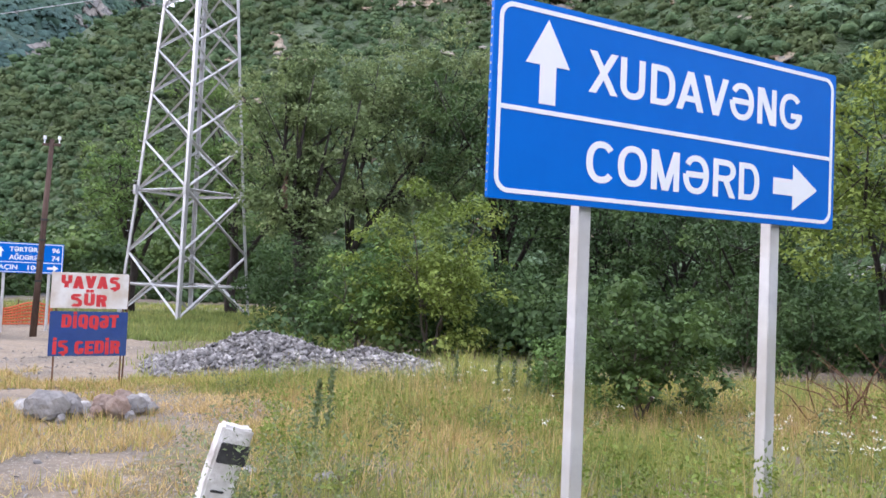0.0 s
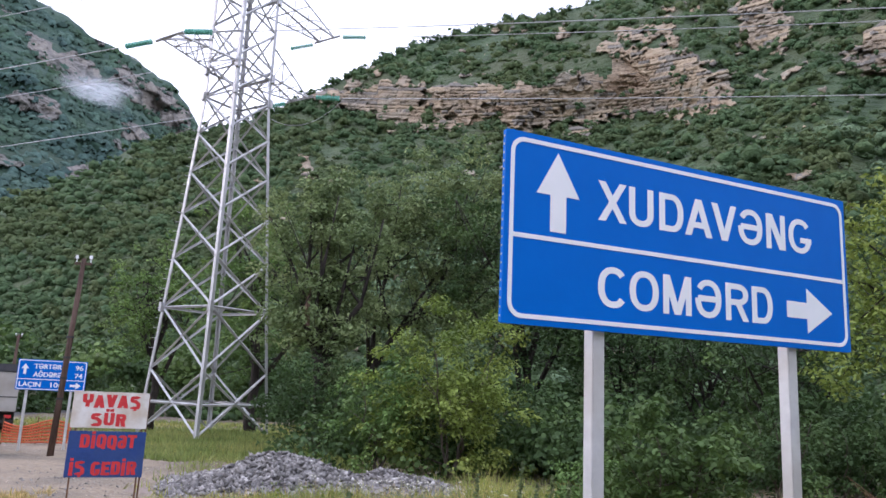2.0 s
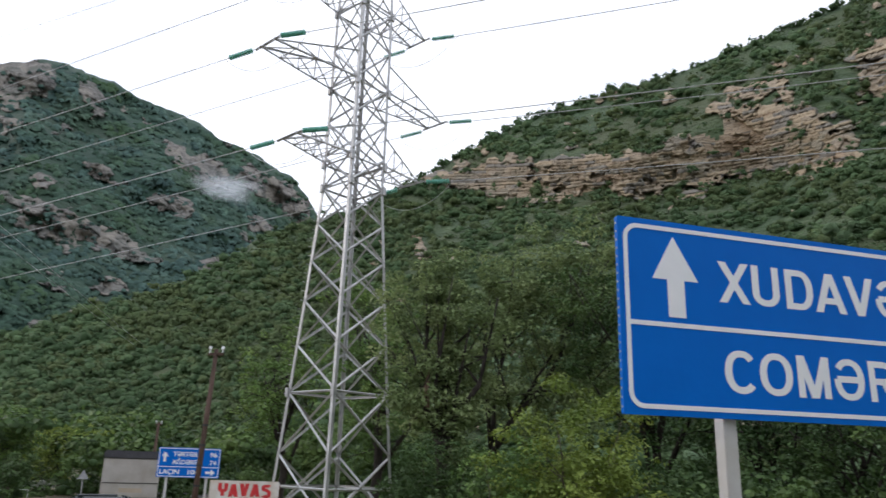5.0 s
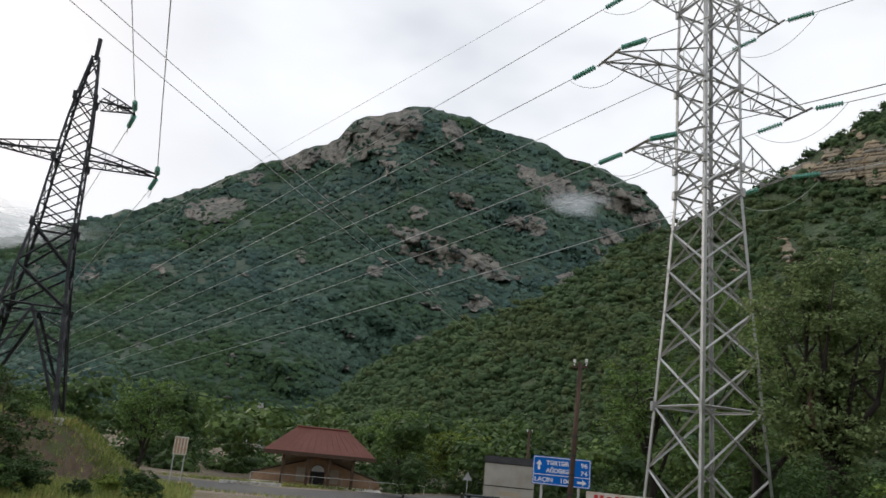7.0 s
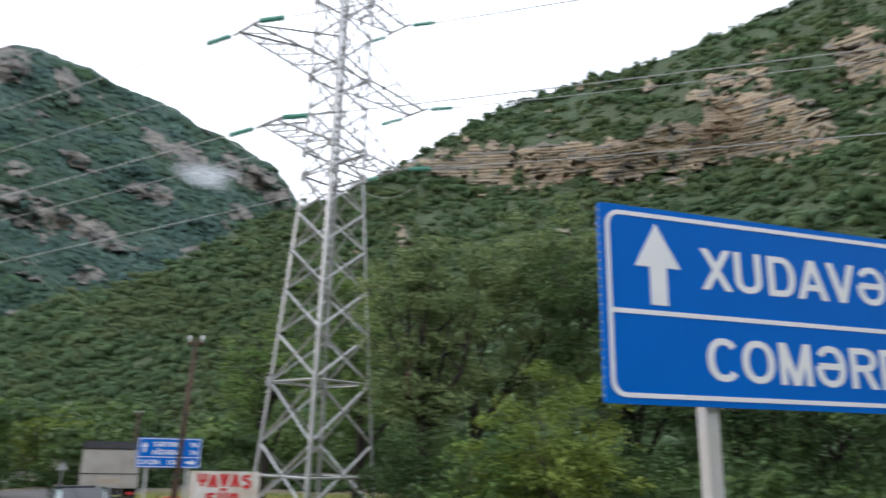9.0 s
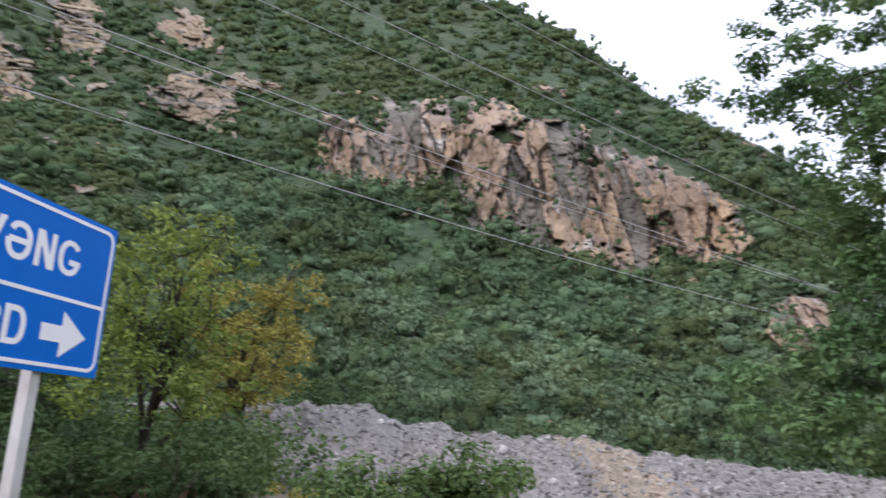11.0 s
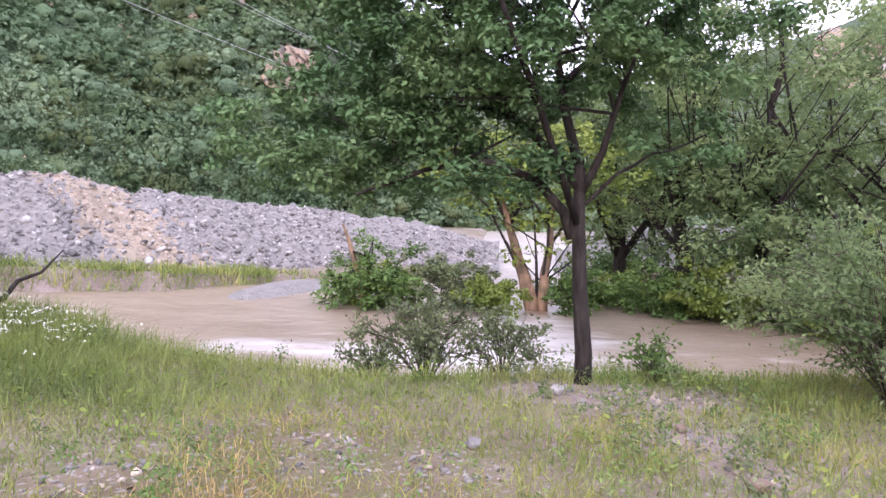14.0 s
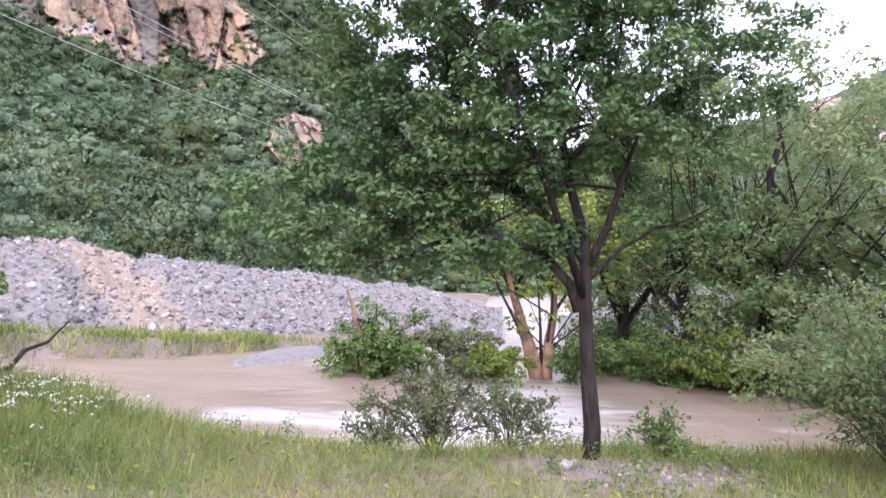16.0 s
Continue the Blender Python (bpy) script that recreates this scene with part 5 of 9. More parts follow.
part("broken_bough", tube([(-0.62, -0.25, 4.5), (-0.66, -0.3, 5.2), (-0.58, -0.32, 6.0)], [0.10, 0.11, 0.03], 7), M_TWIG_RED, willow, "splintered reddish bough")
broad_tree(-15.5, 39, 13.4, 6.5, M_LEAF_MID, 2, "tall green tree behind the lattice tower", 9000, 0.20)
tree("tree", "tall leaning grey-green willow in the riverside thicket", at(-3.0, 31), 12.0, clumpy(-3.6, 3.9, 3.6, 13.9, 1.8, 32, 1.1, 303), 24000, 0.18, M_LEAF_WILLOW, M_BARK, 0.2, 3, limbs=20, twigs=3, fork=0.45, clump=0.62, fill=0.5, wob=0.006,
     stems=[([(-3.3, 0, -0.3), (-3.1, 0, 0.8), (-2.65, 0, 2.5), (-1.5, 0, 4.4), (0.0, 0, 6.0), (0.9, 0.2, 8.0), (1.4, 0.3, 11.0)], 0.24, 0.03),
            ([(-2.2, 0, 3.2), (-2.3, 0.2, 5.0), (-1.8, 0.2, 7.5), (-1.5, 0.3, 11.0)], 0.12, 0.02),
            ([(0.0, 0, 6.0), (1.6, -0.2, 7.0), (2.8, -0.2, 8.2), (3.4, 0, 10.0)], 0.10, 0.02)])
broad_tree(4.5, 29, 10.4, 7.4, M_LEAF_DARK, 4, "dark green riverside tree in the thicket", 14000, 0.17, fill=0.9)
broad_tree(11.5, 27, 7.2, 6.0, M_LEAF_DARK, 5, "dark green riverside tree", 8000, 0.16)
broad_tree(-22.5, 46, 12.4, 6.0, M_LEAF_MID, 6, "green tree beyond the lattice tower", 6000, 0.22)
broad_tree(30.5, 18.5, 7.4, 4.2, M_LEAF_LIGHT, 7, "bright green young tree behind the sign", 10000, 0.125, bark=M_BARK, low=0.3, fill=0.9)
broad_tree(23.0, 22, 5.6, 4.6, M_LEAF_DARK, 8, "dark green young tree behind the sign", 7000, 0.14)
broad_tree(17.5, 24, 6.0, 5.0, M_LEAF_DARK, 9, "slender dark green riverside tree", 7000, 0.15)
broad_tree(36.3, 30, 8.6, 5.6, M_LEAF_GOLD, 10, "small tree with golden leaves at the wood edge", 12000, 0.17, fill=0.9)
broad_tree(41.5, 44, 6.0, 5.5, M_LEAF_DARK, 11, "dark tree at the foot of the hill", 6000, 0.2)
bush(-1.0, 20, 5.1, 5.0, M_LEAF_LIGHT, 21, "large yellow-green bush in the thicket", 15000, 0.12, lobes_n=16, fill=0.7, clump=0.40)
bush(4.6, 23, 3.2, 3.2, M_LEAF_DARK, 22, "dark green bush behind the yellow-green one", 6000, 0.12, lobes_n=9, fill=0.6, clump=0.4)
bush(-6.3, 20.5, 3.5, 4.0, M_LEAF_MID, 23, "green bush beside the stone heap", 8000, 0.12, lobes_n=12, fill=0.6, clump=0.38)
bush(-11.0, 26, 3.8, 4.4, M_LEAF_DARK, 24, "dark green bush by the tower foot", 9000, 0.13, lobes_n=10, fill=1.0, clump=0.45)
bush(14.6, 9.8, 1.95, 2.4, M_LEAF_VALLEY, 25, "dense leafy shrub at the meadow edge", 9000, 0.08, lobes_n=16, fill=0.6, clump=0.36, aspect=0.62)
bush(9.5, 11.5, 1.3, 1.7, M_LEAF_MID, 29, "low green shrub at the meadow edge", 4000, 0.07, lobes_n=8, clump=0.45)
bush(22.0, 15.5, 2.4, 2.6, M_LEAF_DARK, 26, "dark green shrub under the riverside trees", 6000, 0.09, lobes_n=9, clump=0.45)
bush(26.0, 17.0, 2.0, 2.6, M_LEAF_DARK, 27, "dark green shrub under the riverside trees", 5000, 0.09, lobes_n=8, clump=0.45)
bush(32.5, 16, 2.4, 3.0, M_LEAF_DARK, 28, "dark green shrub above the river", 5000, 0.10)
bush(35.0, 17, 1.2, 2.4, M_LEAF_DARK, 30, "dark shrub above the river", 4000, 0.11)
bush(49.0, 9.4, 1.8, 2.9, M_LEAF_VALLEY, 31, "round dark green bush on the river bank", 15000, 0.08, fill=1.2, clump=0.34)
bush(43.5, 11.0, 1.3, 2.0, M_LEAF_GOLD, 32, "small olive bush on the river bank", 3500, 0.08)
# dark thicket filling between the trunks
n = 84
ta, td = -8.5 + 46 * rng.random(n), 20.5 + 14 * rng.random(n) ** 1.3
Pt = np.stack([td * np.sin(np.radians(ta)), td * np.cos(np.radians(ta)), np.zeros(n)], -1)
Pt[:, 2] = ground_z(Pt[:, 0], Pt[:, 1]) + 0.6 + 0.03 * (td - 17)
woods("thicket", Pt, 1.1 + 0.06 * (td - 17) + 0.6 * rng.random(n), M_LEAF_DARK, "dense dark undergrowth under the riverside trees", 1000, seed=19, category="undergrowth", size=0.09, lobes=11, core=0.16, loose=1.0)

# the tree on the river bank
tree("tree", "broad leafy tree with a dark trunk on the grassy river bank", at(98.6, 6.75), 6.3,
     [(0.0, 0.5, 3.3, 1.4, 1.5, 1.1), (0.1, 1.5, 2.5, 0.9, 1.1, 0.6), (0.1, 1.7, 2.9, 0.8, 0.7, 0.6), (0.0, -0.7, 2.7, 0.8, 0.8, 0.7), (0, -0.6, 3.7, 0.9, 0.9, 0.8), (0.2, 0.6, 4.6, 1.2, 1.4, 0.9), (-0.6, 0.6, 2.9, 0.7, 0.9, 0.7), (0.2, 2.9, 2.1, 0.55, 0.7, 0.35), (0.1, 1.8, 3.9, 0.9, 1.0, 0.7), (-0.3, 1.0, 2.0, 0.6, 1.0, 0.35), (0.1, 2.0, 1.75, 0.5, 0.8, 0.25), (0, 2.3, 4.4, 0.7, 0.6, 0.6), (0.1, 2.0, 5.0, 0.9, 1.0, 0.7), (0, -0.3, 5.2, 0.9, 1.0, 0.7), (0, 2.2, 3.3, 0.5, 0.5, 0.45), (0, -1.3, 4.1, 0.8, 0.8, 0.7), (0, -1.1, 5.0, 0.8, 0.8, 0.7), (0, -1.4, 3.0, 0.5, 0.6, 0.45), (0, 2.8, 2.3, 0.5, 0.5, 0.35), (0.1, 1.3, 2.6, 0.7, 0.9, 0.45), (0.1, 2.1, 2.5, 0.6, 0.7, 0.4), (0.2, 1.4, 5.8, 0.9, 1.1, 0.7), (0.3, 2.8, 5.3, 0.8, 0.8, 0.7), (0, 0.1, 6.2, 1.0, 1.1, 0.8), (0, -1.3, 5.9, 0.8, 0.9, 0.7), (0, 0.2, 2.6, 0.7, 0.8, 0.4), (0, 0.8, 1.95, 0.6, 0.8, 0.4), (0.1, 1.7, 2.0, 0.9, 1.0, 0.5), (0.1, 2.5, 2.05, 0.8, 0.9, 0.5), (0, -0.7, 2.15, 0.5, 0.7, 0.4), (0, 2.9, 1.9, 0.45, 0.5, 0.3)],
     90000, 0.067, M_LEAF_TREE, M_BARK, 0.05, 41, fork=0.40, limbs=30, twigs=6, clump=0.215, fill=1.3, wob=0.006,
     stems=[([(0, -0.10, -0.35), (0, -0.09, 0.1), (0, -0.05, 0.5), (0, 0.0, 0.9), (0, 0.03, 1.3), (0, 0.01, 1.71), (0, 0.07, 2.05), (0, 0.19, 2.43), (0, 0.29, 2.81), (0, 0.36, 3.2), (0, 0.45, 3.6), (0, 0.45, 5.2)], 0.086, 0.012),
            ([(0, 0.05, 1.28), (-0.03, 0.17, 1.55), (-0.06, 0.46, 1.81), (-0.09, 0.7, 1.87), (-0.12, 0.99, 1.89), (-0.15, 1.28, 1.84), (-0.18, 1.61, 1.7), (-0.21, 1.95, 1.57)], 0.050, 0.010),
            ([(0, 0.02, 1.70), (0.04, 0.24, 1.99), (0.08, 0.49, 2.21), (0.12, 0.69, 2.35), (0.16, 0.97, 2.42), (0.2, 1.37, 2.33), (0.24, 1.72, 2.3), (0.28, 2.15, 2.2)], 0.050, 0.010),
            ([(0.12, 0.69, 2.35), (0.09, 0.88, 2.53), (0.06, 1.03, 2.67), (0.03, 1.19, 2.87), (0.0, 1.3, 3.3), (0.0, 1.5, 4.3)], 0.034, 0.008),
            ([(0, 0.01, 1.68), (-0.05, -0.12, 1.96), (-0.1, -0.19, 2.19), (-0.15, -0.26, 2.52), (-0.2, -0.36, 2.89), (-0.25, -0.6, 3.8)], 0.042, 0.008),
            ([(0, 0.2, 2.6), (0.06, 0.01, 2.83), (0.12, -0.11, 3.09), (0.18, -0.2, 3.4), (0.2, -0.3, 4.4)], 0.034, 0.008),
            ([(0, -0.01, 1.56), (0.08, -0.29, 1.87), (0.16, -0.6, 2.04), (0.24, -0.96, 2.16), (0.3, -1.4, 2.4)], 0.020, 0.006),
            ([(0, 0.32, 2.8), (0.05, 0.57, 3.15), (0.1, 0.67, 3.35), (0.15, 0.83, 3.65), (0.2, 1.2, 4.6)], 0.036, 0.008)])
# across and along the river
tree("tree", "river tree with a pale stripped double trunk", at(96.0, 20.5, 0.3), 6.0,
     [(0, 0.4, 4.6, 2.0, 2.2, 1.4), (0, 2.0, 4.2, 1.4, 1.4, 1.0), (0, -1.5, 4.4, 1.4, 1.4, 1.0)], 7000, 0.15, M_LEAF_LIGHT, M_BARK_PALE, 0.28, 42,
     stems=[((0, 0, -0.7), (0.05, 0.05, 0.75), 0.30), ((0, 0.05, 0.2), (0.1, 1.2, 3.7), 0.25), ((0, -0.02, 0.3), (0.0, -0.25, 3.7), 0.18)], limbs=8, limb_bark=M_BARK, fork=0.7, wob=0.006)
tree("tree", "leaning pale dead trunk overgrown with green leaves", at(83.0, 19.5, 0.3), 3.2,
     [(0, 0.0, 1.6, 1.0, 1.3, 0.9), (0, 0.5, 0.7, 1.0, 1.4, 0.6)], 6000, 0.11, M_LEAF_MID, M_BARK_PALE, 0.16, 43,
     stems=[((0, -0.3, -0.5), (0, 0.75, 2.6), 0.17)], limbs=6, limb_bark=M_BARK)
broad_tree(106, 25, 13.5, 7.0, M_LEAF_PALE, 44, "tall green tree across the river", 26000, 0.15, low=0.14, fill=1.4)
broad_tree(111.5, 23, 12.8, 6.8, M_LEAF_PALE, 45, "tall spreading tree across the river", 26000, 0.15, low=0.14, fill=1.4)
broad_tree(119.5, 21, 9.5, 5.0, M_LEAF_PALE, 46, "tall light green tree across the river", 10000, 0.15)
broad_tree(101.5, 28, 13.0, 7.0, M_LEAF_PALE, 47, "green tree across the river", 15000, 0.17, low=0.2)
broad_tree(125, 17, 9.5, 5.5, M_LEAF_PALE, 48, "tall green tree on the river bank", 9000, 0.14)
broad_tree(115.5, 32, 10.0, 7.0, M_LEAF_PALE, 49, "green tree standing behind the river trees", 8000, 0.19)
broad_tree(104.0, 40, 9.0, 7.0, M_LEAF_MID, 50, "tree further up the river", 6000, 0.22)
bush(104.5, 21.5, 2.4, 3.0, M_LEAF_MID, 51, "green bush on the far bank", 5000, 0.11, dz=0.5)
bush(108.5, 21.0, 2.4, 3.4, M_LEAF_LIGHT, 52, "light green bush on the far bank", 6000, 0.11, dz=0.5)
bush(112.5, 23.0, 2.2, 3.0, M_LEAF_DARK, 53, "dark bush on the far bank", 5000, 0.12, dz=0.5)
bush(83.6, 20.4, 2.2, 2.6, M_LEAF_LIGHT, 75, "bright green bush round the dead trunk", 6000, 0.09, dz=0.35)
bush(86.4, 19.0, 1.3, 1.5, M_LEAF_MID, 54, "green bush among the river trunks", 2200, 0.10, dz=0.5)
bush(92.5, 19.0, 1.5, 2.2, M_LEAF_LIGHT, 55, "light green bush among the river trunks", 4000, 0.10, dz=0.5)
bush(88.6, 20.0, 2.3, 2.6, M_WEED, 95, "tall grey-green shrub between the river trunks", 6000, 0.10, dz=0.4)
bush(91.4, 20.6, 2.0, 2.0, M_WEED, 96, "grey-green shrub beside the pale trunk", 4500, 0.10, dz=0.4)
bush(98.3, 20.4, 2.0, 2.2, M_LEAF_MID, 97, "green bush beside the pale trunk", 4500, 0.10, dz=0.4)
arching_shrub(87.6, 7.25, 1.1, 1.5, M_WEED, 56, "thin grey-green shrub at the water edge", 30, 2500, 0.055, dz=0.05)
arching_shrub(93.4, 7.2, 0.85, 1.1, M_WEED, 57, "thin grey-green shrub at the water edge", 20, 1500, 0.055, dz=0.05)
arching_shrub(83.6, 7.2, 0.6, 0.9, M_WEED, 94, "low grey-green shrub at the water edge", 14, 700, 0.055, dz=0.05)
arching_shrub(104.4, 7.1, 0.48, 0.75, M_LEAF_MID, 58, "low thin shrub by the tree", 12, 330, 0.07)
arching_shrub(119.4, 7.2, 1.75, 2.9, M_LEAF_PALE, 59, "spreading green shrub with arching shoots on the bank", 90, 16000, 0.050, dz=0.05)
bush(123.5, 8.5, 2.4, 2.6, M_LEAF_LIGHT, 60, "light green shrub on the bank", 5000, 0.09)
for k, (a_, d_, h_, m_) in enumerate(((100.5, 23, 2.0, M_LEAF_MID), (102.8, 24, 2.4, M_LEAF_LIGHT), (106.8, 22.5, 2.2, M_LEAF_MID), (110.5, 22, 2.0, M_LEAF_LIGHT), (114.5, 21.5, 2.4, M_LEAF_MID), (117.5, 20, 2.2, M_LEAF_LIGHT), (121, 19, 2.6, M_LEAF_MID), (98.5, 24, 1.8, M_LEAF_MID))):
    bush(a_, d_, h_, 3.2, m_, 80 + k, "leafy bush along the far river bank", 4500, 0.12, dz=0.2, fill=1.0)
n = 16
ta, td = 99 + 22 * rng.random(n), 26 + 8 * rng.random(n)
Pt = np.stack([td * np.sin(np.radians(ta)), td * np.cos(np.radians(ta)), np.zeros(n)], -1)
Pt[:, 2] = ground_z(Pt[:, 0], Pt[:, 1]) + 0.7
woods("thicket", Pt, 1.2 + 0.7 * rng.random(n), M_LEAF_DARK, "dark undergrowth on the far river bank", 900, seed=20, category="undergrowth", size=0.1, lobes=9, core=0.16, loose=1.0)
# left of the road, by the dark tower
bush(-68.4, 27, 5.0, 4.0, M_LEAF_DARK, 76, "tall dark bush at the foot of the dark pylon's mound", 12000, 0.12)
bush(-66.3, 25.5, 1.4, 2.9, M_LEAF_DARK, 78, "wide dark bush below the mound", 9000, 0.09)
bush(-62.1, 26.5, 0.85, 1.1, M_LEAF_DARK, 77, "small dark bush below the mound", 3000, 0.08)
bush(-58.4, 27.0, 1.25, 1.7, M_LEAF_DARK, 93, "round dark bush beside the road", 6000, 0.08)
bush(-69.5, 22, 1.5, 2.6, M_LEAF_MID, 62, "low green roadside bush", 5000, 0.10)
bush(-60.2, 29.0, 0.9, 1.4, M_LEAF_LIGHT, 63, "low yellow-green bush on the mound slope", 2500, 0.09)
bush(-65.0, 45.0, 3.6, 3.4, M_LEAF_MID, 61, "green bush behind the dark pylon", 6000, 0.12)
bush(-73.0, 27, 4.2, 4.5, M_LEAF_DARK, 68, "large dark bush beside the dark pylon", 6000, 0.14)
broad_tree(-58.5, 60, 7.0, 5.0, M_LEAF_MID, 72, "slender green tree beyond the road", 5000, 0.2)
broad_tree(-40.5, 72, 7.5, 7.0, M_LEAF_MID, 73, "broad green tree behind the pavilion", 6000, 0.24)
broad_tree(-36.8, 76, 7.0, 6.5, M_LEAF_LIGHT, 74, "light green tree beyond the pavilion", 6000, 0.24)
bush(-40.0, 54, 4.0, 4.4, M_LEAF_DARK, 66, "dark green tree-like bush beside the shelter", 5000, 0.2)


# ---- lattice tower (galvanised, double circuit) ----
def lattice(ob, levels, half, corner_w, brace_w, horizontals, skip=()):
    """Four corner legs with crossed braces in each panel; each member a piece of its own."""
    def corner(i, z):
        h = np.interp(z, levels, half)
        return Vector(((1, 1, -1, -1)[i] * h, (1, -1, -1, 1)[i] * h, z))
    mid = Vector((0, 0, (levels[0] + levels[-1]) / 2))
    for i in range(4):
        t = corner_w * 0.14
        sx, sy = ((-1, -1), (-1, 1), (1, 1), (1, -1))[i]
        prof = [(0, 0), (corner_w, 0), (corner_w, t), (t, t), (t, corner_w), (0, corner_w)]
        v = [(c.x + sx * a, c.y + sy * b, c.z) for c in (corner(i, z) for z in levels) for a, b in prof]
        f = [(k * 6 + a, k * 6 + (a + 1) % 6, k * 6 + 6 + (a + 1) % 6, k * 6 + 6 + a) for k in range(len(levels) - 1) for a in range(6)]
        part("leg", (v, f + [(5, 4, 3, 2, 1, 0), tuple(range(len(v) - 6, len(v)))]), MAT[0], ob)
    for z0, z1 in zip(levels[:-1], levels[1:]):
        for i in range(4):
            j = (i + 1) % 4
            c = (0, 0, (z0 + z1) / 2)
            part("brace", angle_bar(corner(i, z0), corner(j, z1), brace_w, brace_w * 0.14, c), MAT[0], ob)
            part("brace", angle_bar(corner(j, z0), corner(i, z1), brace_w, brace_w * 0.14, c), MAT[0], ob)
    for z in horizontals:
        for i in range(4):
            part("strut", angle_bar(corner(i, z), corner((i + 1) % 4, z), brace_w, brace_w * 0.14, (0, 0, z - 0.4)), MAT[0], ob)
            p = corner(i, z)
            part("gusset_plate", moved(box_geo(-0.17, 0.17, -0.17, 0.17, -0.2, 0.2, 0.02), Matrix.Translation(p * 1.0) @ Matrix.Diagonal((0.55, 0.55, 1, 1))), MAT[0], ob)
    return corner


def crossarm(side, z, reach, half, rise, ob, w=0.075, bays=4, tip_w=0.35):
    """A tapering arm of two lower and two upper chords with lacing, side +1 or -1 along local x."""
    geos = []
    tip = [Vector((side * reach, s * tip_w, z + 0.12)) for s in (-1, 1)]
    low = [Vector((side * half, s * half, z)) for s in (-1, 1)]
    top = [Vector((side * half, s * half, z + rise)) for s in (-1, 1)]
    c = (side * (half + reach) / 2, 0, z + rise * 0.3)
    for k in (0, 1):
        geos.append(angle_bar(low[k], tip[k], w, w * 0.15, c))
        geos.append(angle_bar(top[k], tip[k], w, w * 0.15, c))
        for b in range(bays):
            a0, a1 = b / bays, (b + 1) / bays
            geos.append(angle_bar(low[k].lerp(tip[k], a0), top[k].lerp(tip[k], a1 * 0.98), w * 0.6, w * 0.1, c))
            geos.append(angle_bar(low[k].lerp(tip[k], a1 * 0.98), top[k].lerp(tip[k], a1 * 0.97), w * 0.6, w * 0.1, c))
    for b in range(bays + 1):
        a = b / bays
        geos.append(angle_bar(low[0].lerp(tip[0], a), low[1].lerp(tip[1], a), w * 0.6, w * 0.1, c))
        if b < bays:
            geos.append(angle_bar(low[0].lerp(tip[0], a), low[1].lerp(tip[1], (b + 1) / bays), w * 0.6, w * 0.1, c))
    geos.append(angle_bar(tip[0] + Vector((0, -0.35, 0)), tip[1] + Vector((0, 0.35, 0)), w * 1.4, w * 0.2, c))
    arm = part("crossarm", geos[0], MAT[0], ob)
    for g in geos[1:]:
        part("arm_member", g, MAT[0], arm)


def disc_string(p, d, n=9, r=0.13, pitch=0.145):
    """A string of glass discs from p along d."""
    p, d = Vector(p), Vector(d).normalized()
    pts, rad = [], []
    for k in range(n):
        o = 0.12 + k * pitch
        for a, q in ((0, 0.035), (0.04, 0.05), (0.055, r), (0.085, r * 0.92), (0.10, 0.04)):
            pts.append(p + d * (o + a))
            rad.append(q)
    g = tube(pts, rad, 10)
    rod = tube([p, p + d * (n * pitch + 0.35)], 0.018, 5)
    return g, rod, p + d * (n * pitch + 0.35)


def sagging(p, q, sag, r=0.013, n=24, sides=5):
    p, q = Vector(p), Vector(q)
    return tube([p.lerp(q, i / n) - Vector((0, 0, sag * 4 * (i / n) * (1 - i / n))) for i in range(n + 1)], r, sides)


MAT = [M_STEEL]
TA = polar(-18.8, 33.8)
TA_TURN = 58.5                                    # local x (the arms) runs north-east
tower = thing("power_pylon", "galvanised steel lattice pylon with three crossarm levels on a low mound", "pylon", "pylons", m=pose(TA.x, TA.y, 0, 0, 0, TA_TURN))
TLEV = [-0.85, 1.75, 4.34, 6.45, 8.45, 10.35, 12.15, 13.9, 15.5, 17.3, 19.2, 21.2, 23.4, 25.2]
THALF = [1.89, 1.72, 1.56, 1.44, 1.32, 1.22, 1.12, 1.03, 1.03, 1.03, 1.02, 1.02, 1.0, 0.95]
lattice(tower, TLEV, THALF, 0.15, 0.08, [4.34, 13.9, 15.1, 19.0, 23.3])
for i in range(4):
    h = float(np.interp(0.42, TLEV, THALF))
    c = [Vector((a * h, b * h, 0.42)) for a, b in ((1, 1), (1, -1), (-1, -1), (-1, 1))]
    part("strut", angle_bar(c[i], c[(i + 1) % 4], 0.08, 0.011, (0, 0, 0)), MAT[0], tower)
# peak
for i in range(4):
    s = ((1, 1), (1, -1), (-1, -1), (-1, 1))[i]
    part("peak_leg", angle_bar((s[0] * 0.95, s[1] * 0.95, 25.2), (s[0] * 0.12, s[1] * 0.12, 29.5), 0.11, 0.015, (0, 0, 27)), MAT[0], tower)
    f_ = part("footing", box_geo(s[0] * 1.89 - 0.35, s[0] * 1.89 + 0.35, s[1] * 1.89 - 0.35, s[1] * 1.89 + 0.35, -1.9, -0.98, 0.04), M_CONCRETE, tower, "pale concrete footing")
ARMS = [(15.1, 3.9), (19.0, 5.5), (23.3, 3.9)]
for z, reach in ARMS:
    for side in (-1, 1):
        crossarm(side, z + 0.1, reach, 1.03, 1.45, tower, tip_w=0.55)
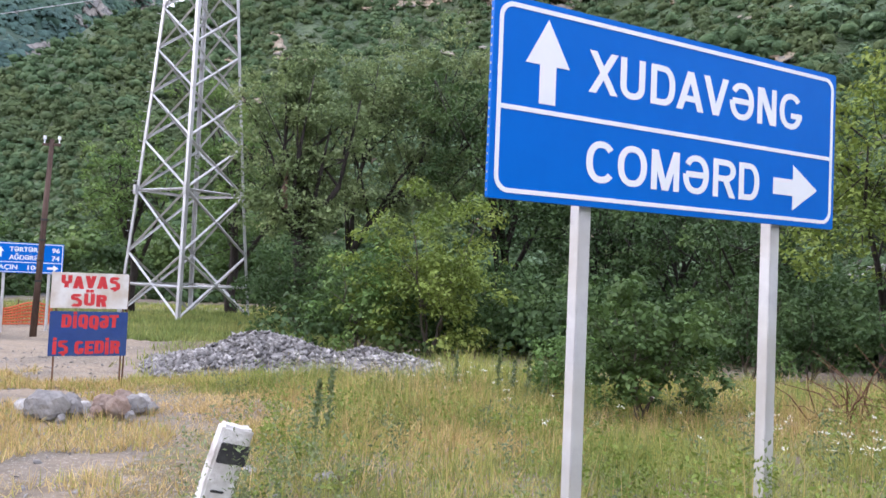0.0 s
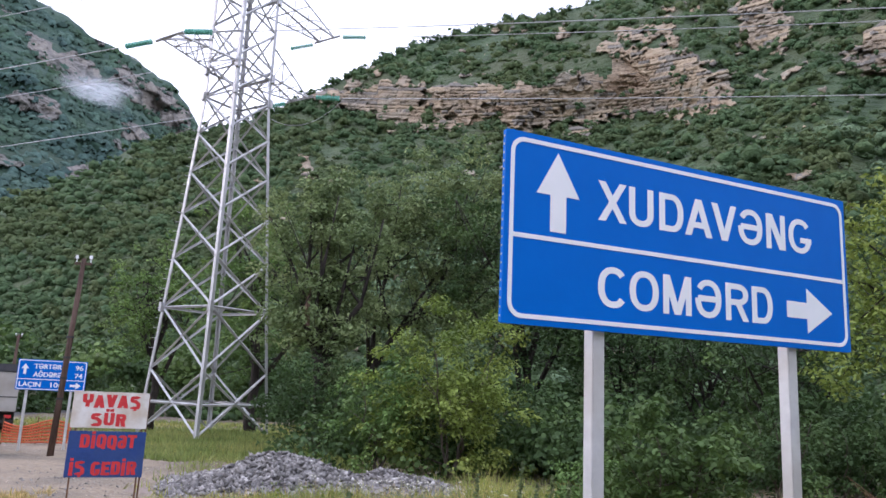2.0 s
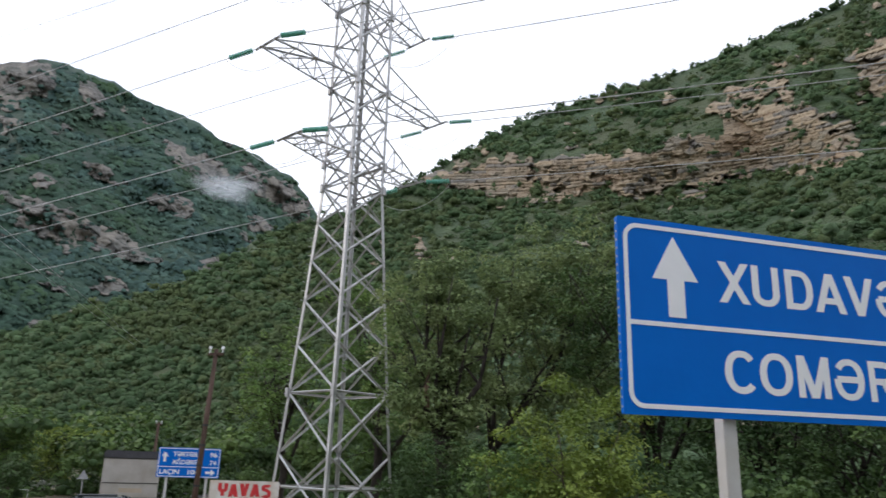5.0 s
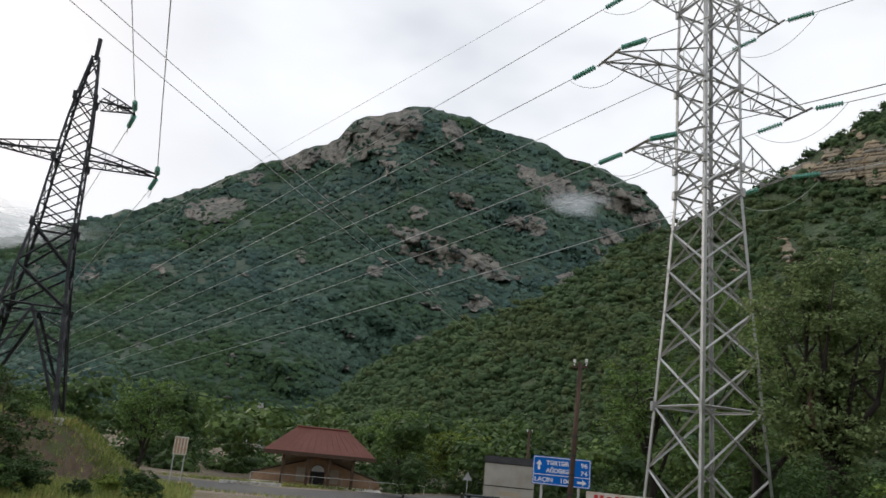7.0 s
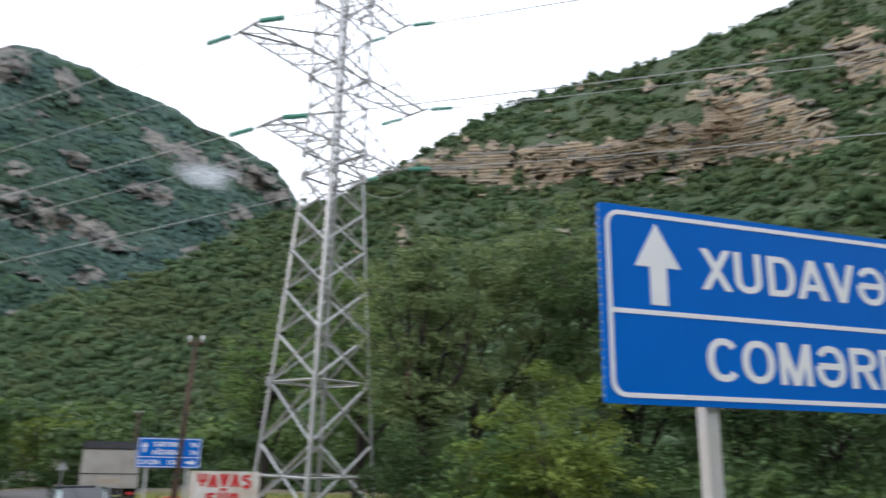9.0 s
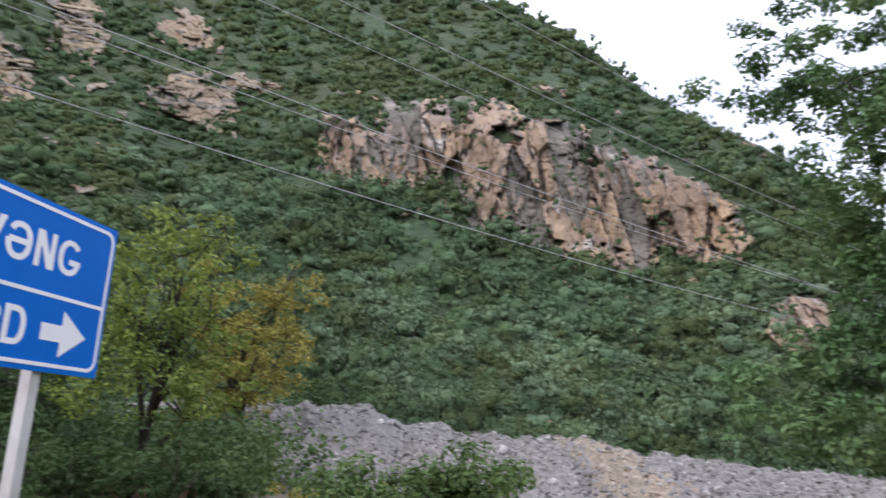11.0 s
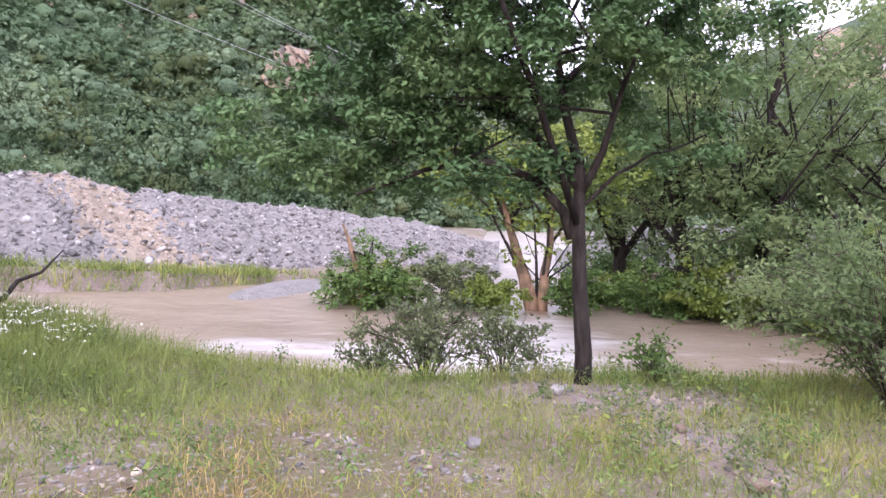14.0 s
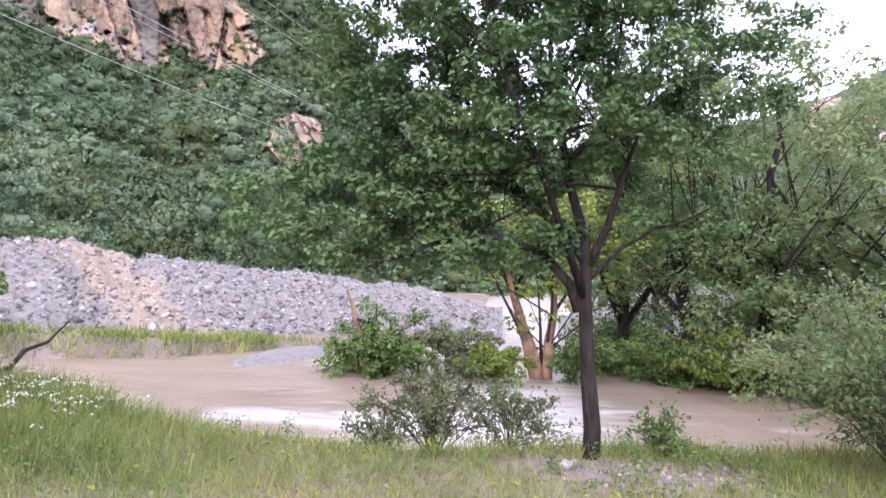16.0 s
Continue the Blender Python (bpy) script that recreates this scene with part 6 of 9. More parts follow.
# climbing pegs on one leg
for k in range(26):
    z = 2.6 + k * 0.42
    h = float(np.interp(z, TLEV, THALF))
    part("climbing_peg", tube([(-h, h, z), (-h - 0.17, h + 0.05, z)], 0.012, 5), MAT[0], tower)
TM = pose(TA.x, TA.y, 0, 0, 0, TA_TURN)
LINE_EAST = polar(104.1, 1.0)
LINE_WEST = polar(-76.9, 1.0)
WIRES = "overhead power line wires"
inv = TM.to_3x3().inverted()
for z, reach in ARMS:
    for side in (-1, 1):
        ends = []
        for way, off, length, drop in ((LINE_EAST, -0.9, 238, -13.3), (LINE_WEST, 0.9, 306, 20.3)):
            local = Vector((side * reach, off, z + 0.2))
            d = Vector((way.x, way.y, -0.10)).normalized()
            g, rod, endp = disc_string(local, inv @ d, 9)
            part("insulator_string", g, M_GLASS_INS, tower, "green glass disc insulators")
            part("insulator_rod", rod, MAT[0], tower)
            e = TM @ endp
            ends.append(endp)
            wire = part("overhead_wire", sagging(e, e + way * length - Vector((0, 0, drop)), 7.28 if off < 0 else 2.26, 0.021, 60), M_WIRE)
            tagged(wire, "grey overhead power line wire across the valley", "wire", WIRES)
        part("jumper_cable", sagging(ends[0], ends[1], 1.15, 0.013, 14), M_WIRE, tower, "hanging jumper cable under the crossarm")
earth = part("overhead_wire", sagging(TM @ Vector((0, 0, 29.4)), TM @ Vector((0, 0, 29.4)) + LINE_WEST * 190, 2.0, 0.014, 30), M_WIRE)
tagged(earth, "thin earth wire from the pylon top", "wire", WIRES)

# ---- dark single-circuit tower on the mound ----
MAT = [M_STEEL_DARK]
TB = polar(-66.9, 40.0)
TB_TURN = 58.8
tower2 = thing("power_pylon", "dark weathered steel lattice pylon on an earth mound", "pylon", "pylons", m=pose(TB.x, TB.y, 0, 0, 0, TB_TURN))
lattice(tower2, [6.3, 8.2, 10.2], [1.38, 1.14, 0.92], 0.14, 0.08, [6.3, 10.2])
for i in range(4):                                # splayed legs, each a narrow wedge down to one footing
    s, s2 = ((1, 1), (1, -1), (-1, -1), (-1, 1))[i], ((1, -1), (-1, -1), (-1, 1), (1, 1))[i]
    foot, top = Vector((s[0] * 2.05, s[1] * 2.05, 1.40)), Vector((s[0] * 1.38, s[1] * 1.38, 6.3))
    part("leg", angle_bar(foot, top, 0.17, 0.025, (0, 0, 4)), MAT[0], tower2)
    for o in (Vector((s[0] * 1.38, s2[1] * 1.38, 6.3)) if s[0] == s2[0] else Vector((s2[0] * 1.38, s[1] * 1.38, 6.3)), Vector((-s[0] * 1.38, s[1] * 1.38, 6.3)) if s[0] == s2[0] else Vector((s[0] * 1.38, -s[1] * 1.38, 6.3))):
        knee = top.lerp(o, 0.5)
        part("knee_brace", angle_bar(foot, knee, 0.12, 0.018, (0, 0, 4)), MAT[0], tower2)
        for k in range(4):
            part("lacing", angle_bar(foot.lerp(top, 0.3 + 0.18 * k), foot.lerp(knee, 0.42 + 0.18 * k), 0.06, 0.01, (0, 0, 4)), MAT[0], tower2)
lattice(tower2, [10.2, 11.2, 12.4, 13.6, 14.8, 15.9, 17.0, 18.2, 19.4], [0.92, 0.86, 0.80, 0.73, 0.66, 0.58, 0.48, 0.34, 0.2], 0.11, 0.05, [13.6, 17.0])
part("peak_plate", box_geo(-0.10, 0.10, -0.10, 0.10, 19.3, 20.5, 0.03), MAT[0], tower2)
for i in range(4):
    s = ((1, 1), (1, -1), (-1, -1), (-1, 1))[i]
    part("footing", box_geo(s[0] * 2.05 - 0.3, s[0] * 2.05 + 0.3, s[1] * 2.05 - 0.3, s[1] * 2.05 + 0.3, -0.2, 1.45, 0.03), M_CONCRETE, tower2, "concrete footing")
BARMS = [(1, 13.7, 4.0), (-1, 13.7, 4.0), (1, 16.85, 2.35)]
TM2 = pose(TB.x, TB.y, 0, 0, 0, TB_TURN)
inv2 = TM2.to_3x3().inverted()
for side, z, reach in BARMS:
    crossarm(side, z, reach, 0.68, 0.75, tower2, 0.07, 4)
    ends = []
    for way, off, length, drop in ((Vector((0.86, -0.51, 0.0)), -0.3, 90, 2.0), (Vector((-0.95, 0.31, 0.0)), 0.3, 160, 14.0)):
        local = Vector((side * reach, off, z + 0.1))
        d = Vector((way.x, way.y, -0.25 if off > 0 else -0.05)).normalized()
        g, rod, endp = disc_string(local, inv2 @ d, 8)
        part("insulator_string", g, M_GLASS_INS, tower2, "green glass disc insulators")
        part("insulator_rod", rod, MAT[0], tower2)
        ends.append(endp)
        e = TM2 @ endp
        wire = part("overhead_wire", sagging(e, e + way * length - Vector((0, 0, drop)), 1.2, 0.019, 30), M_WIRE)
        tagged(wire, "grey overhead wire of the dark pylon", "wire", WIRES)
    part("jumper_cable", sagging(ends[0], ends[1], 0.9, 0.013, 12), M_WIRE, tower2, "hanging jumper cable")
for o in (0.0, 1.4):
    wire = part("overhead_wire", sagging((-7 + o, -42, 18.6), (-78 + o * 1.3, 118, 19.5), 0.6, 0.021, 40), M_WIRE)
    tagged(wire, "long overhead wire crossing high over the road", "wire", WIRES)
# small far pylon in the valley
MAT = [M_STEEL]
TC = polar(-50.9, 300)
tower3 = thing("power_pylon", "small far grey lattice pylon among the valley trees", "pylon", "pylons", m=pose(TC.x, TC.y, -3, 0, 0, 20))
lattice(tower3, [0, 3, 6, 8.5, 10.5, 12.5, 14.5], [2.2, 1.7, 1.3, 0.9, 0.7, 0.5, 0.15], 0.3, 0.18, [8.5])
for side, z, reach in ((1, 8.5, 3.6), (-1, 8.5, 3.6), (1, 11, 2.4), (-1, 11, 2.4)):
    crossarm(side, z, reach, 0.7, 0.8, tower3, 0.16, 3)


# ---- writing ----
# small pylon far up the valley
FAR = polar(-50.9, 150.0)
far_pylon = thing("power_pylon", "small pale lattice pylon far up the valley", "pylon", "pylons", m=pose(FAR.x, FAR.y, -1.9, 0, 0, 35))
for a in range(4):
    c = [((1, 1), (1, -1), (-1, -1), (-1, 1))[(a + k) % 4] for k in range(2)]
    part("leg", tube([(c[0][0] * 1.5, c[0][1] * 1.5, 0), (c[0][0] * 0.25, c[0][1] * 0.25, 9.0)], 0.15, 5), M_STEEL, far_pylon)
    for k in range(5):
        z0, z1 = k * 1.8, k * 1.8 + 1.8
        w0, w1 = 1.5 - 1.25 * z0 / 9, 1.5 - 1.25 * z1 / 9
        part("brace", tube([(c[0][0] * w0, c[0][1] * w0, z0), (c[1][0] * w1, c[1][1] * w1, z1)], 0.09, 4), M_STEEL, far_pylon)
for z, reach in ((6.6, 1.7), (8.0, 1.2)):
    part("crossarm", tube([(-reach, 0, z), (reach, 0, z)], 0.08, 5), M_STEEL, far_pylon)


def text_mesh(body, width, height, bold=0.0, depth=0.003):
    """Letters of the built-in font, cap height and width as given, lower left corner at the origin, in the xz plane facing -y."""
    cu = bpy.data.curves.new("lettering", 'FONT')
    cu.body = body
    cu.size = 1.0
    cu.resolution_u = 4
    ob = bpy.data.objects.new("lettering", cu)
    scene.collection.objects.link(ob)
    dg = bpy.context.evaluated_depsgraph_get()
    me = bpy.data.meshes.new_from_object(ob.evaluated_get(dg))
    bpy.data.objects.remove(ob)
    co = np.zeros(len(me.vertices) * 3)
    me.vertices.foreach_get("co", co)
    co = co.reshape(-1, 3)
    x0, x1 = co[:, 0].min(), co[:, 0].max()
    cap = 0.73
    out = np.stack([(co[:, 0] - x0) / (x1 - x0) * width, np.zeros(len(co)), co[:, 1] / cap * height], -1)
    faces = [tuple(p.vertices) for p in me.polygons]
    geos = []
    for k, (dx, dz) in enumerate(((0, 0), (bold, 0), (-bold, 0), (0, bold * 0.35), (0, -bold * 0.35), (bold * 0.75, bold * 0.3), (-bold * 0.75, -bold * 0.3), (bold * 0.75, -bold * 0.3), (-bold * 0.75, bold * 0.3))):
        geos.append(([(x + dx * height, -depth - 0.0002 * k, z + dz * height) for x, _, z in out.tolist()], faces))
    bpy.data.meshes.remove(me)
    return mesh_from("lettering", *join_geo(*geos), [])


def lettering(body, x, z, width, height, mat, parent, y=0.0, bold=0.0, name="lettering"):
    me = text_mesh(body, width, height, bold)
    me.materials.append(mat)
    ob = new(name, me)
    ob.parent = parent
    ob.location = (x, y, z)
    return ob


def plate(poly, y0, y1):
    """A flat plate: polygon in xz, from y0 (back) to y1 (front)."""
    n = len(poly)
    v = [(x, y0, z) for x, z in poly] + [(x, y1, z) for x, z in poly]
    f = [tuple(range(n)), tuple(range(2 * n - 1, n - 1, -1))] + [(i, i + n, (i + 1) % n + n, (i + 1) % n) for i in range(n)]
    return v, f


def rounded(x0, x1, z0, z1, r, n=6):
    pts = []
    for cx_, cz_, a0 in ((x1 - r, z1 - r, 0), (x0 + r, z1 - r, 90), (x0 + r, z0 + r, 180), (x1 - r, z0 + r, 270)):
        for k in range(n + 1):
            a = radians(a0 + 90 * k / n)
            pts.append((cx_ + r * math.cos(a), cz_ + r * math.sin(a)))
    return pts


def ring(outer, inner, y0, y1):
    n = len(outer)
    v = [(x, y, z) for y in (y0, y1) for x, z in outer] + [(x, y, z) for y in (y0, y1) for x, z in inner]
    f = []
    for i in range(n):
        j = (i + 1) % n
        f += [(n + i, n + j, 3 * n + j, 3 * n + i), (i, j, n + j, n + i), (2 * n + j, 2 * n + i, 3 * n + i, 3 * n + j)]
    return v, f


# ---- letters built from strokes ----
def ribbon(line, wx, wz, closed=False):
    """A flat band along a centre line; wx, wz: its width where it runs upright and level."""
    pts = [Vector((p[0], p[1])) for p in line]
    n = len(pts)
    out = []
    for i in range(n):
        a = pts[i - 1] if (i or closed) else pts[0]
        b = pts[(i + 1) % n] if (i < n - 1 or closed) else pts[-1]
        d0 = (pts[i] - a).normalized() if (pts[i] - a).length > 1e-9 else (b - pts[i]).normalized()
        d1 = (b - pts[i]).normalized() if (b - pts[i]).length > 1e-9 else d0
        m = Vector((-(d0.y + d1.y), d0.x + d1.x))
        m = m.normalized() / max(0.5, math.cos(d0.angle(d1) / 2) if d0.length and d1.length else 1.0)
        o = Vector((m.x * wx / 2, m.y * wz / 2))
        out += [pts[i] + o, pts[i] - o]
    faces = [(2 * i, 2 * i + 1, 2 * ((i + 1) % n) + 1, 2 * ((i + 1) % n)) for i in range(n if closed else n - 1)]
    return [tuple(p) for p in out], faces


def slant(xb, xt, z0, z1, w):
    """A slanting stroke with level ends."""
    return [(xb, z0), (xb + w, z0), (xt + w, z1), (xt, z1)], [(0, 1, 2, 3)]


def glyph(ch, w, h, wx, wz, square=2.0):
    """One capital letter in a box w wide and h high, as flat polygons."""
    ax, az_ = wx / 2, wz / 2
    rx, rz, cx_, cz_ = w / 2 - ax, h / 2 - az_, w / 2, h / 2

    def arc(a0, a1, n=26, x=cx_, z=cz_, ex=rx, ez=rz):
        out = []
        for i in range(n + 1):
            t = radians(a0 + (a1 - a0) * i / n)
            c, q = math.cos(t), math.sin(t)
            out.append((x + ex * math.copysign(abs(c) ** (2 / square), c), z + ez * math.copysign(abs(q) ** (2 / square), q)))
        return out
    up = lambda x, z0=0.0, z1=None: ribbon([(x, z0), (x, h if z1 is None else z1)], wx, wz)
    bar = lambda z, x0=0.0, x1=None: ribbon([(x0, z), (w if x1 is None else x1, z)], wx, wz)
    dw = wx * 1.12
    bowl = lambda z0, z1: ribbon([(wx * 0.5, z1 - az_)] + arc(90, -90, 18, w * 0.5, (z0 + z1) / 2, w * 0.5 - ax, (z1 - z0) / 2 - az_) + [(wx * 0.5, z0 + az_)], wx, wz)
    dots = [slant(x - wx * 0.45, x - wx * 0.45, h * 1.08, h * 1.08 + wz, wx * 0.9) for x in (w * 0.3, w * 0.7)]
    tail = [slant(cx_ - wx * 0.35, cx_ - wx * 0.1, -h * 0.17, 0.0, wx * 0.7)]
    if ch == "X":
        return [slant(0, w - dw, 0, h, dw), slant(w - dw, 0, 0, h, dw)]
    if ch in "U\u00dc":
        return [ribbon([(ax, h)] + arc(180, 360, 22, cx_, h * 0.34, rx, h * 0.34 - az_) + [(w - ax, h)], wx, wz)] + (dots if ch != "U" else [])
    if ch == "D":
        return [up(ax), bowl(0, h)]
    if ch == "A":
        return [slant(0, cx_ - dw / 2, 0, h, dw), slant(w - dw, cx_ - dw / 2, 0, h, dw), bar(h * 0.30, w * 0.2, w * 0.8)]
    if ch == "V":
        return [slant(cx_ - dw / 2, 0, 0, h, dw), slant(cx_ - dw / 2, w - dw, 0, h, dw)]
    if ch == "Y":
        return [up(cx_, 0, h * 0.5), ribbon([(ax, h), (ax, h * 0.62)] + arc(200, 340, 12, cx_, h * 0.58, rx, h * 0.16) + [(w - ax, h * 0.62), (w - ax, h)], wx, wz)]
    if ch == "\u018f":
        return [ribbon(arc(147, -180, 44), wx, wz), bar(h * 0.5, ax, w - ax)]
    if ch == "N":
        return [up(ax), up(w - ax), slant(w - dw * 1.15, 0, 0, h, dw * 1.15)]
    if ch == "G":
        return [ribbon(arc(38, 340, 40) + [(w - ax, h * 0.46)], wx, wz), bar(h * 0.46 - az_, cx_, w)]
    if ch == "C":
        return [ribbon(arc(40, 320, 40), wx, wz)]
    if ch in "OQ":
        return [ribbon(arc(0, 360, 40)[:-1], wx, wz, True)] + ([slant(w - dw, cx_, -h * 0.1, h * 0.28, dw * 0.9)] if ch == "Q" else [])
    if ch == "M":
        return [up(ax), up(w - ax), slant(cx_ - dw / 2, 0, 0, h, dw), slant(cx_ - dw / 2, w - dw, 0, h, dw)]
    if ch == "R":
        return [up(ax), bowl(h * 0.42, h), slant(w - dw, w * 0.42, 0, h * 0.46, dw)]
    if ch in "S\u015e":
        return [ribbon(arc(25, 270, 24, cx_, h * 0.735, rx, h * 0.265 - az_) + arc(80, -155, 24, cx_, h * 0.265, rx, h * 0.265 - az_ + wz * 0.18)[2:], wx, wz)] + (tail if ch != "S" else [])
    if ch in "I\u0130":
        return [up(cx_)] + ([slant(cx_ - wx * 0.45, cx_ - wx * 0.45, h * 1.08, h * 1.08 + wz, wx * 0.9)] if ch != "I" else [])
    if ch == "E":
        return [up(ax), bar(h - az_), bar(h * 0.5, 0, w * 0.9), bar(az_)]
    return [up(cx_), bar(h - az_)]                       # T


def letter_row(spans, z, h, wx, wz, mat, parent, y=0.0, square=2.0, depth=0.003, jitter=0.0):
    """Letters one by one: (character, left, right); each a thin raised piece under its thing."""
    for k, (ch, x0, x1) in enumerate(spans):
        geos, o = [], 0
        dz = jitter * math.sin(k * 2.4 + z * 9)
        for q, (pts, faces) in enumerate(glyph(ch, x1 - x0, h, wx, wz, square)):
            yy = y - depth - 0.0003 * q
            v = [(x0 + a, yy, z + dz + b) for a, b in pts]
            geos.append((v, faces))
        part("letter", join_geo(*geos), mat, parent)


# ---- the big direction sign ----
SIGN_TURN = math.degrees(math.atan2(5.59 - 4.21, 2.745 - 0.185))
sign = thing("road_sign", "large blue direction sign with white lettering on two grey posts", "road sign", "road signs", m=pose(0.185, 4.21, 1.945, 0, -0.45, SIGN_TURN))
part("panel", plate(rounded(-0.035, 2.935, -0.035, 1.10, 0.012, 2), 0.03, 0.0), M_SIGNBLUE, sign)
part("border", ring(rounded(0.0, 2.905, 0.0, 1.065, 0.09), rounded(0.026, 2.879, 0.026, 1.039, 0.068), 0.0, -0.004), M_SIGNWHITE, sign, "white reflective border line")
part("divider", box_geo(0.024, 2.881, -0.004, 0.0, 0.464, 0.491), M_SIGNWHITE, sign, "white dividing line")
part("arrow", plate([(0.280, 0.523), (0.394, 0.523), (0.394, 0.745), (0.490, 0.745), (0.332, 1.008), (0.182, 0.745), (0.280, 0.745)][::-1], 0.0, -0.004), M_SIGNWHITE, sign, "white arrow pointing up")
part("arrow", plate([(2.274, 0.175), (2.479, 0.175), (2.479, 0.074), (2.743, 0.233), (2.479, 0.392), (2.479, 0.290), (2.274, 0.290)][::-1], 0.0, -0.004), M_SIGNWHITE, sign, "white arrow pointing right")
letter_row([("X", 0.632, 0.854), ("U", 0.873, 1.072), ("D", 1.119, 1.326), ("A", 1.338, 1.580), ("V", 1.576, 1.808), ("\u018f", 1.821, 2.056), ("N", 2.092, 2.284), ("G", 2.318, 2.556)], 0.642, 0.25, 0.050, 0.039, M_SIGNWHITE, sign, square=2.25)
letter_row([("C", 0.633, 0.862), ("O", 0.875, 1.110), ("M", 1.145, 1.384), ("\u018f", 1.416, 1.648), ("R", 1.686, 1.898), ("D", 1.930, 2.131)], 0.110, 0.25, 0.050, 0.039, M_SIGNWHITE, sign, square=2.25)
for u in (0.635, 2.325):
    p = sign.matrix_world @ Vector((u, 0, 0))
    zg = float(ground_z(p.x, p.y)) - 1.945
    part("post", box_geo(u, u + 0.09, 0.045, 0.135, zg - 0.3, 1.0, 0.006), M_POST, sign, "square galvanised steel post")
for zz in (0.22, 0.82):
    part("back_rail", box_geo(0.1, 2.8, 0.03, 0.05, zz, zz + 0.05), M_ALU, sign)
for k in range(22):
    part("edge_rivet", box_geo(-0.039, -0.033, 0.011, 0.019, 0.0 + k * 0.05, 0.012 + k * 0.05), M_ALU, sign)

# ---- second direction sign, far ----
b = -29.0
O3 = polar(b, 28.0)
sg2 = thing("road_sign", "blue direction sign with three place names, beyond the lot", "road sign", "road signs", m=pose(O3.x, O3.y, 0, 0, 0, -(b + 6)))
part("panel", plate(rounded(-0.96, 1.08, 0.82, 1.80, 0.02, 2), 0.03, 0.0), M_SIGNBLUE, sg2)
part("border", ring(rounded(-0.94, 1.06, 0.84, 1.78, 0.05), rounded(-0.915, 1.035, 0.865, 1.755, 0.04), 0.0, -0.005), M_SIGNWHITE, sg2, "white border line")
part("divider", box_geo(-0.92, 1.04, -0.005, 0.0, 1.155, 1.18), M_SIGNWHITE, sg2, "white dividing line")
part("arrow", plate([(-0.78, 1.32), (-0.70, 1.32), (-0.70, 1.50), (-0.63, 1.50), (-0.74, 1.66), (-0.85, 1.50), (-0.78, 1.50)][::-1], 0.0, -0.005), M_SIGNWHITE, sg2, "white arrow pointing up")
part("arrow", plate([(0.62, 0.96), (0.80, 0.96), (0.80, 0.89), (0.95, 1.00), (0.80, 1.11), (0.80, 1.04), (0.62, 1.04)][::-1], 0.0, -0.005), M_SIGNWHITE, sg2, "white arrow pointing right")
for body, x, z, w in (("T\u018fRT\u018fR", -0.48, 1.51, 0.80), ("96", 0.74, 1.51, 0.22), ("A\u011eD\u018fR\u018f", -0.48, 1.25, 0.84), ("74", 0.74, 1.25, 0.22), ("LA\u00c7IN", -0.86, 0.93, 0.62), ("106", 0.06, 0.93, 0.34)):
    lettering(body, x, z, w, 0.155, M_SIGNWHITE, sg2, bold=0.05)
for u in (-0.62, 0.68):
    part("post", tube([(u, 0.07, -1.9), (u, 0.07, 1.7)], 0.045, 10), M_POST, sg2, "grey steel post")

# ---- hand-painted roadwork boards ----
b = -25.0
O2 = polar(b, 13.8)
brd = thing("warning_board", "hand-painted white and blue roadwork boards on rusty rods", "sign board", m=pose(O2.x, O2.y, 0, -2, 0, -b - 0.5))
part("white_board", box_geo(-0.59, 0.565, -0.012, 0.012, 0.615, 1.20, 0.006), M_BOARDWHITE, brd, "chipped white painted board")
part("blue_board", box_geo(-0.585, 0.58, -0.016, 0.008, -0.16, 0.565, 0.006), M_BOARDBLUE, brd, "faded blue painted board")
PAINTED = dict(mat=M_PAINTRED, parent=brd, square=4.5, jitter=0.008)
letter_row([("Y", -0.45, -0.29), ("A", -0.28, -0.11), ("V", -0.10, 0.07), ("A", 0.08, 0.25), ("\u015e", 0.27, 0.435)], 0.945, 0.205, 0.062, 0.048, y=-0.0125, **PAINTED)
letter_row([("S", -0.295, -0.125), ("\u00dc", -0.10, 0.06), ("R", 0.085, 0.24)], 0.655, 0.20, 0.062, 0.048, y=-0.0125, **PAINTED)
letter_row([("D", -0.41, -0.265), ("\u0130", -0.25, -0.18), ("Q", -0.165, -0.02), ("Q", -0.005, 0.14), ("\u018f", 0.155, 0.29), ("T", 0.30, 0.44)], 0.30, 0.21, 0.058, 0.044, y=-0.0165, **PAINTED)
letter_row([("\u0130", -0.525, -0.455), ("\u015e", -0.44, -0.29), ("G", -0.20, -0.06), ("E", -0.045, 0.085), ("D", 0.10, 0.24), ("\u0130", 0.25, 0.32), ("R", 0.335, 0.48)], -0.125, 0.21, 0.058, 0.044, y=-0.0165, **PAINTED)
for u, yb in ((-0.50, 0.0), (0.50, 0.0), (0.55, 0.35)):
    part("rod", tube([(u, 0.02 + yb, -0.95), (u + (0.02 if yb else 0.0), 0.03, 1.15)], 0.014, 7), M_RUST, brd, "rusty steel rod")

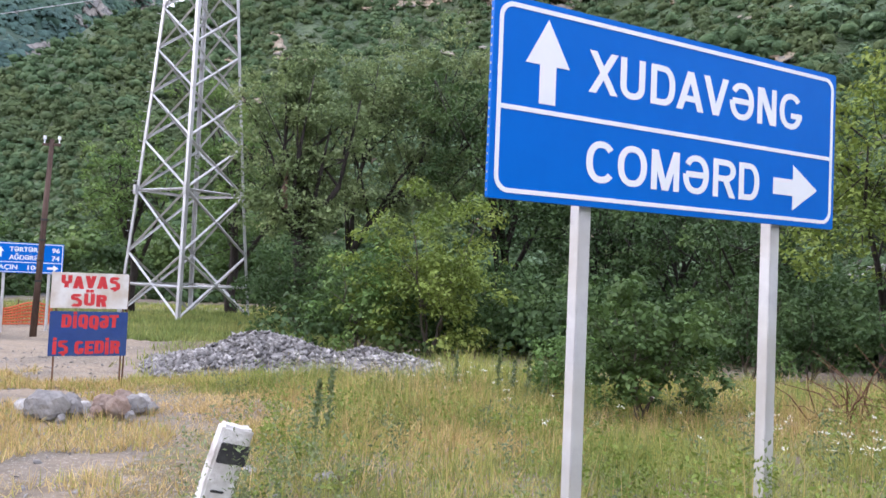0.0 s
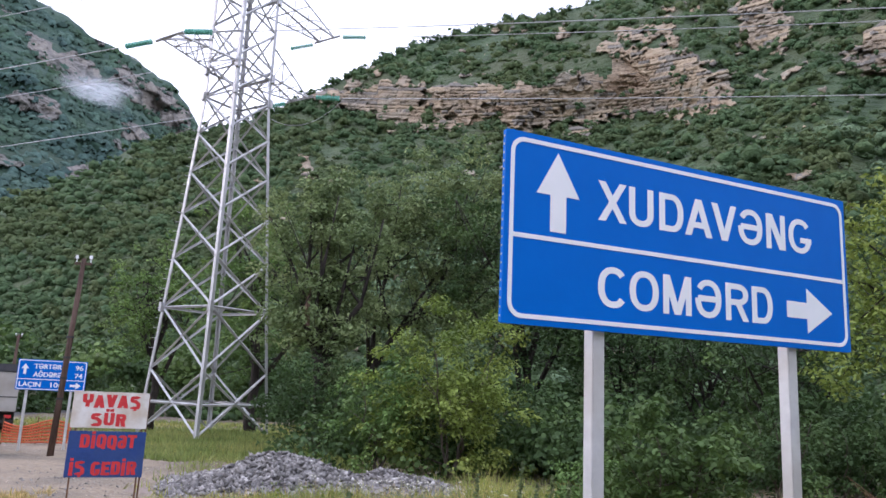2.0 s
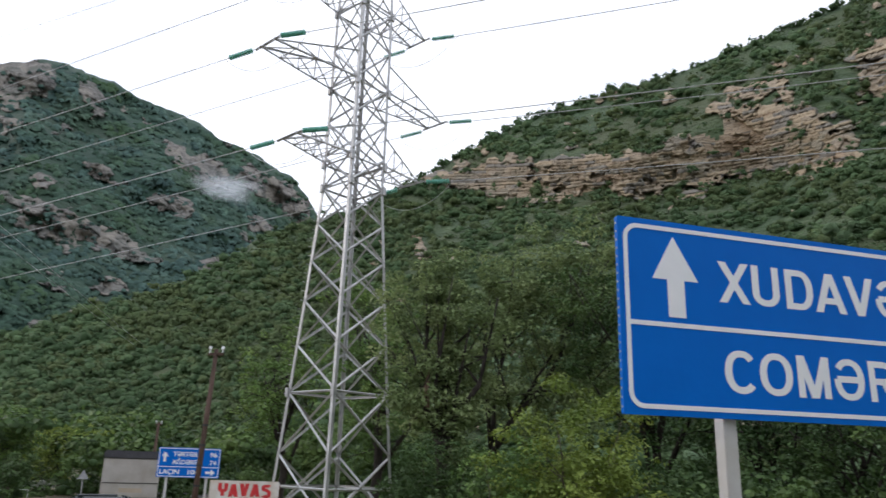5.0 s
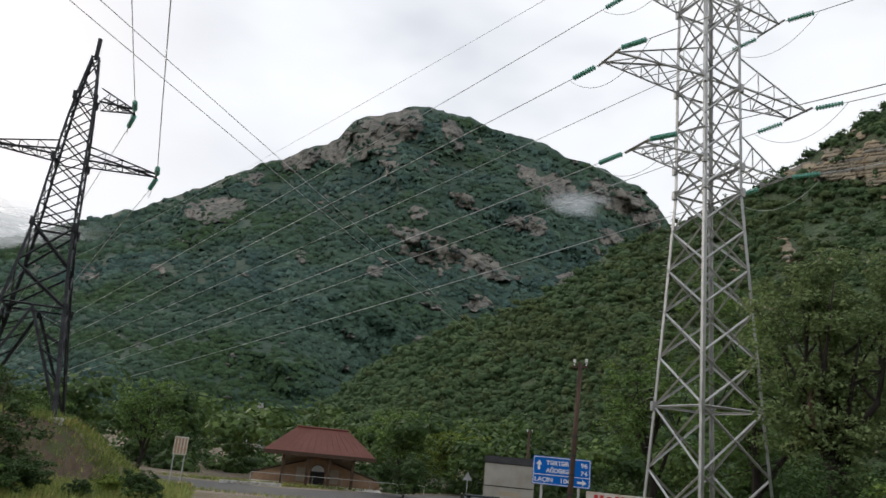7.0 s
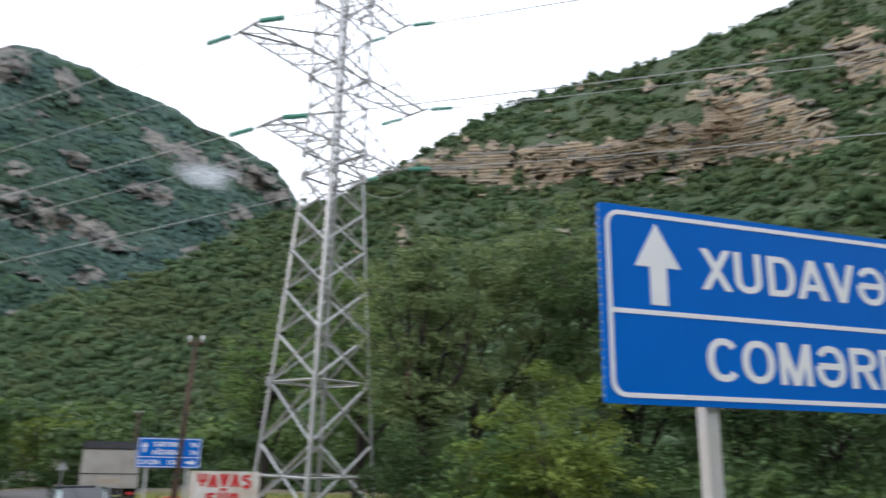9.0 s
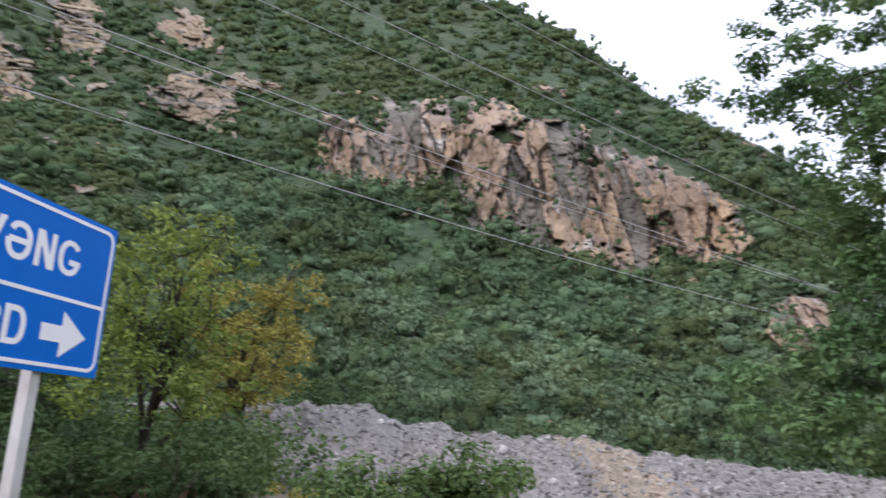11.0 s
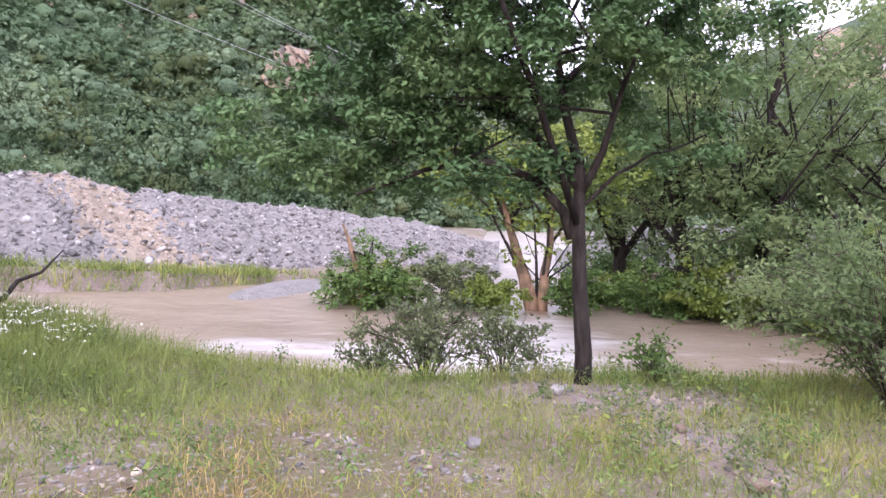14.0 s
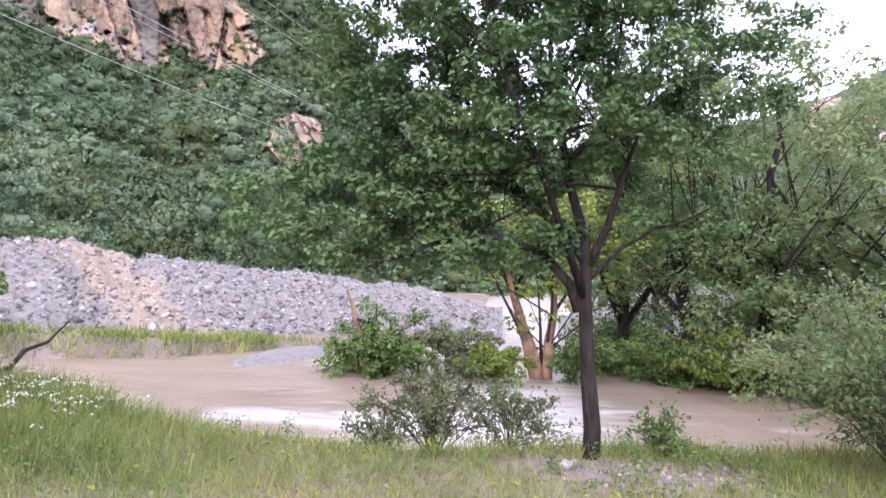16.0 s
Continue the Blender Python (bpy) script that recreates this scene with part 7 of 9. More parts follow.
# boulders weighing the rods down
def boulder(az, d, r, seed, warm, flat=0.85):
    rg = np.random.default_rng(seed)
    bm = bmesh.new()
    bmesh.ops.create_icosphere(bm, subdivisions=3, radius=1.0)
    o = rg.random(3) * 40
    for q in bm.verts:
        n1 = noise.noise(q.co * 1.3 + Vector(o.tolist()))
        n2 = noise.noise(q.co * 3.5 + Vector(o.tolist()))
        q.co *= 1 + 0.28 * n1 + 0.12 * n2
        q.co = Vector((q.co.x * r * (1 + 0.3 * rg.random() * 0), q.co.y * r * 0.8, q.co.z * r * flat))
    me = bpy.data.meshes.new("boulder")
    bm.to_mesh(me)
    bm.free()
    me.materials.append(M_BOULDER_RED if warm else (M_STONE, M_STONE_PALE)[seed % 2])
    ob = new("boulder", me)
    p = at(az, d)
    ob.matrix_world = pose(p[0], p[1], p[2] + r * flat * 0.78, 0, 0, float(rg.random() * 360))
    return tagged(ob, "rounded reddish boulder under the boards" if warm else "rounded grey boulder under the boards", "boulder", "boulders at the boards")


for k, (a, d, r, w) in enumerate(((-27.3, 10.1, 0.27, 0), (-28.6, 10.5, 0.15, 0), (-25.7, 10.2, 0.16, 0), (-25.0, 10.4, 0.13, 0), (-25.9, 10.7, 0.17, 0), (-23.6, 10.3, 0.20, 1), (-22.9, 9.95, 0.20, 1), (-22.6, 10.6, 0.22, 1), (-21.9, 10.3, 0.19, 0), (-21.4, 10.6, 0.17, 0), (-20.9, 10.4, 0.12, 0), (-21.0, 10.8, 0.12, 1), (-22.1, 9.8, 0.09, 0), (-24.3, 10.1, 0.11, 1), (-26.4, 9.9, 0.08, 0), (-24.7, 9.9, 0.07, 1))):
    boulder(a, d, r * 0.84, 70 + k, w, 0.95)

# ---- leaning delineator post ----
p = at(-17.55, 4.75)
dl = thing("delineator_post", "leaning white concrete roadside marker post with a black band", "marker post", m=pose(p[0], p[1], p[2], 3, 15, 31))
bm = bmesh.new()
bmesh.ops.create_cube(bm, size=1)
for q in bm.verts:
    q.co = Vector((q.co.x * 0.19, q.co.y * 0.125, 0.225 + q.co.z * 1.05))
bmesh.ops.bevel(bm, geom=bm.edges[:], offset=0.016, segments=2, affect='EDGES')
bmesh.ops.subdivide_edges(bm, edges=[e for e in bm.edges if e.calc_length() > 0.08], cuts=9, use_grid_fill=True)
for q in bm.verts:
    q.co += Vector((1, 1, 0)) * 0.012 * noise.noise(q.co * 7.0) + q.co * 0.02 * noise.noise(q.co * 16.0)
me = bpy.data.meshes.new("post_body")
bm.to_mesh(me)
bm.free()
me.materials.append(M_CONCRETE)
part("post_body", me, None, dl)
part("black_band", box_geo(-0.075, 0.102, -0.071, 0.069, 0.535, 0.655, 0.006), M_BLACKPAINT_SHADE, dl, "worn black painted band")
part("chip", box_geo(-0.05, 0.03, -0.069, -0.05, 0.365, 0.38, 0.004), M_BLACKPAINT_SHADE, dl, "dark crack across the face")

# ---- wooden utility poles ----
def utility_pole(az, d, top_z, r, lean, label):
    p = at(az, d, -0.2)
    ob = thing("utility_pole", label, "utility pole", "wooden poles", m=pose(p[0], p[1], p[2]))
    h = top_z - p[2]
    part("pole", tube([(0, 0, 0), (lean * 0.5, 0, h * 0.5), (lean, 0, h)], [r, r * 0.85, r * 0.68], 10), M_WOODPOLE, ob, smooth=True)
    part("crosspiece", box_geo(lean - 0.27, lean + 0.27, -0.035, 0.035, h - 0.2, h - 0.12, 0.01), M_WOODPOLE, ob)
    for s in (-0.22, 0.22):
        part("porcelain_insulator", tube([(lean + s, 0, h - 0.12), (lean + s, 0, h - 0.02), (lean + s, 0, h + 0.0), (lean + s, 0, h + 0.10)], [0.018, 0.018, 0.05, 0.04], 8), M_SIGNWHITE, ob, "white porcelain insulator")
    for k in range(4):
        part("iron_band", tube([(lean * (0.3 + k * 0.1), 0, h * (0.3 + k * 0.1)), (lean * (0.3 + k * 0.1), 0, h * (0.3 + k * 0.1) + 0.06)], r * 1.06, 10), M_DARKMETAL, ob)
    return ob


utility_pole(-28.35, 25.5, 4.9, 0.10, 0.22, "dark tarred wooden pole with small insulators")
utility_pole(-31.2, 62, 3.8, 0.14, 0.1, "far wooden pole among the trees")

# ---- stone heaps ----
def stone_scatter(n, x, y, z, size, rg, mats, name, label, category, warm=None):
    iv, fi = (ico() if n < 3000 else (OCT_V, OCT_F))
    nv = len(iv)
    s = size * (0.45 + 1.1 * rg.random(n) ** 2.2)
    V = iv[None] * (0.55 + 0.8 * rg.random((n, nv, 1)))
    V = V * np.stack([1.15 + 0.3 * rg.random(n), 0.8 + 0.3 * rg.random(n), 0.7 + 0.4 * rg.random(n)], -1)[:, None, :]
    a = rg.random(n) * 6.283
    t = rg.normal(size=n) * 0.9
    c, sn = np.cos(a)[:, None], np.sin(a)[:, None]
    X_, Y_ = V[:, :, 0] * c - V[:, :, 1] * sn, V[:, :, 0] * sn + V[:, :, 1] * c
    Z_ = V[:, :, 2] * np.cos(t)[:, None] + V[:, :, 0] * np.sin(t)[:, None] * 0.8
    P_ = np.stack([X_, Y_, Z_], -1) * s[:, None, None] + np.stack([x, y, z], -1)[:, None, :]
    F = (fi[None] + (np.arange(n) * nv)[:, None, None]).reshape(-1, 3)
    mi = None if warm is None else np.repeat(warm.astype(int), len(fi))
    ob = part(name, mesh_from(name, P_.reshape(-1, 3), F, mats, mat_index=mi), None)
    return tagged(ob, label, category, kind="stuff")


def small_heap_z(x, y):
    az = np.degrees(np.arctan2(x, y))
    d = np.hypot(x, y)
    top = np.interp(az, [-22, -19.5, -16, -14, -11, -9, -7.5, -6, -3, -1, 1], [0, 0.18, 0.50, 0.64, 0.58, 0.44, 0.38, 0.52, 0.42, 0.26, 0.1])
    return top * np.clip(1 - np.abs(d - np.interp(az, [-12, -3], [17.0, 15.2])) / 2.6, 0, 1) ** 0.8 * (1 + 0.9 * fbm(x * 0.9, y * 0.9, 131))


n = 10000
ha_, hd_ = -22 + 24.5 * rng.random(n), 16.2 + 3.6 * (rng.random(n) * 2 - 1)
hx_, hy_ = hd_ * np.sin(np.radians(ha_)), hd_ * np.cos(np.radians(ha_))
hz_ = small_heap_z(hx_, hy_)
okh = hz_ > 0.03
stone_scatter(int(okh.sum()), hx_[okh], hy_[okh], ground_z(hx_[okh], hy_[okh]) + hz_[okh], 0.060, rng, [M_STONE, M_STONE_PALE], "stone_heap", "heap of broken grey and tan stones at the meadow edge", "stone heap", warm=rng.random(int(okh.sum())) < 0.10)
haz2 = np.arange(-23, 3, 0.25)
hdd = np.linspace(12.4, 19.8, 34)
A2, D2 = np.meshgrid(np.radians(haz2), hdd)
X2, Y2 = D2 * np.sin(A2), D2 * np.cos(A2)
hb = part("heap_base", mesh_from("heap_base", np.stack([X2, Y2, ground_z(X2, Y2) + small_heap_z(X2, Y2) - 0.03], -1).reshape(-1, 3), grid_faces(34, len(haz2)), M_STONE, smooth=True), None)
tagged(hb, "earth and rubble body of the stone heap", "stone heap", kind="structure")

# long quarry spoil bank across the river
def bank_top(az):
    return np.interp(az, [26, 29, 31.4, 36, 38.8, 44, 46, 48.5, 51, 53.6, 57.4, 61, 63.2, 66, 67.6, 71, 75.3, 79.2, 86, 92], [0.9, 2.4, 2.75, 2.9, 2.85, 2.95, 2.9, 2.3, 2.4, 1.95, 2.0, 2.15, 1.85, 1.45, 1.6, 1.35, 1.25, 1.0, 0.6, -0.4])


saz = np.arange(24, 93, 0.25)
sd = np.linspace(0, 1, 46)
SA, SD = np.meshgrid(saz, sd)
sfoot = np.interp(saz, [24, 40, 60, 80, 93], [27, 24.2, 22.3, 27.2, 31])
prof = np.interp(sd, [0, 0.08, 0.42, 0.5, 0.62, 1.0], [-0.05, 0.10, 0.93, 1.0, 0.98, -0.02])
SR = sfoot[None, :] + 20 * SD
bump_ = fbm(SA * 0.55, SD * 3, 141, 4)
ST = bank_top(saz)[None, :] + 1.0
SZ = -1.0 + (ST + bump_ * 0.4) * prof[:, None] + fbm(SA * 2.5, SD * 16, 143, 3) * 0.35 + 0.5 * fbm(SA * 1.5 + 5 * SD, SD * 2.5, 145, 3) * prof[:, None]
SX, SY = SR * np.sin(np.radians(SA)), SR * np.cos(np.radians(SA))
sf = grid_faces(len(sd), len(saz))
M_SPOIL = material("grey_quarry_spoil", [(0.106, 0.101, 0.090), (0.218, 0.205, 0.185), (0.370, 0.349, 0.319)], scale=3.5, bump=1.0, bump_scale=9, stain=(0.25, 0.235, 0.215), stain_scale=0.15, detail=9)
M_SPOIL_TAN = material("tan_quarry_spoil", [(0.22, 0.18, 0.13), (0.32, 0.262, 0.19), (0.40, 0.335, 0.255)], scale=1.3, bump=1.0, bump_scale=6, detail=9)
smid = SA.ravel()[sf].mean(1)
sdm = SD.ravel()[sf].mean(1)
tan_ = ((np.abs(smid - (68.4 - sdm * 12)) + fbm(smid * 1.1, sdm * 14, 151) * 4.0 + rng.normal(size=len(smid)) * 0.8) < 2.7) & (sdm < 0.48)
bank = part("spoil_bank", mesh_from("spoil_bank", np.stack([SX, SY, SZ], -1).reshape(-1, 3), sf, [M_SPOIL, M_SPOIL_TAN], mat_index=tan_.astype(int)), None)
tagged(bank, "long bank of grey crushed quarry stone with a tan streak", "gravel bank", kind="structure")
n = 8000
ja, jd = rng.random(n) * (len(saz) - 2), rng.random(n) ** 1.1 * 0.52 * (len(sd) - 2)
ji, jk = jd.astype(int), ja.astype(int)
fr = (rng.random(n), rng.random(n))
def lerp_grid(A):
    return A[ji, jk] * (1 - fr[0]) * (1 - fr[1]) + A[ji + 1, jk] * fr[0] * (1 - fr[1]) + A[ji, jk + 1] * (1 - fr[0]) * fr[1] + A[ji + 1, jk + 1] * fr[0] * fr[1]
bx_, by_, bz_ = lerp_grid(SX), lerp_grid(SY), lerp_grid(SZ)
ba_, bd_ = lerp_grid(SA), lerp_grid(SD)
warm_ = (np.abs(ba_ - (68.4 - bd_ * 12)) + fbm(ba_ * 1.1, bd_ * 14, 151) * 4.0 < 2.7) & (rng.random(n) < 0.85)
stone_scatter(n, bx_, by_, bz_, 0.082, rng, [M_STONE, M_STONE_WARM, M_STONE_PALE], "bank_stones", "loose broken stones lying on the spoil bank", "stones", warm=np.where(warm_, 1, np.where(rng.random(n) < 0.22, 2, 0)))

n = 1500
ja, jd = rng.random(n) * (len(saz) - 2), rng.random(n) ** 2.2 * 0.46 * (len(sd) - 2)
ji, jk = jd.astype(int), ja.astype(int)
fr = (rng.random(n), rng.random(n))
bx_, by_, bz_ = lerp_grid(SX), lerp_grid(SY), lerp_grid(SZ)
stone_scatter(n, bx_, by_, bz_ + 0.01, 0.115, rng, [M_STONE, M_STONE_PALE], "bank_blocks", "coarse pale blocks along the foot of the spoil bank", "stones", warm=rng.random(n) < 0.22)

# low gravel bar up the river
gaz = np.arange(97, 124, 0.5)
gd = np.linspace(33, 52, 22)
A3, D3 = np.meshgrid(np.radians(gaz), gd)
X3, Y3 = D3 * np.sin(A3), D3 * np.cos(A3)
Z3 = -1.0 + 1.9 * np.exp(-((D3 - 43) / 5.0) ** 2) * smooth(96, 101, np.degrees(A3)) * (1 - smooth(119, 124, np.degrees(A3))) * (1 + fbm(X3 * 0.3, Y3 * 0.3, 171)) - 0.15
bar = part("gravel_bar", mesh_from("gravel_bar", np.stack([X3, Y3, Z3], -1).reshape(-1, 3), grid_faces(22, len(gaz)), M_SPOIL), None)
tagged(bar, "low grey gravel bar further up the river", "gravel bank", kind="structure")

# flat gravel spit at the far water edge
ga, gr = np.meshgrid(np.linspace(0, 2 * math.pi, 41), np.linspace(0.02, 1, 9))
X4 = 22.6 + (3.6 * np.cos(ga) + 0.3 * fbm(ga * 2, gr, 173)) * gr
Y4 = 5.3 + (1.25 * np.sin(ga) - 0.55 * np.cos(ga)) * gr
spit = part("gravel_spit", mesh_from("gravel_spit", np.stack([X4, Y4, -1.27 + 0.24 * (1 - gr ** 2) + 0.03 * fbm(X4, Y4, 175)], -1).reshape(-1, 3), grid_faces(9, 41), M_SPOIL, smooth=True), None)
tagged(spit, "flat grey gravel spit at the water edge", "gravel bank", kind="structure")


# ---- pavilion beside the road ----
SH = polar(-46.3, 60.0)
SHZ = float(ground_z(SH.x, SH.y))
sh = thing("roadside_pavilion", "open roadside pavilion with a red hipped roof and brick wings", "pavilion", m=pose(SH.x, SH.y, SHZ, 0, 0, 46.3))
e_, r_ = 4.15, 2.0
zt, ze = 4.25, 2.42
roof_v = [(-e_, -1.6, ze), (e_, -1.6, ze), (e_, 3.4, ze), (-e_, 3.4, ze), (-r_, 0.9, zt), (r_, 0.9, zt)]
roof_f = [(0, 1, 5, 4), (1, 2, 5), (2, 3, 4, 5), (3, 0, 4)]
under = [(x, y, z - 0.14) for x, y, z in roof_v]
part("roof", (roof_v + under, roof_f + [tuple(i + 6 for i in reversed(q)) for q in roof_f] + [(0, 6, 7, 1), (1, 7, 8, 2), (2, 8, 9, 3), (3, 9, 6, 0)]), M_ROOFRED, sh, "red sheet metal hipped roof")
part("ridge_cap", tube([(-r_, 0.9, zt + 0.03), (r_, 0.9, zt + 0.03)], 0.09, 8), M_ROOFRED, sh)
part("fascia", box_geo(-e_, e_, -1.64, -1.58, ze - 0.26, ze + 0.02), M_DARKWOOD, sh, "dark timber fascia board")
for i in range(15):
    t = (i + 0.5) / 15
    x0 = -e_ + 2 * e_ * t
    x1 = -r_ + 2 * r_ * t
    part("roof_seam", tube([(x0, -1.6, ze + 0.025), (x1, 0.9, zt + 0.025)], 0.012, 5), M_ROOFRED, sh)
for x in (-2.6, -0.8, 0.8, 2.55):
    part("pillar", box_geo(x - 0.11, x + 0.11, -1.3, -1.08, -0.3, ze - 0.1, 0.015), M_DARKWOOD, sh, "dark brown timber pillar")
part("back_wall", plate([(-2.6, -0.2), (2.6, -0.2), (2.6, 2.3), (-2.6, 2.3)], 2.3, 2.05), M_PLASTER, sh, "cream plastered back wall")
part("gable_wall", plate([(-4.9, -0.2), (4.9, -0.2), (4.9, 0.55), (0.9, 1.75), (0, 2.05), (-0.9, 1.75), (-4.9, 0.55)], 1.9, 1.6), M_BRICK, sh, "brick gable wall with sloping wings")
for s in (-1, 1):
    part("coping", moved(box_geo(-0.0, 4.3, 1.5, 2.0, -0.05, 0.06, 0.01), Matrix.Translation((s * 0.7, 0, 1.88)) @ Matrix.Rotation(0 if s > 0 else math.pi, 4, 'Z') @ Matrix.Translation((0, 0 if s > 0 else -3.5, 0)) @ Matrix.Rotation(radians(16.5), 4, 'Y')), M_DARKWOOD, sh)
    part("side_panel", plate([(s * 1.25 - 0.4, 0.2), (s * 1.25 + 0.4, 0.2), (s * 1.25 + 0.4, 1.25), (s * 1.25 - 0.4, 1.25)], 1.6, 1.57), M_PLASTER, sh, "cream recessed panel")
arch = [(-0.55, 0.0), (0.55, 0.0), (0.55, 1.0)] + [(0.55 * math.cos(radians(a)), 1.0 + 0.55 * math.sin(radians(a))) for a in range(15, 180, 15)] + [(-0.55, 1.0)]
# no recess: the shade inside the arch is painted as a flat black plate
part("doorway_shade", plate(arch, 1.6, 1.565), M_BLACKPAINT_SHADE, sh, "flat black plate painted as the shade of an arched niche")
part("fanlight", plate([(0.5, 1.02)] + [(0.5 * math.cos(radians(a)), 1.02 + 0.48 * math.sin(radians(a))) for a in range(15, 180, 15)] + [(-0.5, 1.02)], 1.56, 1.55), M_SIGNWHITE, sh, "white half-round panel over the niche")
part("plinth", box_geo(-4.9, 4.9, -1.7, 2.6, -0.6, 0.06, 0.02), M_CONCRETE, sh, "concrete plinth")

# white pipe rail along the road
RA, RB = polar(-51.0, 56.5), polar(-38.5, 61.0)
rail = thing("guard_rail", "low white pipe rail along the roadside", "railing")
zr = [float(ground_z(q.x, q.y)) for q in (RA, RB)]
part("pipe", tube([(RA.x, RA.y, zr[0] + 0.78), (RB.x, RB.y, zr[1] + 0.72)], 0.022, 8), M_WHITEPAINT, rail)
for k in range(7):
    q = RA.lerp(RB, k / 6)
    z0 = float(ground_z(q.x, q.y))
    part("rail_post", tube([(q.x, q.y, z0 - 0.2), (q.x, q.y, z0 + 0.78)], 0.02, 7), M_WHITEPAINT, rail)
KA, KB = polar(-52.8, 53.0), polar(-49.0, 54.5)
kerb = part("kerb", join_geo(*[moved(box_geo(-0.49, 0.49, -0.12, 0.12, -0.3, 0.22, 0.02), Matrix.Translation(KA.lerp(KB, (k + 0.5) / 7) + Vector((0, 0, float(ground_z(*KA.lerp(KB, (k + 0.5) / 7).xy))))) @ Matrix.Rotation(math.atan2(KB.y - KA.y, KB.x - KA.x), 4, 'Z')) for k in range(7)]), M_CONCRETE)
tagged(kerb, "pale concrete kerb stones along the road", "kerb", kind="structure")

# truck seen from behind
TR = polar(-32.5, 39.0)
TRZ = float(ground_z(TR.x, TR.y))
tk = thing("truck", "grey box truck with a dark tarpaulin top parked beyond the lot", "truck", m=pose(TR.x, TR.y, TRZ, 0, 0, 32.5))
H0, H1 = 1.0, 3.08
part("cargo_body", box_geo(-1.24, 1.24, 0, 6.5, H0, H1 - 0.35, 0.03), M_TRUCKBOX, tk)
part("tarpaulin", box_geo(-1.27, 1.27, -0.03, 6.53, H1 - 0.38, H1, 0.06), M_TARP, tk, "dark tarpaulin cover")
part("tail_gate_seam", box_geo(-1.2, 1.2, -0.015, 0.0, H0 + 0.62, H0 + 0.66), M_DARKMETAL, tk)
part("marking", box_geo(-0.45, 0.55, -0.012, 0.0, H0 + 0.22, H0 + 0.42), M_PLASTER, tk, "faint painted marking bar")
part("chassis", box_geo(-0.5, 0.5, 0.1, 8.0, 0.7, 0.98), M_DARKMETAL, tk)
part("bumper", box_geo(-1.15, 1.15, 0.0, 0.12, 0.5, 0.64, 0.02), M_DARKMETAL, tk)
part("cab", box_geo(-1.2, 1.2, 6.8, 8.5, 0.7, 2.9, 0.12), M_TRUCKBOX, tk)
for s in (-1, 1):
    part("tail_lamp", box_geo(s * 0.95 - 0.14, s * 0.95 + 0.14, -0.03, 0.0, 0.72, 0.86, 0.01), M_PAINTRED, tk, "red tail lamp")
    for yy in (1.2, 2.5, 7.4):
        w = part("wheel", moved(tube([(-0.26, 0, 0), (-0.22, 0, 0), (0.22, 0, 0), (0.26, 0, 0)], [0.42, 0.5, 0.5, 0.42], 20), Matrix.Translation((s * 0.92, yy, 0.5))), M_RUBBER, tk, "black tyre")
        part("rim", moved(tube([(-0.27, 0, 0), (0.27, 0, 0)], 0.27, 16), Matrix.Translation((s * 0.92, yy, 0.5))), M_ALU, w, "grey wheel rim")
    part("mudflap", box_geo(s * 0.92 - 0.3, s * 0.92 + 0.3, 0.5, 0.53, 0.3, 0.95), M_RUBBER, tk)


def car(az, d, turn, label, paint):
    p = polar(az, d)
    ob = thing("parked_car", label, "car", "parked cars", m=pose(p.x, p.y, float(ground_z(p.x, p.y)), 0, 0, turn))
    prof = [(-2.1, 0.35), (2.1, 0.35), (2.12, 0.75), (1.2, 0.93), (0.55, 1.42), (-1.1, 1.45), (-1.85, 1.0), (-2.1, 0.9)]
    bm = bmesh.new()
    rows = []
    for s, k in ((-0.84, 0.97), (-0.80, 1.0), (0.80, 1.0), (0.84, 0.97)):
        rows.append([bm.verts.new((x * k, s * (1.0 if z < 1.0 else 0.82), 0.35 + (z - 0.35) * k * (0.84 if z > 1 else 1.0))) for x, z in prof])
    n = len(prof)
    for a, b in zip(rows[:-1], rows[1:]):
        for i in range(n):
            bm.faces.new((a[i], a[(i + 1) % n], b[(i + 1) % n], b[i]))
    bm.faces.new(rows[0][::-1])
    bm.faces.new(rows[-1])
    bmesh.ops.recalc_face_normals(bm, faces=bm.faces[:])
    me = bpy.data.meshes.new("body")
    bm.to_mesh(me)
    bm.free()
    me.materials.append(paint)
    part("body", me, None, ob)
    for s in (-1, 1):
        part("side_window", plate([(1.0, 0.97), (0.5, 1.36), (-1.05, 1.38), (-1.6, 1.0)], s * 0.72, s * 0.79), M_CARGLASS, ob, "dark side window")
        for x in (-1.3, 1.3):
            w = part("wheel", tube([(x, s * 0.62, 0.32), (x, s * 0.84, 0.32)], 0.32, 18), M_RUBBER, ob, "black tyre")
            part("rim", tube([(x, s * 0.7, 0.32), (x, s * 0.855, 0.32)], 0.2, 12), M_ALU, w)
    part("windscreen", moved(box_geo(-0.02, 0.02, -0.62, 0.62, -0.3, 0.3), Matrix.Translation((0.93, 0, 1.17)) @ Matrix.Rotation(radians(-53), 4, 'Y')), M_CARGLASS, ob, "dark windscreen")
    part("rear_window", moved(box_geo(-0.02, 0.02, -0.58, 0.58, -0.26, 0.26), Matrix.Translation((-1.5, 0, 1.24)) @ Matrix.Rotation(radians(58), 4, 'Y')), M_CARGLASS, ob, "dark rear window")
    return ob


car(-34.3, 27.5, 130, "pale teal car parked in front of the truck", M_CARTEAL)
car(-38.6, 78, 60, "far white car beside the road", M_CARWHITE)

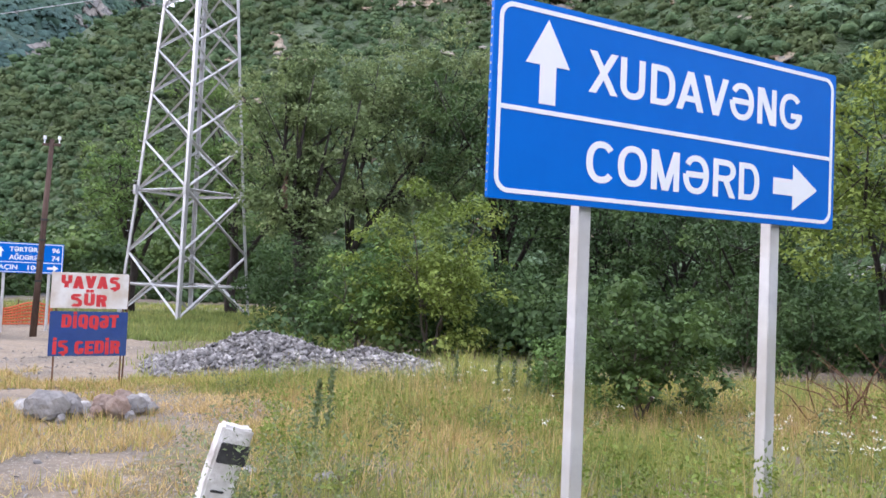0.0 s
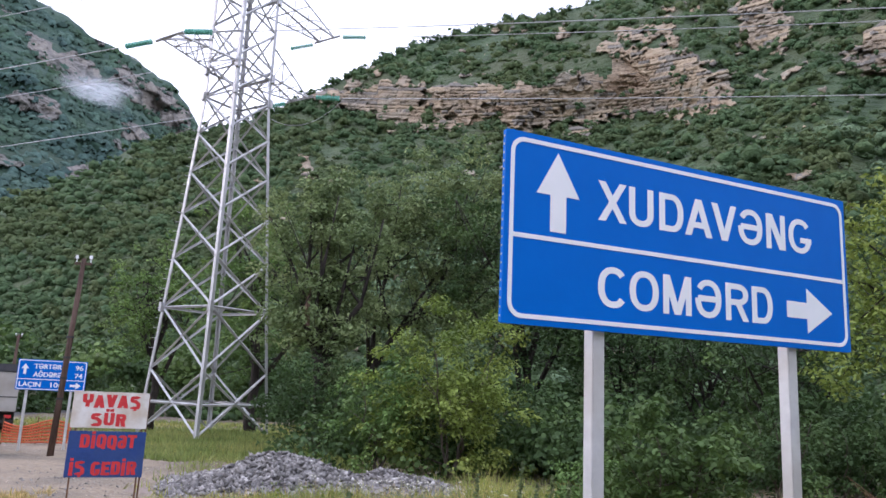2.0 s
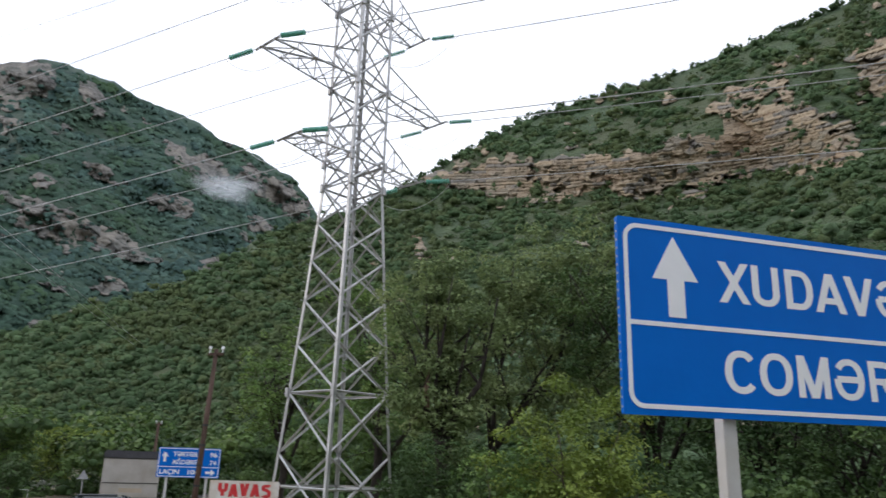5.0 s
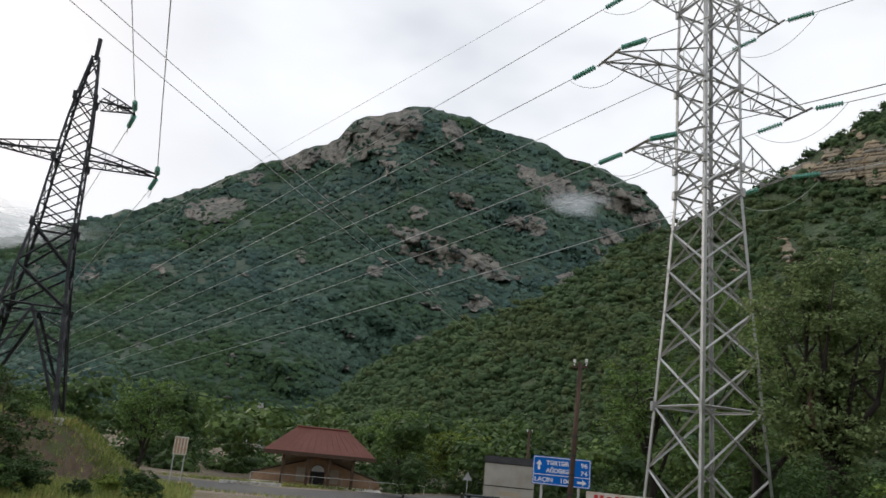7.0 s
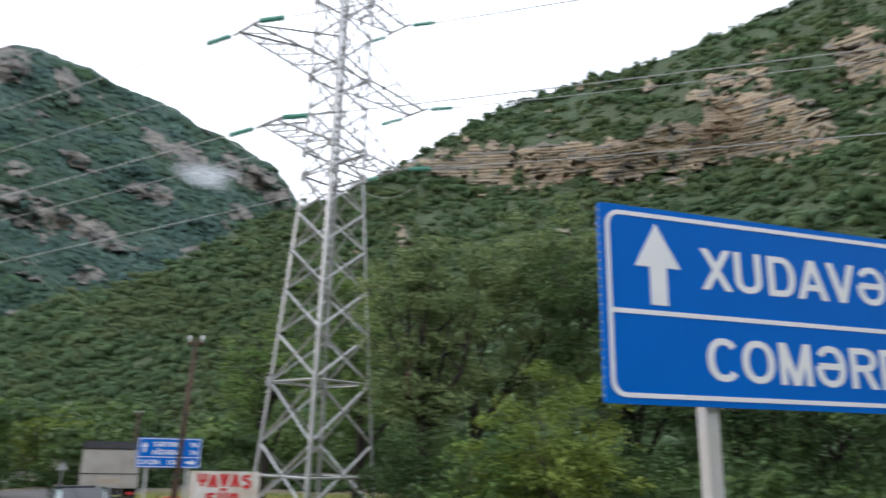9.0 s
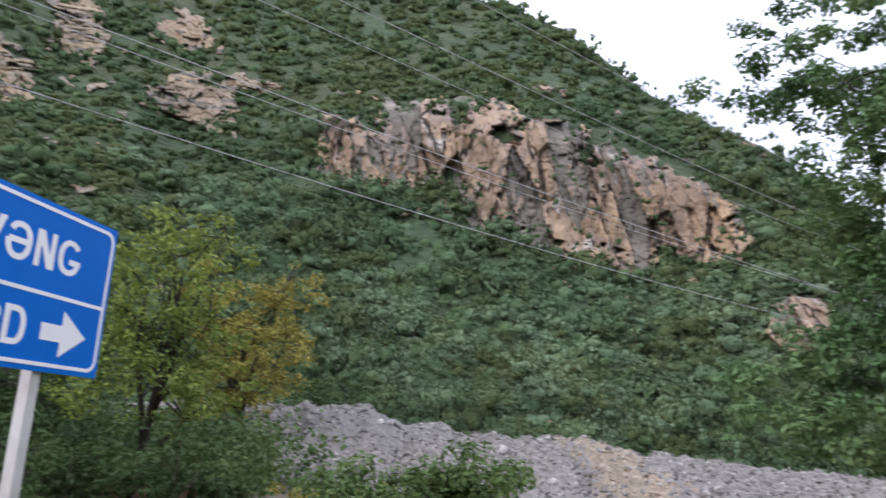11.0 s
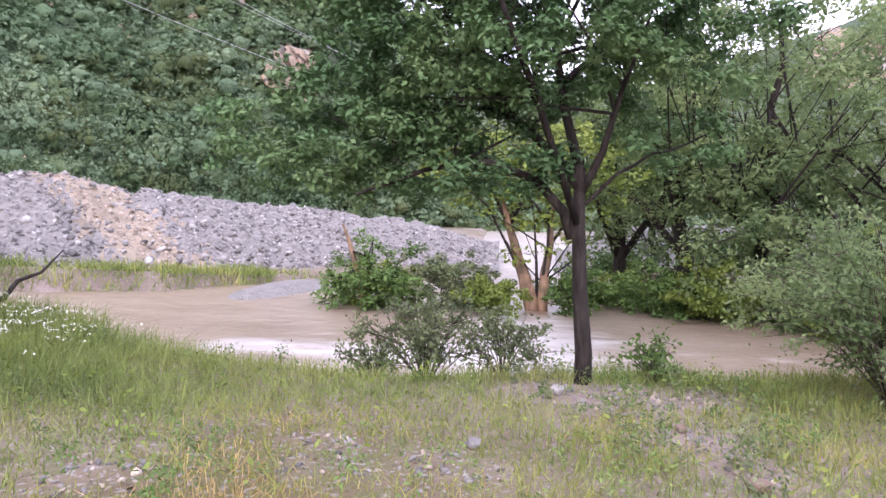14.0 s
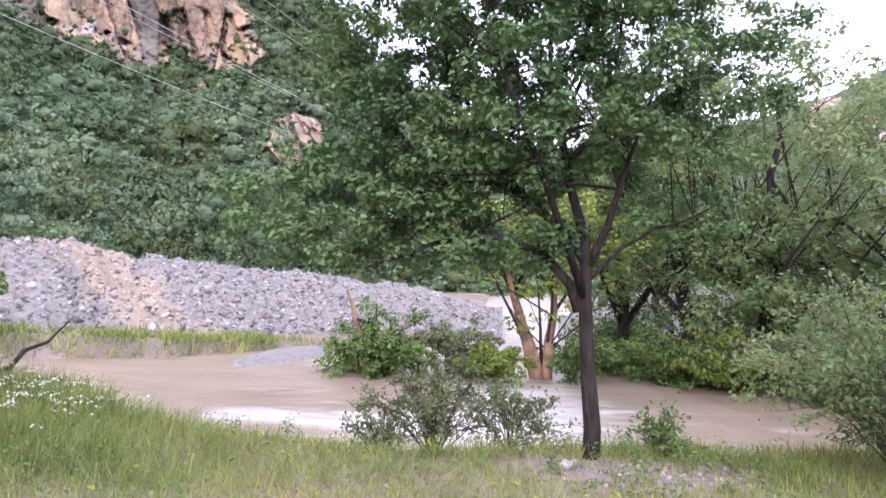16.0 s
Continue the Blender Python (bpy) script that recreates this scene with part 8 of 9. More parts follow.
# small roadside signs
p = at(-56.1, 41.0)
ib = thing("information_board", "pale information board with brown bars on two posts", "sign board", m=pose(p[0], p[1], p[2], 0, 0, 56))
part("board", box_geo(-0.33, 0.33, -0.02, 0.02, 1.62, 2.5, 0.01), M_BOARDWHITE, ib)
for k in range(4):
    part("text_bar", box_geo(-0.27 + k * 0.15, -0.18 + k * 0.15, -0.024, -0.02, 1.68, 2.44), M_BRICK, ib, "faded brown bar")
for u in (-0.3, 0.3):
    part("post", tube([(u * 0.85, 0.05, -0.3), (u * 0.85, 0.05, 2.4)], 0.032, 8), M_WHITEPAINT, ib)
p = at(-35.4, 66)
ws = thing("warning_sign", "small grey triangular sign seen from behind beside the road", "road sign", m=pose(p[0], p[1], p[2], 0, 0, 35))
part("sign_face", plate([(-0.42, 1.4), (0.42, 1.4), (0, 2.1)][::-1], 0.02, 0.0), M_ALU, ws, "bare grey back of the triangle")
part("back_brace", box_geo(-0.28, 0.28, -0.02, 0.0, 1.5, 1.54), M_POST, ws)
part("post", tube([(0, 0.05, -0.4), (0, 0.05, 2.0)], 0.04, 8), M_POST, ws)

# orange safety net
p = at(-29.3, 31.5)
net = thing("safety_net", "sagging orange plastic safety net on thin stakes", "safety net", m=pose(p[0], p[1], p[2], 0, 0, 25))
geos = []
nx, nz = 26, 7
for i in range(nx + 1):
    x = -1.1 + 2.2 * i / nx
    geos.append(tube([(x, 0.12 * math.sin(x * 5), 0.05), (x, 0.1 * math.sin(x * 5 + 1), 0.75 + 0.12 * math.sin(x * 3))], 0.016, 4))
for k in range(nz):
    geos.append(tube([(-1.1 + 2.2 * i / nx, 0.11 * math.sin((-1.1 + 2.2 * i / nx) * 5 + k * 0.15), 0.07 + (0.66 + 0.12 * math.sin((-1.1 + 2.2 * i / nx) * 3)) * k / (nz - 1)) for i in range(nx + 1)], 0.03, 4))
part("net", join_geo(*geos), M_ORANGE, net)
for x in (-1.1, 0, 1.1):
    part("stake", tube([(x, 0.1, -0.2), (x, 0.1, 0.95)], 0.02, 6), M_RUST, net)

# bare dead branch leaning out of the bank
p = at(57.0, 10.6)
db = thing("dead_branch", "bare dark dead branch leaning over the bank", "branch", m=pose(*p))
part("limb", tube([(-0.3, 0.2, -0.25), (0.1, 0.05, 0.08), (0.36, -0.10, 0.16), (0.50, -0.18, 0.36), (0.78, -0.32, 0.45), (1.02, -0.48, 0.74)], [0.05, 0.042, 0.034, 0.028, 0.02, 0.007], 8), M_BARK, db, smooth=True)
part("side_twig", tube([(0.1, 0.05, 0.08), (0.05, 0.25, 0.3), (-0.05, 0.3, 0.42)], [0.03, 0.02, 0.008], 6), M_BARK, db)
part("side_twig", tube([(0.78, -0.32, 0.45), (0.95, -0.3, 0.5)], [0.02, 0.006], 5), M_BARK, db)

# brown dead brushwood at the edge of the meadow
for k in range(3):
    p = at(28.0 + 2.2 * k, 11.0 + 0.5 * k)
    br = thing("brushwood", "tangle of dry reddish dead twigs at the meadow edge", "brushwood", "brushwood", m=pose(*p))
    rg = np.random.default_rng(300 + k)
    geos = []
    for i in range(22):
        a, e = rg.random() * 6.28, 0.3 + rg.random()
        d_ = Vector((math.cos(a) * math.cos(e), math.sin(a) * math.cos(e), math.sin(e)))
        q = Vector((rg.normal() * 0.25, rg.normal() * 0.25, 0))
        l_ = 0.5 + 0.7 * rg.random()
        geos.append(tube([q, q + d_ * l_ * 0.5 + Vector((0, 0, 0.05)), q + d_ * l_ + Vector((rg.normal() * 0.1, rg.normal() * 0.1, -0.1))], [0.012, 0.008, 0.003], 4))
    for g in geos:
        part("twig", g, M_RUST, br)

# ---- low clouds on the mountain ----
def cloud_material():
    m = bpy.data.materials.new("soft_cloud")
    m.use_nodes = True
    n, l = m.node_tree.nodes, m.node_tree.links
    n.remove(n["Principled BSDF"])
    tc = n.new("ShaderNodeTexCoord")
    gr = n.new("ShaderNodeTexGradient")
    gr.gradient_type = 'SPHERICAL'
    no = n.new("ShaderNodeTexNoise")
    no.inputs["Scale"].default_value = 2.6
    no.inputs["Detail"].default_value = 6.0
    l.new(tc.outputs["Object"], gr.inputs[0])
    l.new(tc.outputs["Object"], no.inputs["Vector"])
    mul = n.new("ShaderNodeMath")
    mul.operation = 'MULTIPLY'
    mr = n.new("ShaderNodeMapRange")
    mr.inputs["From Min"].default_value, mr.inputs["From Max"].default_value = 0.3, 0.62
    mr.inputs["To Max"].default_value = 0.62
    l.new(no.outputs["Fac"], mr.inputs["Value"])
    l.new(gr.outputs["Fac"], mul.inputs[0])
    l.new(mr.outputs[0], mul.inputs[1])
    df = n.new("ShaderNodeBsdfDiffuse")
    df.inputs[0].default_value = (0.85, 0.87, 0.9, 1)
    tl = n.new("ShaderNodeBsdfTranslucent")
    tl.inputs[0].default_value = (0.85, 0.87, 0.9, 1)
    add = n.new("ShaderNodeMixShader")
    l.new(df.outputs[0], add.inputs[1])
    l.new(tl.outputs[0], add.inputs[2])
    tr = n.new("ShaderNodeBsdfTransparent")
    mx = n.new("ShaderNodeMixShader")
    l.new(mul.outputs[0], mx.inputs[0])
    l.new(tr.outputs[0], mx.inputs[1])
    l.new(add.outputs[0], mx.inputs[2])
    l.new(mx.outputs[0], n["Material Output"].inputs[0])
    return m


M_CLOUD = cloud_material()


def low_cloud(az, el, d, w, h, layers, seed, label):
    """A wisp: several soft thin leaves, one behind the other."""
    rg = np.random.default_rng(seed)
    c = polar(az, d, EYE + d * math.tan(radians(el)))
    ob = thing("low_cloud", label, "cloud", "low clouds", m=pose(c.x, c.y, c.z, 0, 0, -az))
    for k in range(layers):
        v, f = [], []
        for i in range(9):
            for j in range(7):
                x, z = -1 + i / 4, -1 + j / 3
                v.append((x, 0.25 * math.sin(x * 2 + k) + 0.15 * z, z))
        for i in range(8):
            for j in range(6):
                f.append((i * 7 + j, (i + 1) * 7 + j, (i + 1) * 7 + j + 1, i * 7 + j + 1))
        o = part("wisp", (v, f), M_CLOUD, ob, smooth=True)
        o.matrix_local = pose(rg.normal() * w * 0.22, (k - layers / 2) * h * 0.35, rg.normal() * h * 0.14) @ Matrix.Diagonal((w * (0.45 + 0.3 * rg.random()), h * 0.3, h * (0.4 + 0.3 * rg.random()), 1))
        o.visible_shadow = False
    return ob


low_cloud(-28.4, 18.9, 1000, 62, 30, 7, 5, "small white cloud clinging to the mountain")
low_cloud(-71.5, 11.0, 1250, 260, 60, 7, 6, "low grey cloud over the far ridge")

# ---- meadow: grass, weeds, flowers, pebbles ----
def blades(name, x, y, h, w, mats, label, rg, mi=None, lean=0.65, z=None):
    n = len(x)
    z0 = (ground_z(x, y) if z is None else z) - 0.01
    a = rg.random(n) * 6.283
    la, ll = rg.random(n) * 6.283, np.abs(rg.normal(size=n)) * lean
    dx, dy = np.cos(a) * w * 0.5, np.sin(a) * w * 0.5
    B0 = np.stack([x - dx, y - dy, z0], -1)
    B1 = np.stack([x + dx, y + dy, z0], -1)
    T = np.stack([x + np.cos(la) * ll * h, y + np.sin(la) * ll * h, z0 + h * (1 - 0.25 * np.minimum(ll, 1))], -1)
    M1 = B1 + (T - B1) * 0.6
    M1 = M1 + np.stack([dx, dy, 0 * dx], -1) * 0.35
    V = np.stack([B0, B1, M1, T], 1).reshape(-1, 3)
    o = np.arange(n)[:, None] * 4
    F = np.stack([o + np.array([[0, 1, 2]]), o + np.array([[0, 2, 3]])], 1).reshape(-1, 3)
    ob = part(name, mesh_from(name, V, F, mats, mat_index=None if mi is None else np.repeat(mi, 2)), None)
    return tagged(ob, label, "grass", kind="stuff")


def bare(x, y):
    """Stony bare patches in the bank grass."""
    m = 0.0
    for px, py, sx_, sy_, k in ((6.15, -1.2, 0.45, 0.9, 1.1), (6.3, -2.0, 0.3, 0.5, 0.9), (3.8, 1.9, 0.30, 0.45, 1.0), (4.3, -0.05, 0.25, 0.4, 0.9), (4.7, 0.8, 0.25, 0.35, 0.8), (5.0, -1.7, 0.25, 0.4, 0.9), (4.45, -1.75, 0.25, 0.35, 0.9), (4.2, 0.6, 0.2, 0.3, 0.7)):
        m = m + k * np.exp(-(((x - px) / sx_) ** 2 + ((y - py) / sy_) ** 2))
    return m + fbm(x * 2.2, y * 2.2, 205) * 1.3


def sector(n, a0, a1, d0, d1):
    a = np.radians(a0 + (a1 - a0) * rng.random(n))
    d = np.sqrt(d0 * d0 + (d1 * d1 - d0 * d0) * rng.random(n))
    return d * np.sin(a), d * np.cos(a), np.degrees(a), d


# northern meadow below the signs
x, y, a, d = sector(175000, -33, 46, 3.6, 15.0)
dry = fbm(x * 0.45, y * 0.45, 211) + 0.30 * np.exp(-((a + 20) / 8) ** 2) * (d < 12)
ok = ~lot_mask(x, y) & (river_mask(x, y) < 0.5) & (small_heap_z(x, y) < 0.1) & ((fbm(x * 1.2, y * 1.2, 213) - 0.5 * np.clip(dry - 0.12, 0, 0.3) > -0.12) | (rng.random(len(x)) < 0.3))
x, y, d, dry, a = x[ok], y[ok], d[ok], dry[ok], a[ok]
h = (0.07 + 0.27 * rng.random(len(x)) ** 1.8) * (0.6 + 2.2 * np.clip(fbm(x * 0.7, y * 0.7, 215) + 0.25, 0, 0.6)) * np.where(dry > 0.16, 0.7, 1.0) * (0.35 + 0.65 * smooth(-22, -9, a)) * (1 + 0.9 * np.exp(-((a + 1) / 8) ** 2) * smooth(9.5, 13, d))
blades("meadow_grass", x, y, h, 0.0045 + 0.0008 * d, [M_GRASS, M_GRASS_DRY, M_GRASS_GREEN], "tall yellow-green meadow grass with dry patches", rng, np.where(dry + 0.12 * rng.normal(size=len(x)) > 0.17, 1, np.where(rng.random(len(x)) < 0.22 + 1.6 * fbm(x * 0.8, y * 0.8, 217), 2, 0)), lean=0.95)
# dry tufts on the lot's edge
x, y, a, d = sector(42000, -40, -12, 4.0, 16.0)
ok = lot_mask(x, y) & (fbm(x * 0.9, y * 0.9, 231) + 0.02 * (a + 26) > -0.03) & (d > 4.4)
x, y, d = x[ok], y[ok], d[ok]
blades("dry_tufts", x, y, 0.06 + 0.15 * rng.random(len(x)), 0.004 + 0.0008 * d, [M_GRASS_DRY, M_GRASS], "short dry grass tufts on the gravel", rng, (rng.random(len(x)) < 0.3).astype(int), lean=0.9)
# tall seed stems
sx, sy, sa, sd_ = sector(2600, -12, 44, 4.5, 14.5)
ok = ~lot_mask(sx, sy) & (river_mask(sx, sy) < 0.4) & (small_heap_z(sx, sy) < 0.1)
sx, sy = sx[ok], sy[ok]
blades("seed_stems", sx, sy, 0.42 + 0.3 * rng.random(len(sx)), np.full(len(sx), 0.006), [M_GRASS_DRY, M_GRASS], "thin tall seed stems standing over the meadow", rng, (rng.random(len(sx)) < 0.6).astype(int), lean=0.35)
# river bank
x, y, a, d = sector(170000, 44, 135, 2.6, 13.0)
b_ = bare(x, y)
ok = (river_mask(x, y) < 0.45) & ((b_ < 0.42) | (rng.random(len(x)) < 0.2))
x, y, d, b_ = x[ok], y[ok], d[ok], b_[ok]
near_edge = smooth(4.0, 7.2, x)
h = (0.05 + 0.16 * rng.random(len(x)) ** 1.6) * (0.7 + 0.45 * near_edge + 1.1 * smooth(1.5, 4.5, y) + 0.9 * fbm(x * 0.9, y * 0.9, 221))
yel = fbm(x * 0.8, y * 0.8, 223) + 0.25 * smooth(5.2, 3.2, x) + 0.12 * rng.normal(size=len(x))
blades("bank_grass", x, y, np.maximum(h, 0.03), 0.004 + 0.0008 * d, [M_GRASS_GREEN, M_GRASS, M_GRASS_DRY], "green river bank grass with worn yellow patches", rng, np.where(yel > 0.46, 2, np.where(yel > 0.16, 1, 0)), lean=0.95)
# the lot's verge and the ground towards the towers
x, y, a, d = sector(76000, -74, 20, 14.0, 60.0)
ok = (~lot_mask(x, y)) & (small_heap_z(x, y) < 0.1)
x, y, d = x[ok], y[ok], d[ok]
dr = np.full(len(x), 1e9)
for (x0, y0), (x1, y1) in zip(ROAD[:-1], ROAD[1:]):
    t = np.clip(((x - x0) * (x1 - x0) + (y - y0) * (y1 - y0)) / ((x1 - x0) ** 2 + (y1 - y0) ** 2), 0, 1)
    dr = np.minimum(dr, np.hypot(x - x0 - t * (x1 - x0), y - y0 - t * (y1 - y0)))
ok = (dr > 5.6) & ~((x / y < -0.90) & (x / y > -1.42) & (np.hypot(x, y) < 42)) & (((x + 32) ** 2 + (y - 12.5) ** 2 > 12) | (rng.random(len(x)) < 0.35))
x, y, d = x[ok], y[ok], d[ok]
blades("rough_grass", x, y, 0.12 + 0.20 * rng.random(len(x)), 0.012 + 0.0009 * d, [M_GRASS_GREEN, M_GRASS], "rough green grass round the pylons", rng, (fbm(x * 0.2, y * 0.2, 235) + 0.1 * rng.normal(size=len(x)) > 0.02).astype(int))
# rough grass and weeds on the earth mound
x, y, a, d = sector(30000, -74, -55, 20.0, 44.0)
soil = np.hypot(x + 31.5, y - 14.6)
ok = ((soil > 2.5 + 2 * fbm(x * 0.6, y * 0.6, 237)) | (rng.random(len(x)) < 0.12)) & (np.hypot(x + 42, y - 27.5) > 7) & (np.hypot(x + 36, y - 32) > 6)
x, y = x[ok], y[ok]
blades("mound_grass", x, y, (0.16 + 0.40 * rng.random(len(x)) ** 1.6), np.full(len(x), 0.04), [M_GRASS_GREEN, M_GRASS, M_GRASS_DRY], "rough green and dry grass on the earth mound", rng, np.where(fbm(x * 0.35, y * 0.35, 239) + 0.12 * rng.normal(size=len(x)) > 0.12, np.where(rng.random(len(x)) < 0.3, 2, 1), 0))
# green grass on the low mound of the lattice pylon
x, y, a, d = sector(26000, -24, -8, 22.5, 37.0)
ok = (small_heap_z(x, y) < 0.1) & (fbm(x * 0.5, y * 0.5, 229) + 0.04 * (d - 25) > -0.08)
x, y = x[ok], y[ok]
blades("pylon_grass", x, y, 0.12 + 0.26 * rng.random(len(x)) ** 1.5, np.full(len(x), 0.035), [M_GRASS_GREEN, M_GRASS], "green grass growing round the pylon's feet", rng, (rng.random(len(x)) < 0.1).astype(int))
# far bank fringe
x, y, a, d = sector(20000, 46, 84, 19.0, 25.5)
ok = (river_mask(x, y) < 0.55) & (x > 15) & (fbm(x * 0.9, y * 0.9, 225) > -0.16)
x, y, d = x[ok], y[ok], d[ok]
blades("far_bank_grass", x, y, (0.10 + 0.30 * rng.random(len(x)) ** 1.5) * (0.7 + 1.6 * np.clip(fbm(x * 0.7, y * 0.7, 227) + 0.2, 0, 0.6)), np.full(len(x), 0.04), [M_GRASS_GREEN, M_GRASS], "green grass fringe under the spoil bank", rng, (rng.random(len(x)) < 0.15).astype(int))

# broad-leaved weeds
wx_, wy_, wa_, wd_ = sector(600, -16, 128, 3.6, 10.5)
ok = ~lot_mask(wx_, wy_) & (river_mask(wx_, wy_) < 0.35)
wx_, wy_ = wx_[ok], wy_[ok]
k = np.repeat(np.arange(len(wx_)), 9)
off = rng.normal(size=(len(k), 3)) * np.array([0.06, 0.06, 0.05])
C_ = np.stack([wx_[k], wy_[k], ground_z(wx_[k], wy_[k]) + 0.10 + 0.10 * vnoise(wx_[k] * 3, wy_[k] * 3, 7)], -1) + off
nn = rng.normal(size=C_.shape) * 0.5 + np.array([0, 0, 0.8])
nn /= np.linalg.norm(nn, axis=1)[:, None]
v_, f_ = leaf_quads(C_, nn, 0.045, rng, 0.5)
wd = part("weeds", mesh_from("weeds", v_, f_, M_LEAF_LIGHT), None)
tagged(wd, "low broad-leaved weeds in the grass", "weeds", kind="stuff")

# leafy clumps of taller weeds
def weed_clumps(name, cx_, cy_, hh, leaf, mat, label, seed, n_=46, spread=0.09):
    rg = np.random.default_rng(seed)
    k = np.repeat(np.arange(len(cx_)), n_)
    t = rg.random(len(k)) ** 0.8
    lx, ly = rg.normal(size=len(cx_)) * 0.10, rg.normal(size=len(cx_)) * 0.10
    stem = rg.integers(0, 5, len(k))
    sx2 = _hash(k, stem, seed) - 0.5
    sy2 = _hash(k, stem, seed + 5) - 0.5
    r = spread * (0.4 + t)
    C = np.stack([cx_[k] + (lx[k] + sx2 * 2 * spread / 0.09 * 0.10) * t + rg.normal(size=len(k)) * r * 0.35, cy_[k] + (ly[k] + sy2 * 0.2 * spread / 0.09) * t + rg.normal(size=len(k)) * r * 0.35,
                  ground_z(cx_, cy_)[k] + hh[k] * (0.08 + 0.92 * t)], -1)
    nrm = rg.normal(size=C.shape) * 0.7 + np.array([0, 0, 0.7])
    nrm /= np.linalg.norm(nrm, axis=1)[:, None]
    v, f = leaf_quads(C, nrm, leaf, rg, 0.4)
    ob = part(name, mesh_from(name, v, f, mat), None)
    return tagged(ob, label, "weeds", kind="stuff")


def weed_spots(n, a0, a1, d0, d1, seed, thr):
    x_, y_, a_, d_ = sector(n, a0, a1, d0, d1)
    q = ~lot_mask(x_, y_) & (river_mask(x_, y_) < 0.3) & (small_heap_z(x_, y_) < 0.1) & (fbm(x_ * 0.55, y_ * 0.55, seed) > thr)
    return x_[q], y_[q]


fx, fy = weed_spots(230, -16, 44, 4.8, 13.5, 241, 0.03)
weed_clumps("meadow_weeds", fx, fy, 0.28 + 0.35 * rng.random(len(fx)), 0.042, M_WEED, "grey-green leafy weeds standing in the meadow", 601)
fx, fy = weed_spots(480, -14, 44, 4.8, 13.5, 243, 0.0)
weed_clumps("meadow_weeds", fx, fy, 0.20 + 0.30 * rng.random(len(fx)), 0.05, M_LEAF_LIGHT, "yellow-green leafy weeds in the meadow", 602)
fx, fy = weed_spots(420, 46, 132, 3.2, 9.5, 245, 0.0)
weed_clumps("bank_weeds", fx, fy, 0.10 + 0.20 * rng.random(len(fx)), 0.032, M_LEAF_MID, "leafy green weeds on the river bank", 603, 40, 0.08)
fx, fy = weed_spots(320, 46, 132, 3.2, 9.5, 247, 0.04)
weed_clumps("bank_weeds", fx, fy, 0.12 + 0.22 * rng.random(len(fx)), 0.04, M_WEED, "grey-green wormwood clumps on the river bank", 604, 40, 0.07)
# dark green plants round the marker post
px_, py_, pa_, pd_ = sector(26, -19, -8, 4.3, 5.6)
weed_clumps("post_weeds", px_, py_, 0.35 + 0.40 * rng.random(26), 0.034, M_WEED, "tall grey-green weeds round the marker post", 605, 70, 0.07)

# white umbels and daisies
def flowers(name, spots, label, seed):
    rg = np.random.default_rng(seed)
    pts = []
    for az, d, sa_, sd2, cnt, hh in spots:
        for _ in range(cnt):
            p = polar(az + rg.normal() * sa_, d + rg.normal() * sd2)
            z = float(ground_z(p.x, p.y)) + hh * (0.7 + 0.5 * rg.random())
            for _ in range(7):
                pts.append((p.x + rg.normal() * 0.022, p.y + rg.normal() * 0.022, z + rg.normal() * 0.008))
    C = np.array(pts)
    nrm = rg.normal(size=C.shape) * 0.35 + np.array([0, -0.2, 0.9])
    nrm /= np.linalg.norm(nrm, axis=1)[:, None]
    v, f = leaf_quads(C, nrm, 0.017, rg, 0.95)
    ob = part(name, mesh_from(name, v, f, M_FLOWER), None)
    return tagged(ob, label, "flowers", kind="stuff")


flowers("white_flowers", [(60.5, 8.0, 3.0, 0.5, 60, 0.30), (57, 8.9, 2.4, 0.6, 50, 0.32), (65, 8.2, 3.0, 0.5, 24, 0.30), (56, 9.4, 3, 0.6, 50, 0.34), (50, 8.4, 4, 0.9, 40, 0.36)], "clumps of small white flowers in the bank grass", 401)
flowers("white_flowers", [(3, 11.5, 4, 0.8, 30, 0.45), (24, 8.2, 4, 0.9, 22, 0.42), (31, 8.0, 4, 0.9, 26, 0.42), (12, 9.5, 5, 1.2, 14, 0.42), (-4, 13.2, 2.5, 0.7, 46, 0.5), (34, 7.0, 3, 0.7, 30, 0.4)], "small white meadow flowers among tall grass", 402)

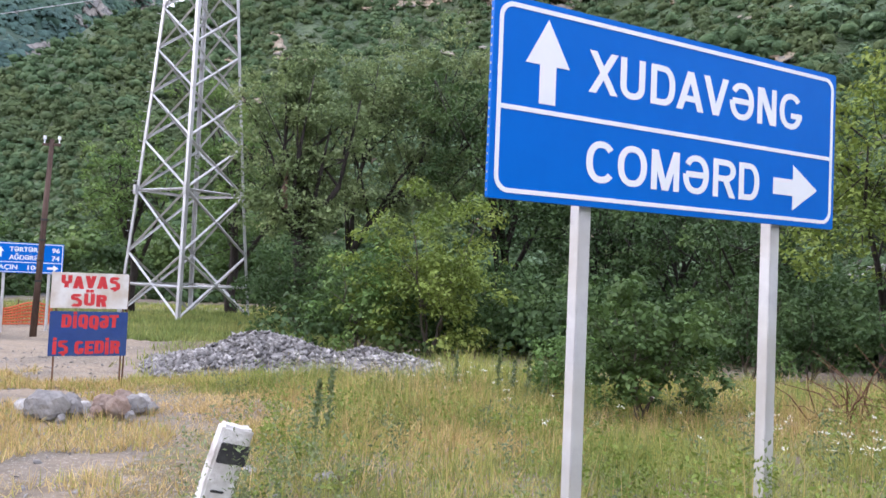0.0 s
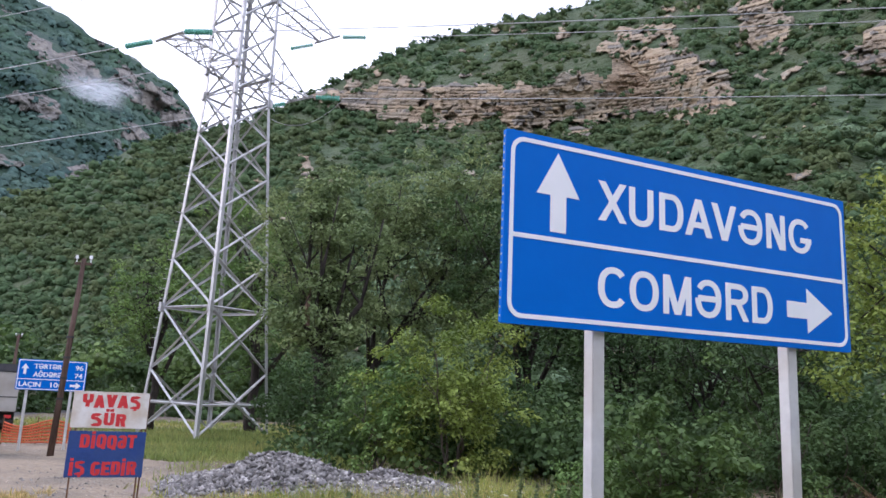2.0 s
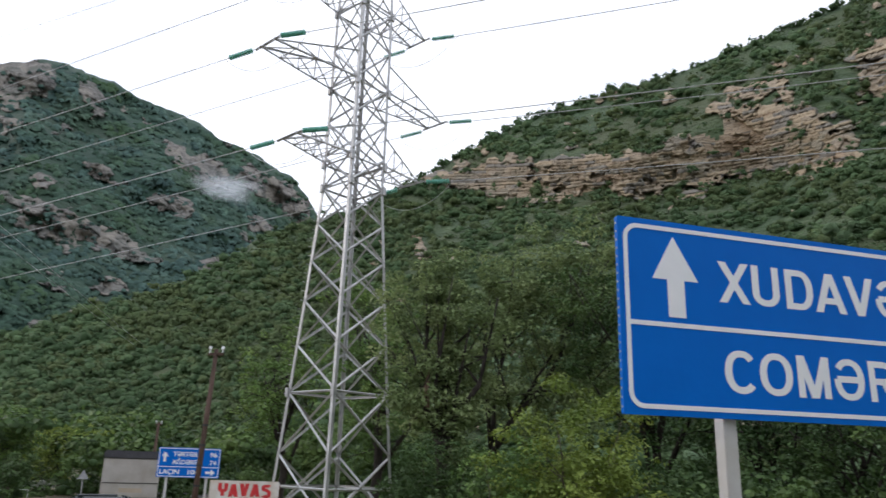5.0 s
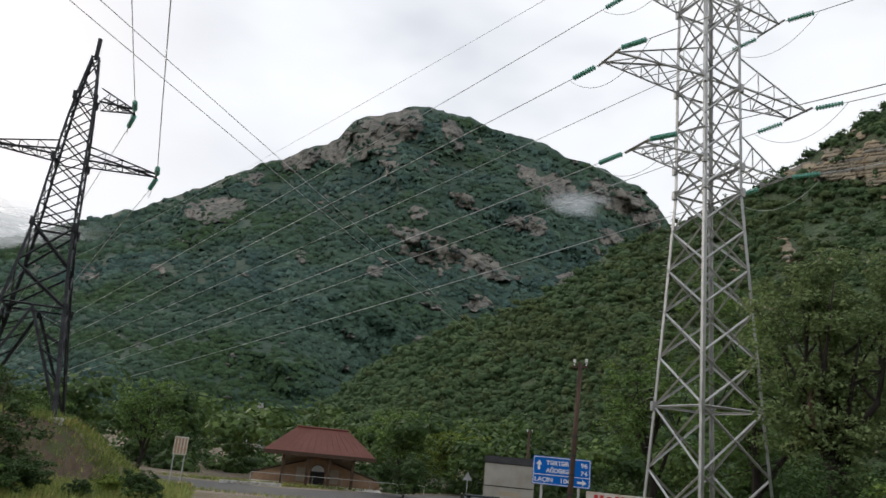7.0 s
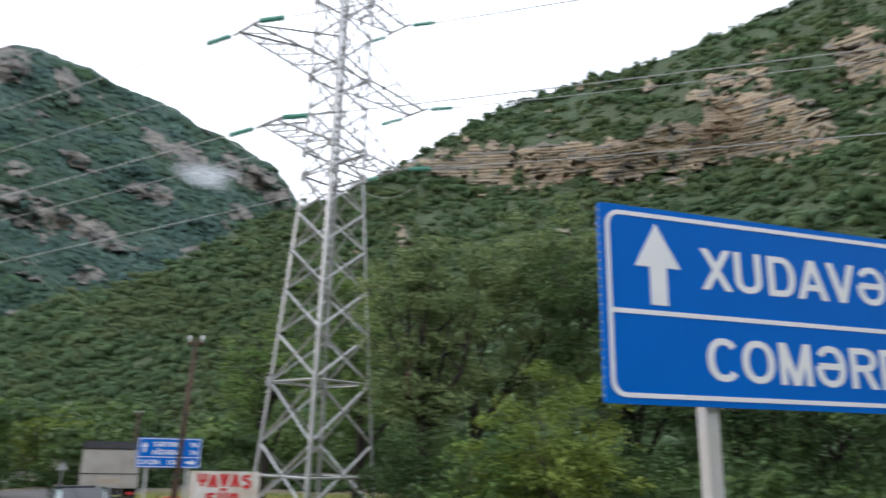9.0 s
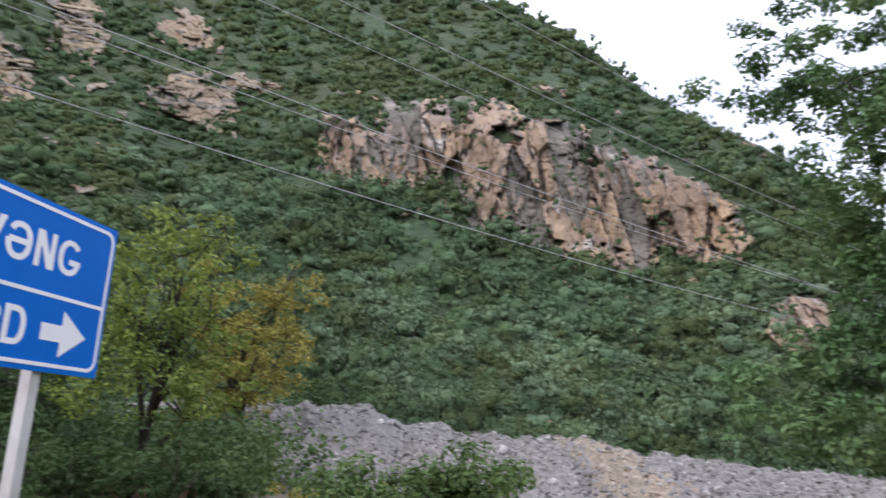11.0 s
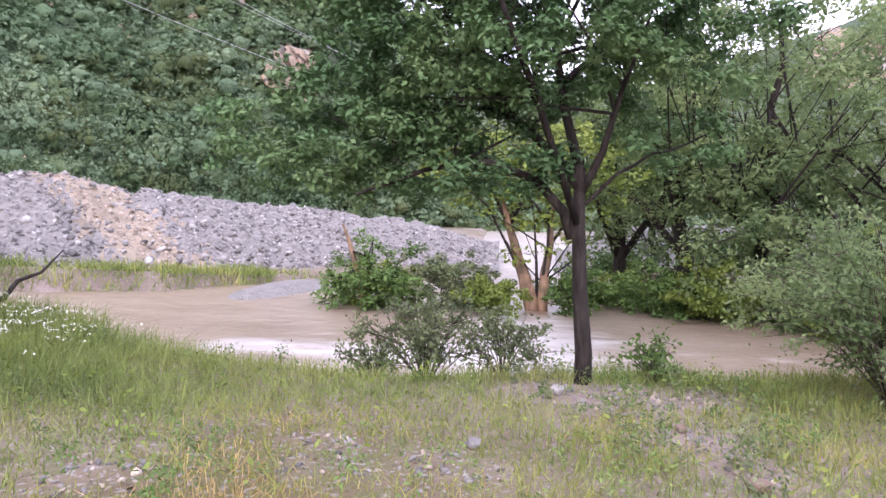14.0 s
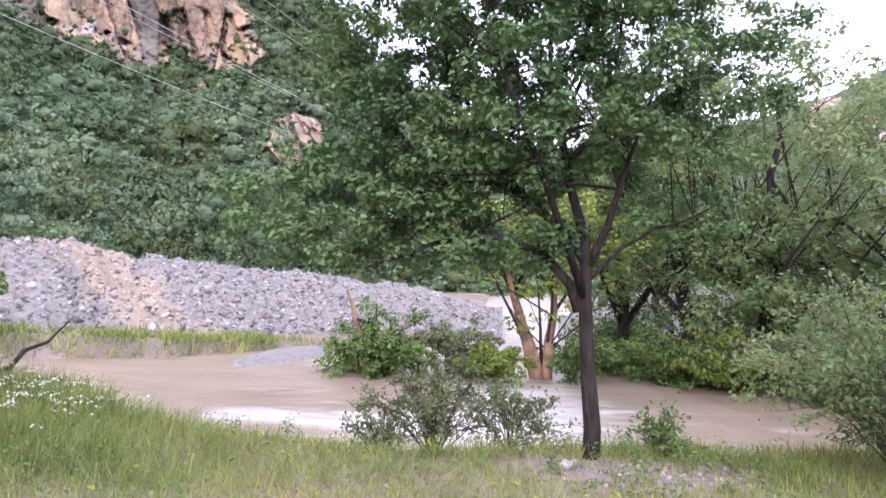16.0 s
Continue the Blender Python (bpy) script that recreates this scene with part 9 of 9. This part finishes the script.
# grey-green flower spikes
for k, (az, d, hh) in enumerate(((4.2, 10.6, 1.0), (6.4, 10.9, 0.8), (1.0, 11.5, 0.75), (7.6, 10.4, 0.7), (-8.5, 7.0, 0.85), (-9.4, 7.3, 0.7), (5.3, 11.2, 0.65))):
    p = at(az, d)
    sp = thing("flower_spike", "tall grey-green flower spike standing in the meadow", "plant", "flower spikes", m=pose(*p))
    rg = np.random.default_rng(500 + k)
    part("stem", tube([(0, 0, 0), (0.01, 0, hh * 0.5), (0.02, 0.01, hh)], [0.008, 0.006, 0.003], 5), M_GRASS_GREEN, sp)
    n_ = 150
    t_ = rg.random(n_)
    C_ = np.stack([rg.normal(size=n_) * 0.02 * (1.4 - t_) + 0.02 * t_, rg.normal(size=n_) * 0.02 * (1.4 - t_), hh * (0.35 + 0.65 * t_)], -1)
    nn = rg.normal(size=C_.shape)
    nn /= np.linalg.norm(nn, axis=1)[:, None]
    v_, f_ = leaf_quads(C_, nn, 0.05, rg, 0.5)
    part("spike_leaves", mesh_from("spike_leaves", v_, f_, M_WEED), None, sp)

# pebbles and stones
px, py, pa, pd = sector(3600, -60, 3, 3.2, 22)
ok = lot_mask(px, py)
px, py = px[ok], py[ok]
stone_scatter(len(px), px, py, ground_z(px, py) + 0.003, 0.022, rng, [M_STONE, M_STONE_WARM], "lot_pebbles", "grey pebbles strewn over the gravel lot", "pebbles", warm=rng.random(len(px)) < 0.3)
px, py, pa, pd = sector(8500, 48, 130, 2.8, 8.0)
ok = (bare(px, py) > 0.40) & (river_mask(px, py) < 0.3)
px, py = px[ok], py[ok]
stone_scatter(len(px), px, py, ground_z(px, py) + 0.002, 0.017, rng, [M_STONE, M_STONE_WARM], "bank_pebbles", "grey and pale pebbles in worn patches of the bank", "pebbles", warm=rng.random(len(px)) < 0.35)
for k, (az, d, r) in enumerate(((-8.6, 6.0, 0.10), (-7.0, 6.1, 0.08), (-12.2, 5.7, 0.05), (-14.0, 6.6, 0.06), (111.8, 4.55, 0.07), (97.5, 6.3, 0.07), (91.5, 4.7, 0.06), (106.5, 5.5, 0.05))):
    o = boulder(az, d, r, 170 + k, k % 3 == 1, 0.6)
    tagged(o, "small pale stone lying in the grass", "stone", "loose stones")
    o.name = "stone"
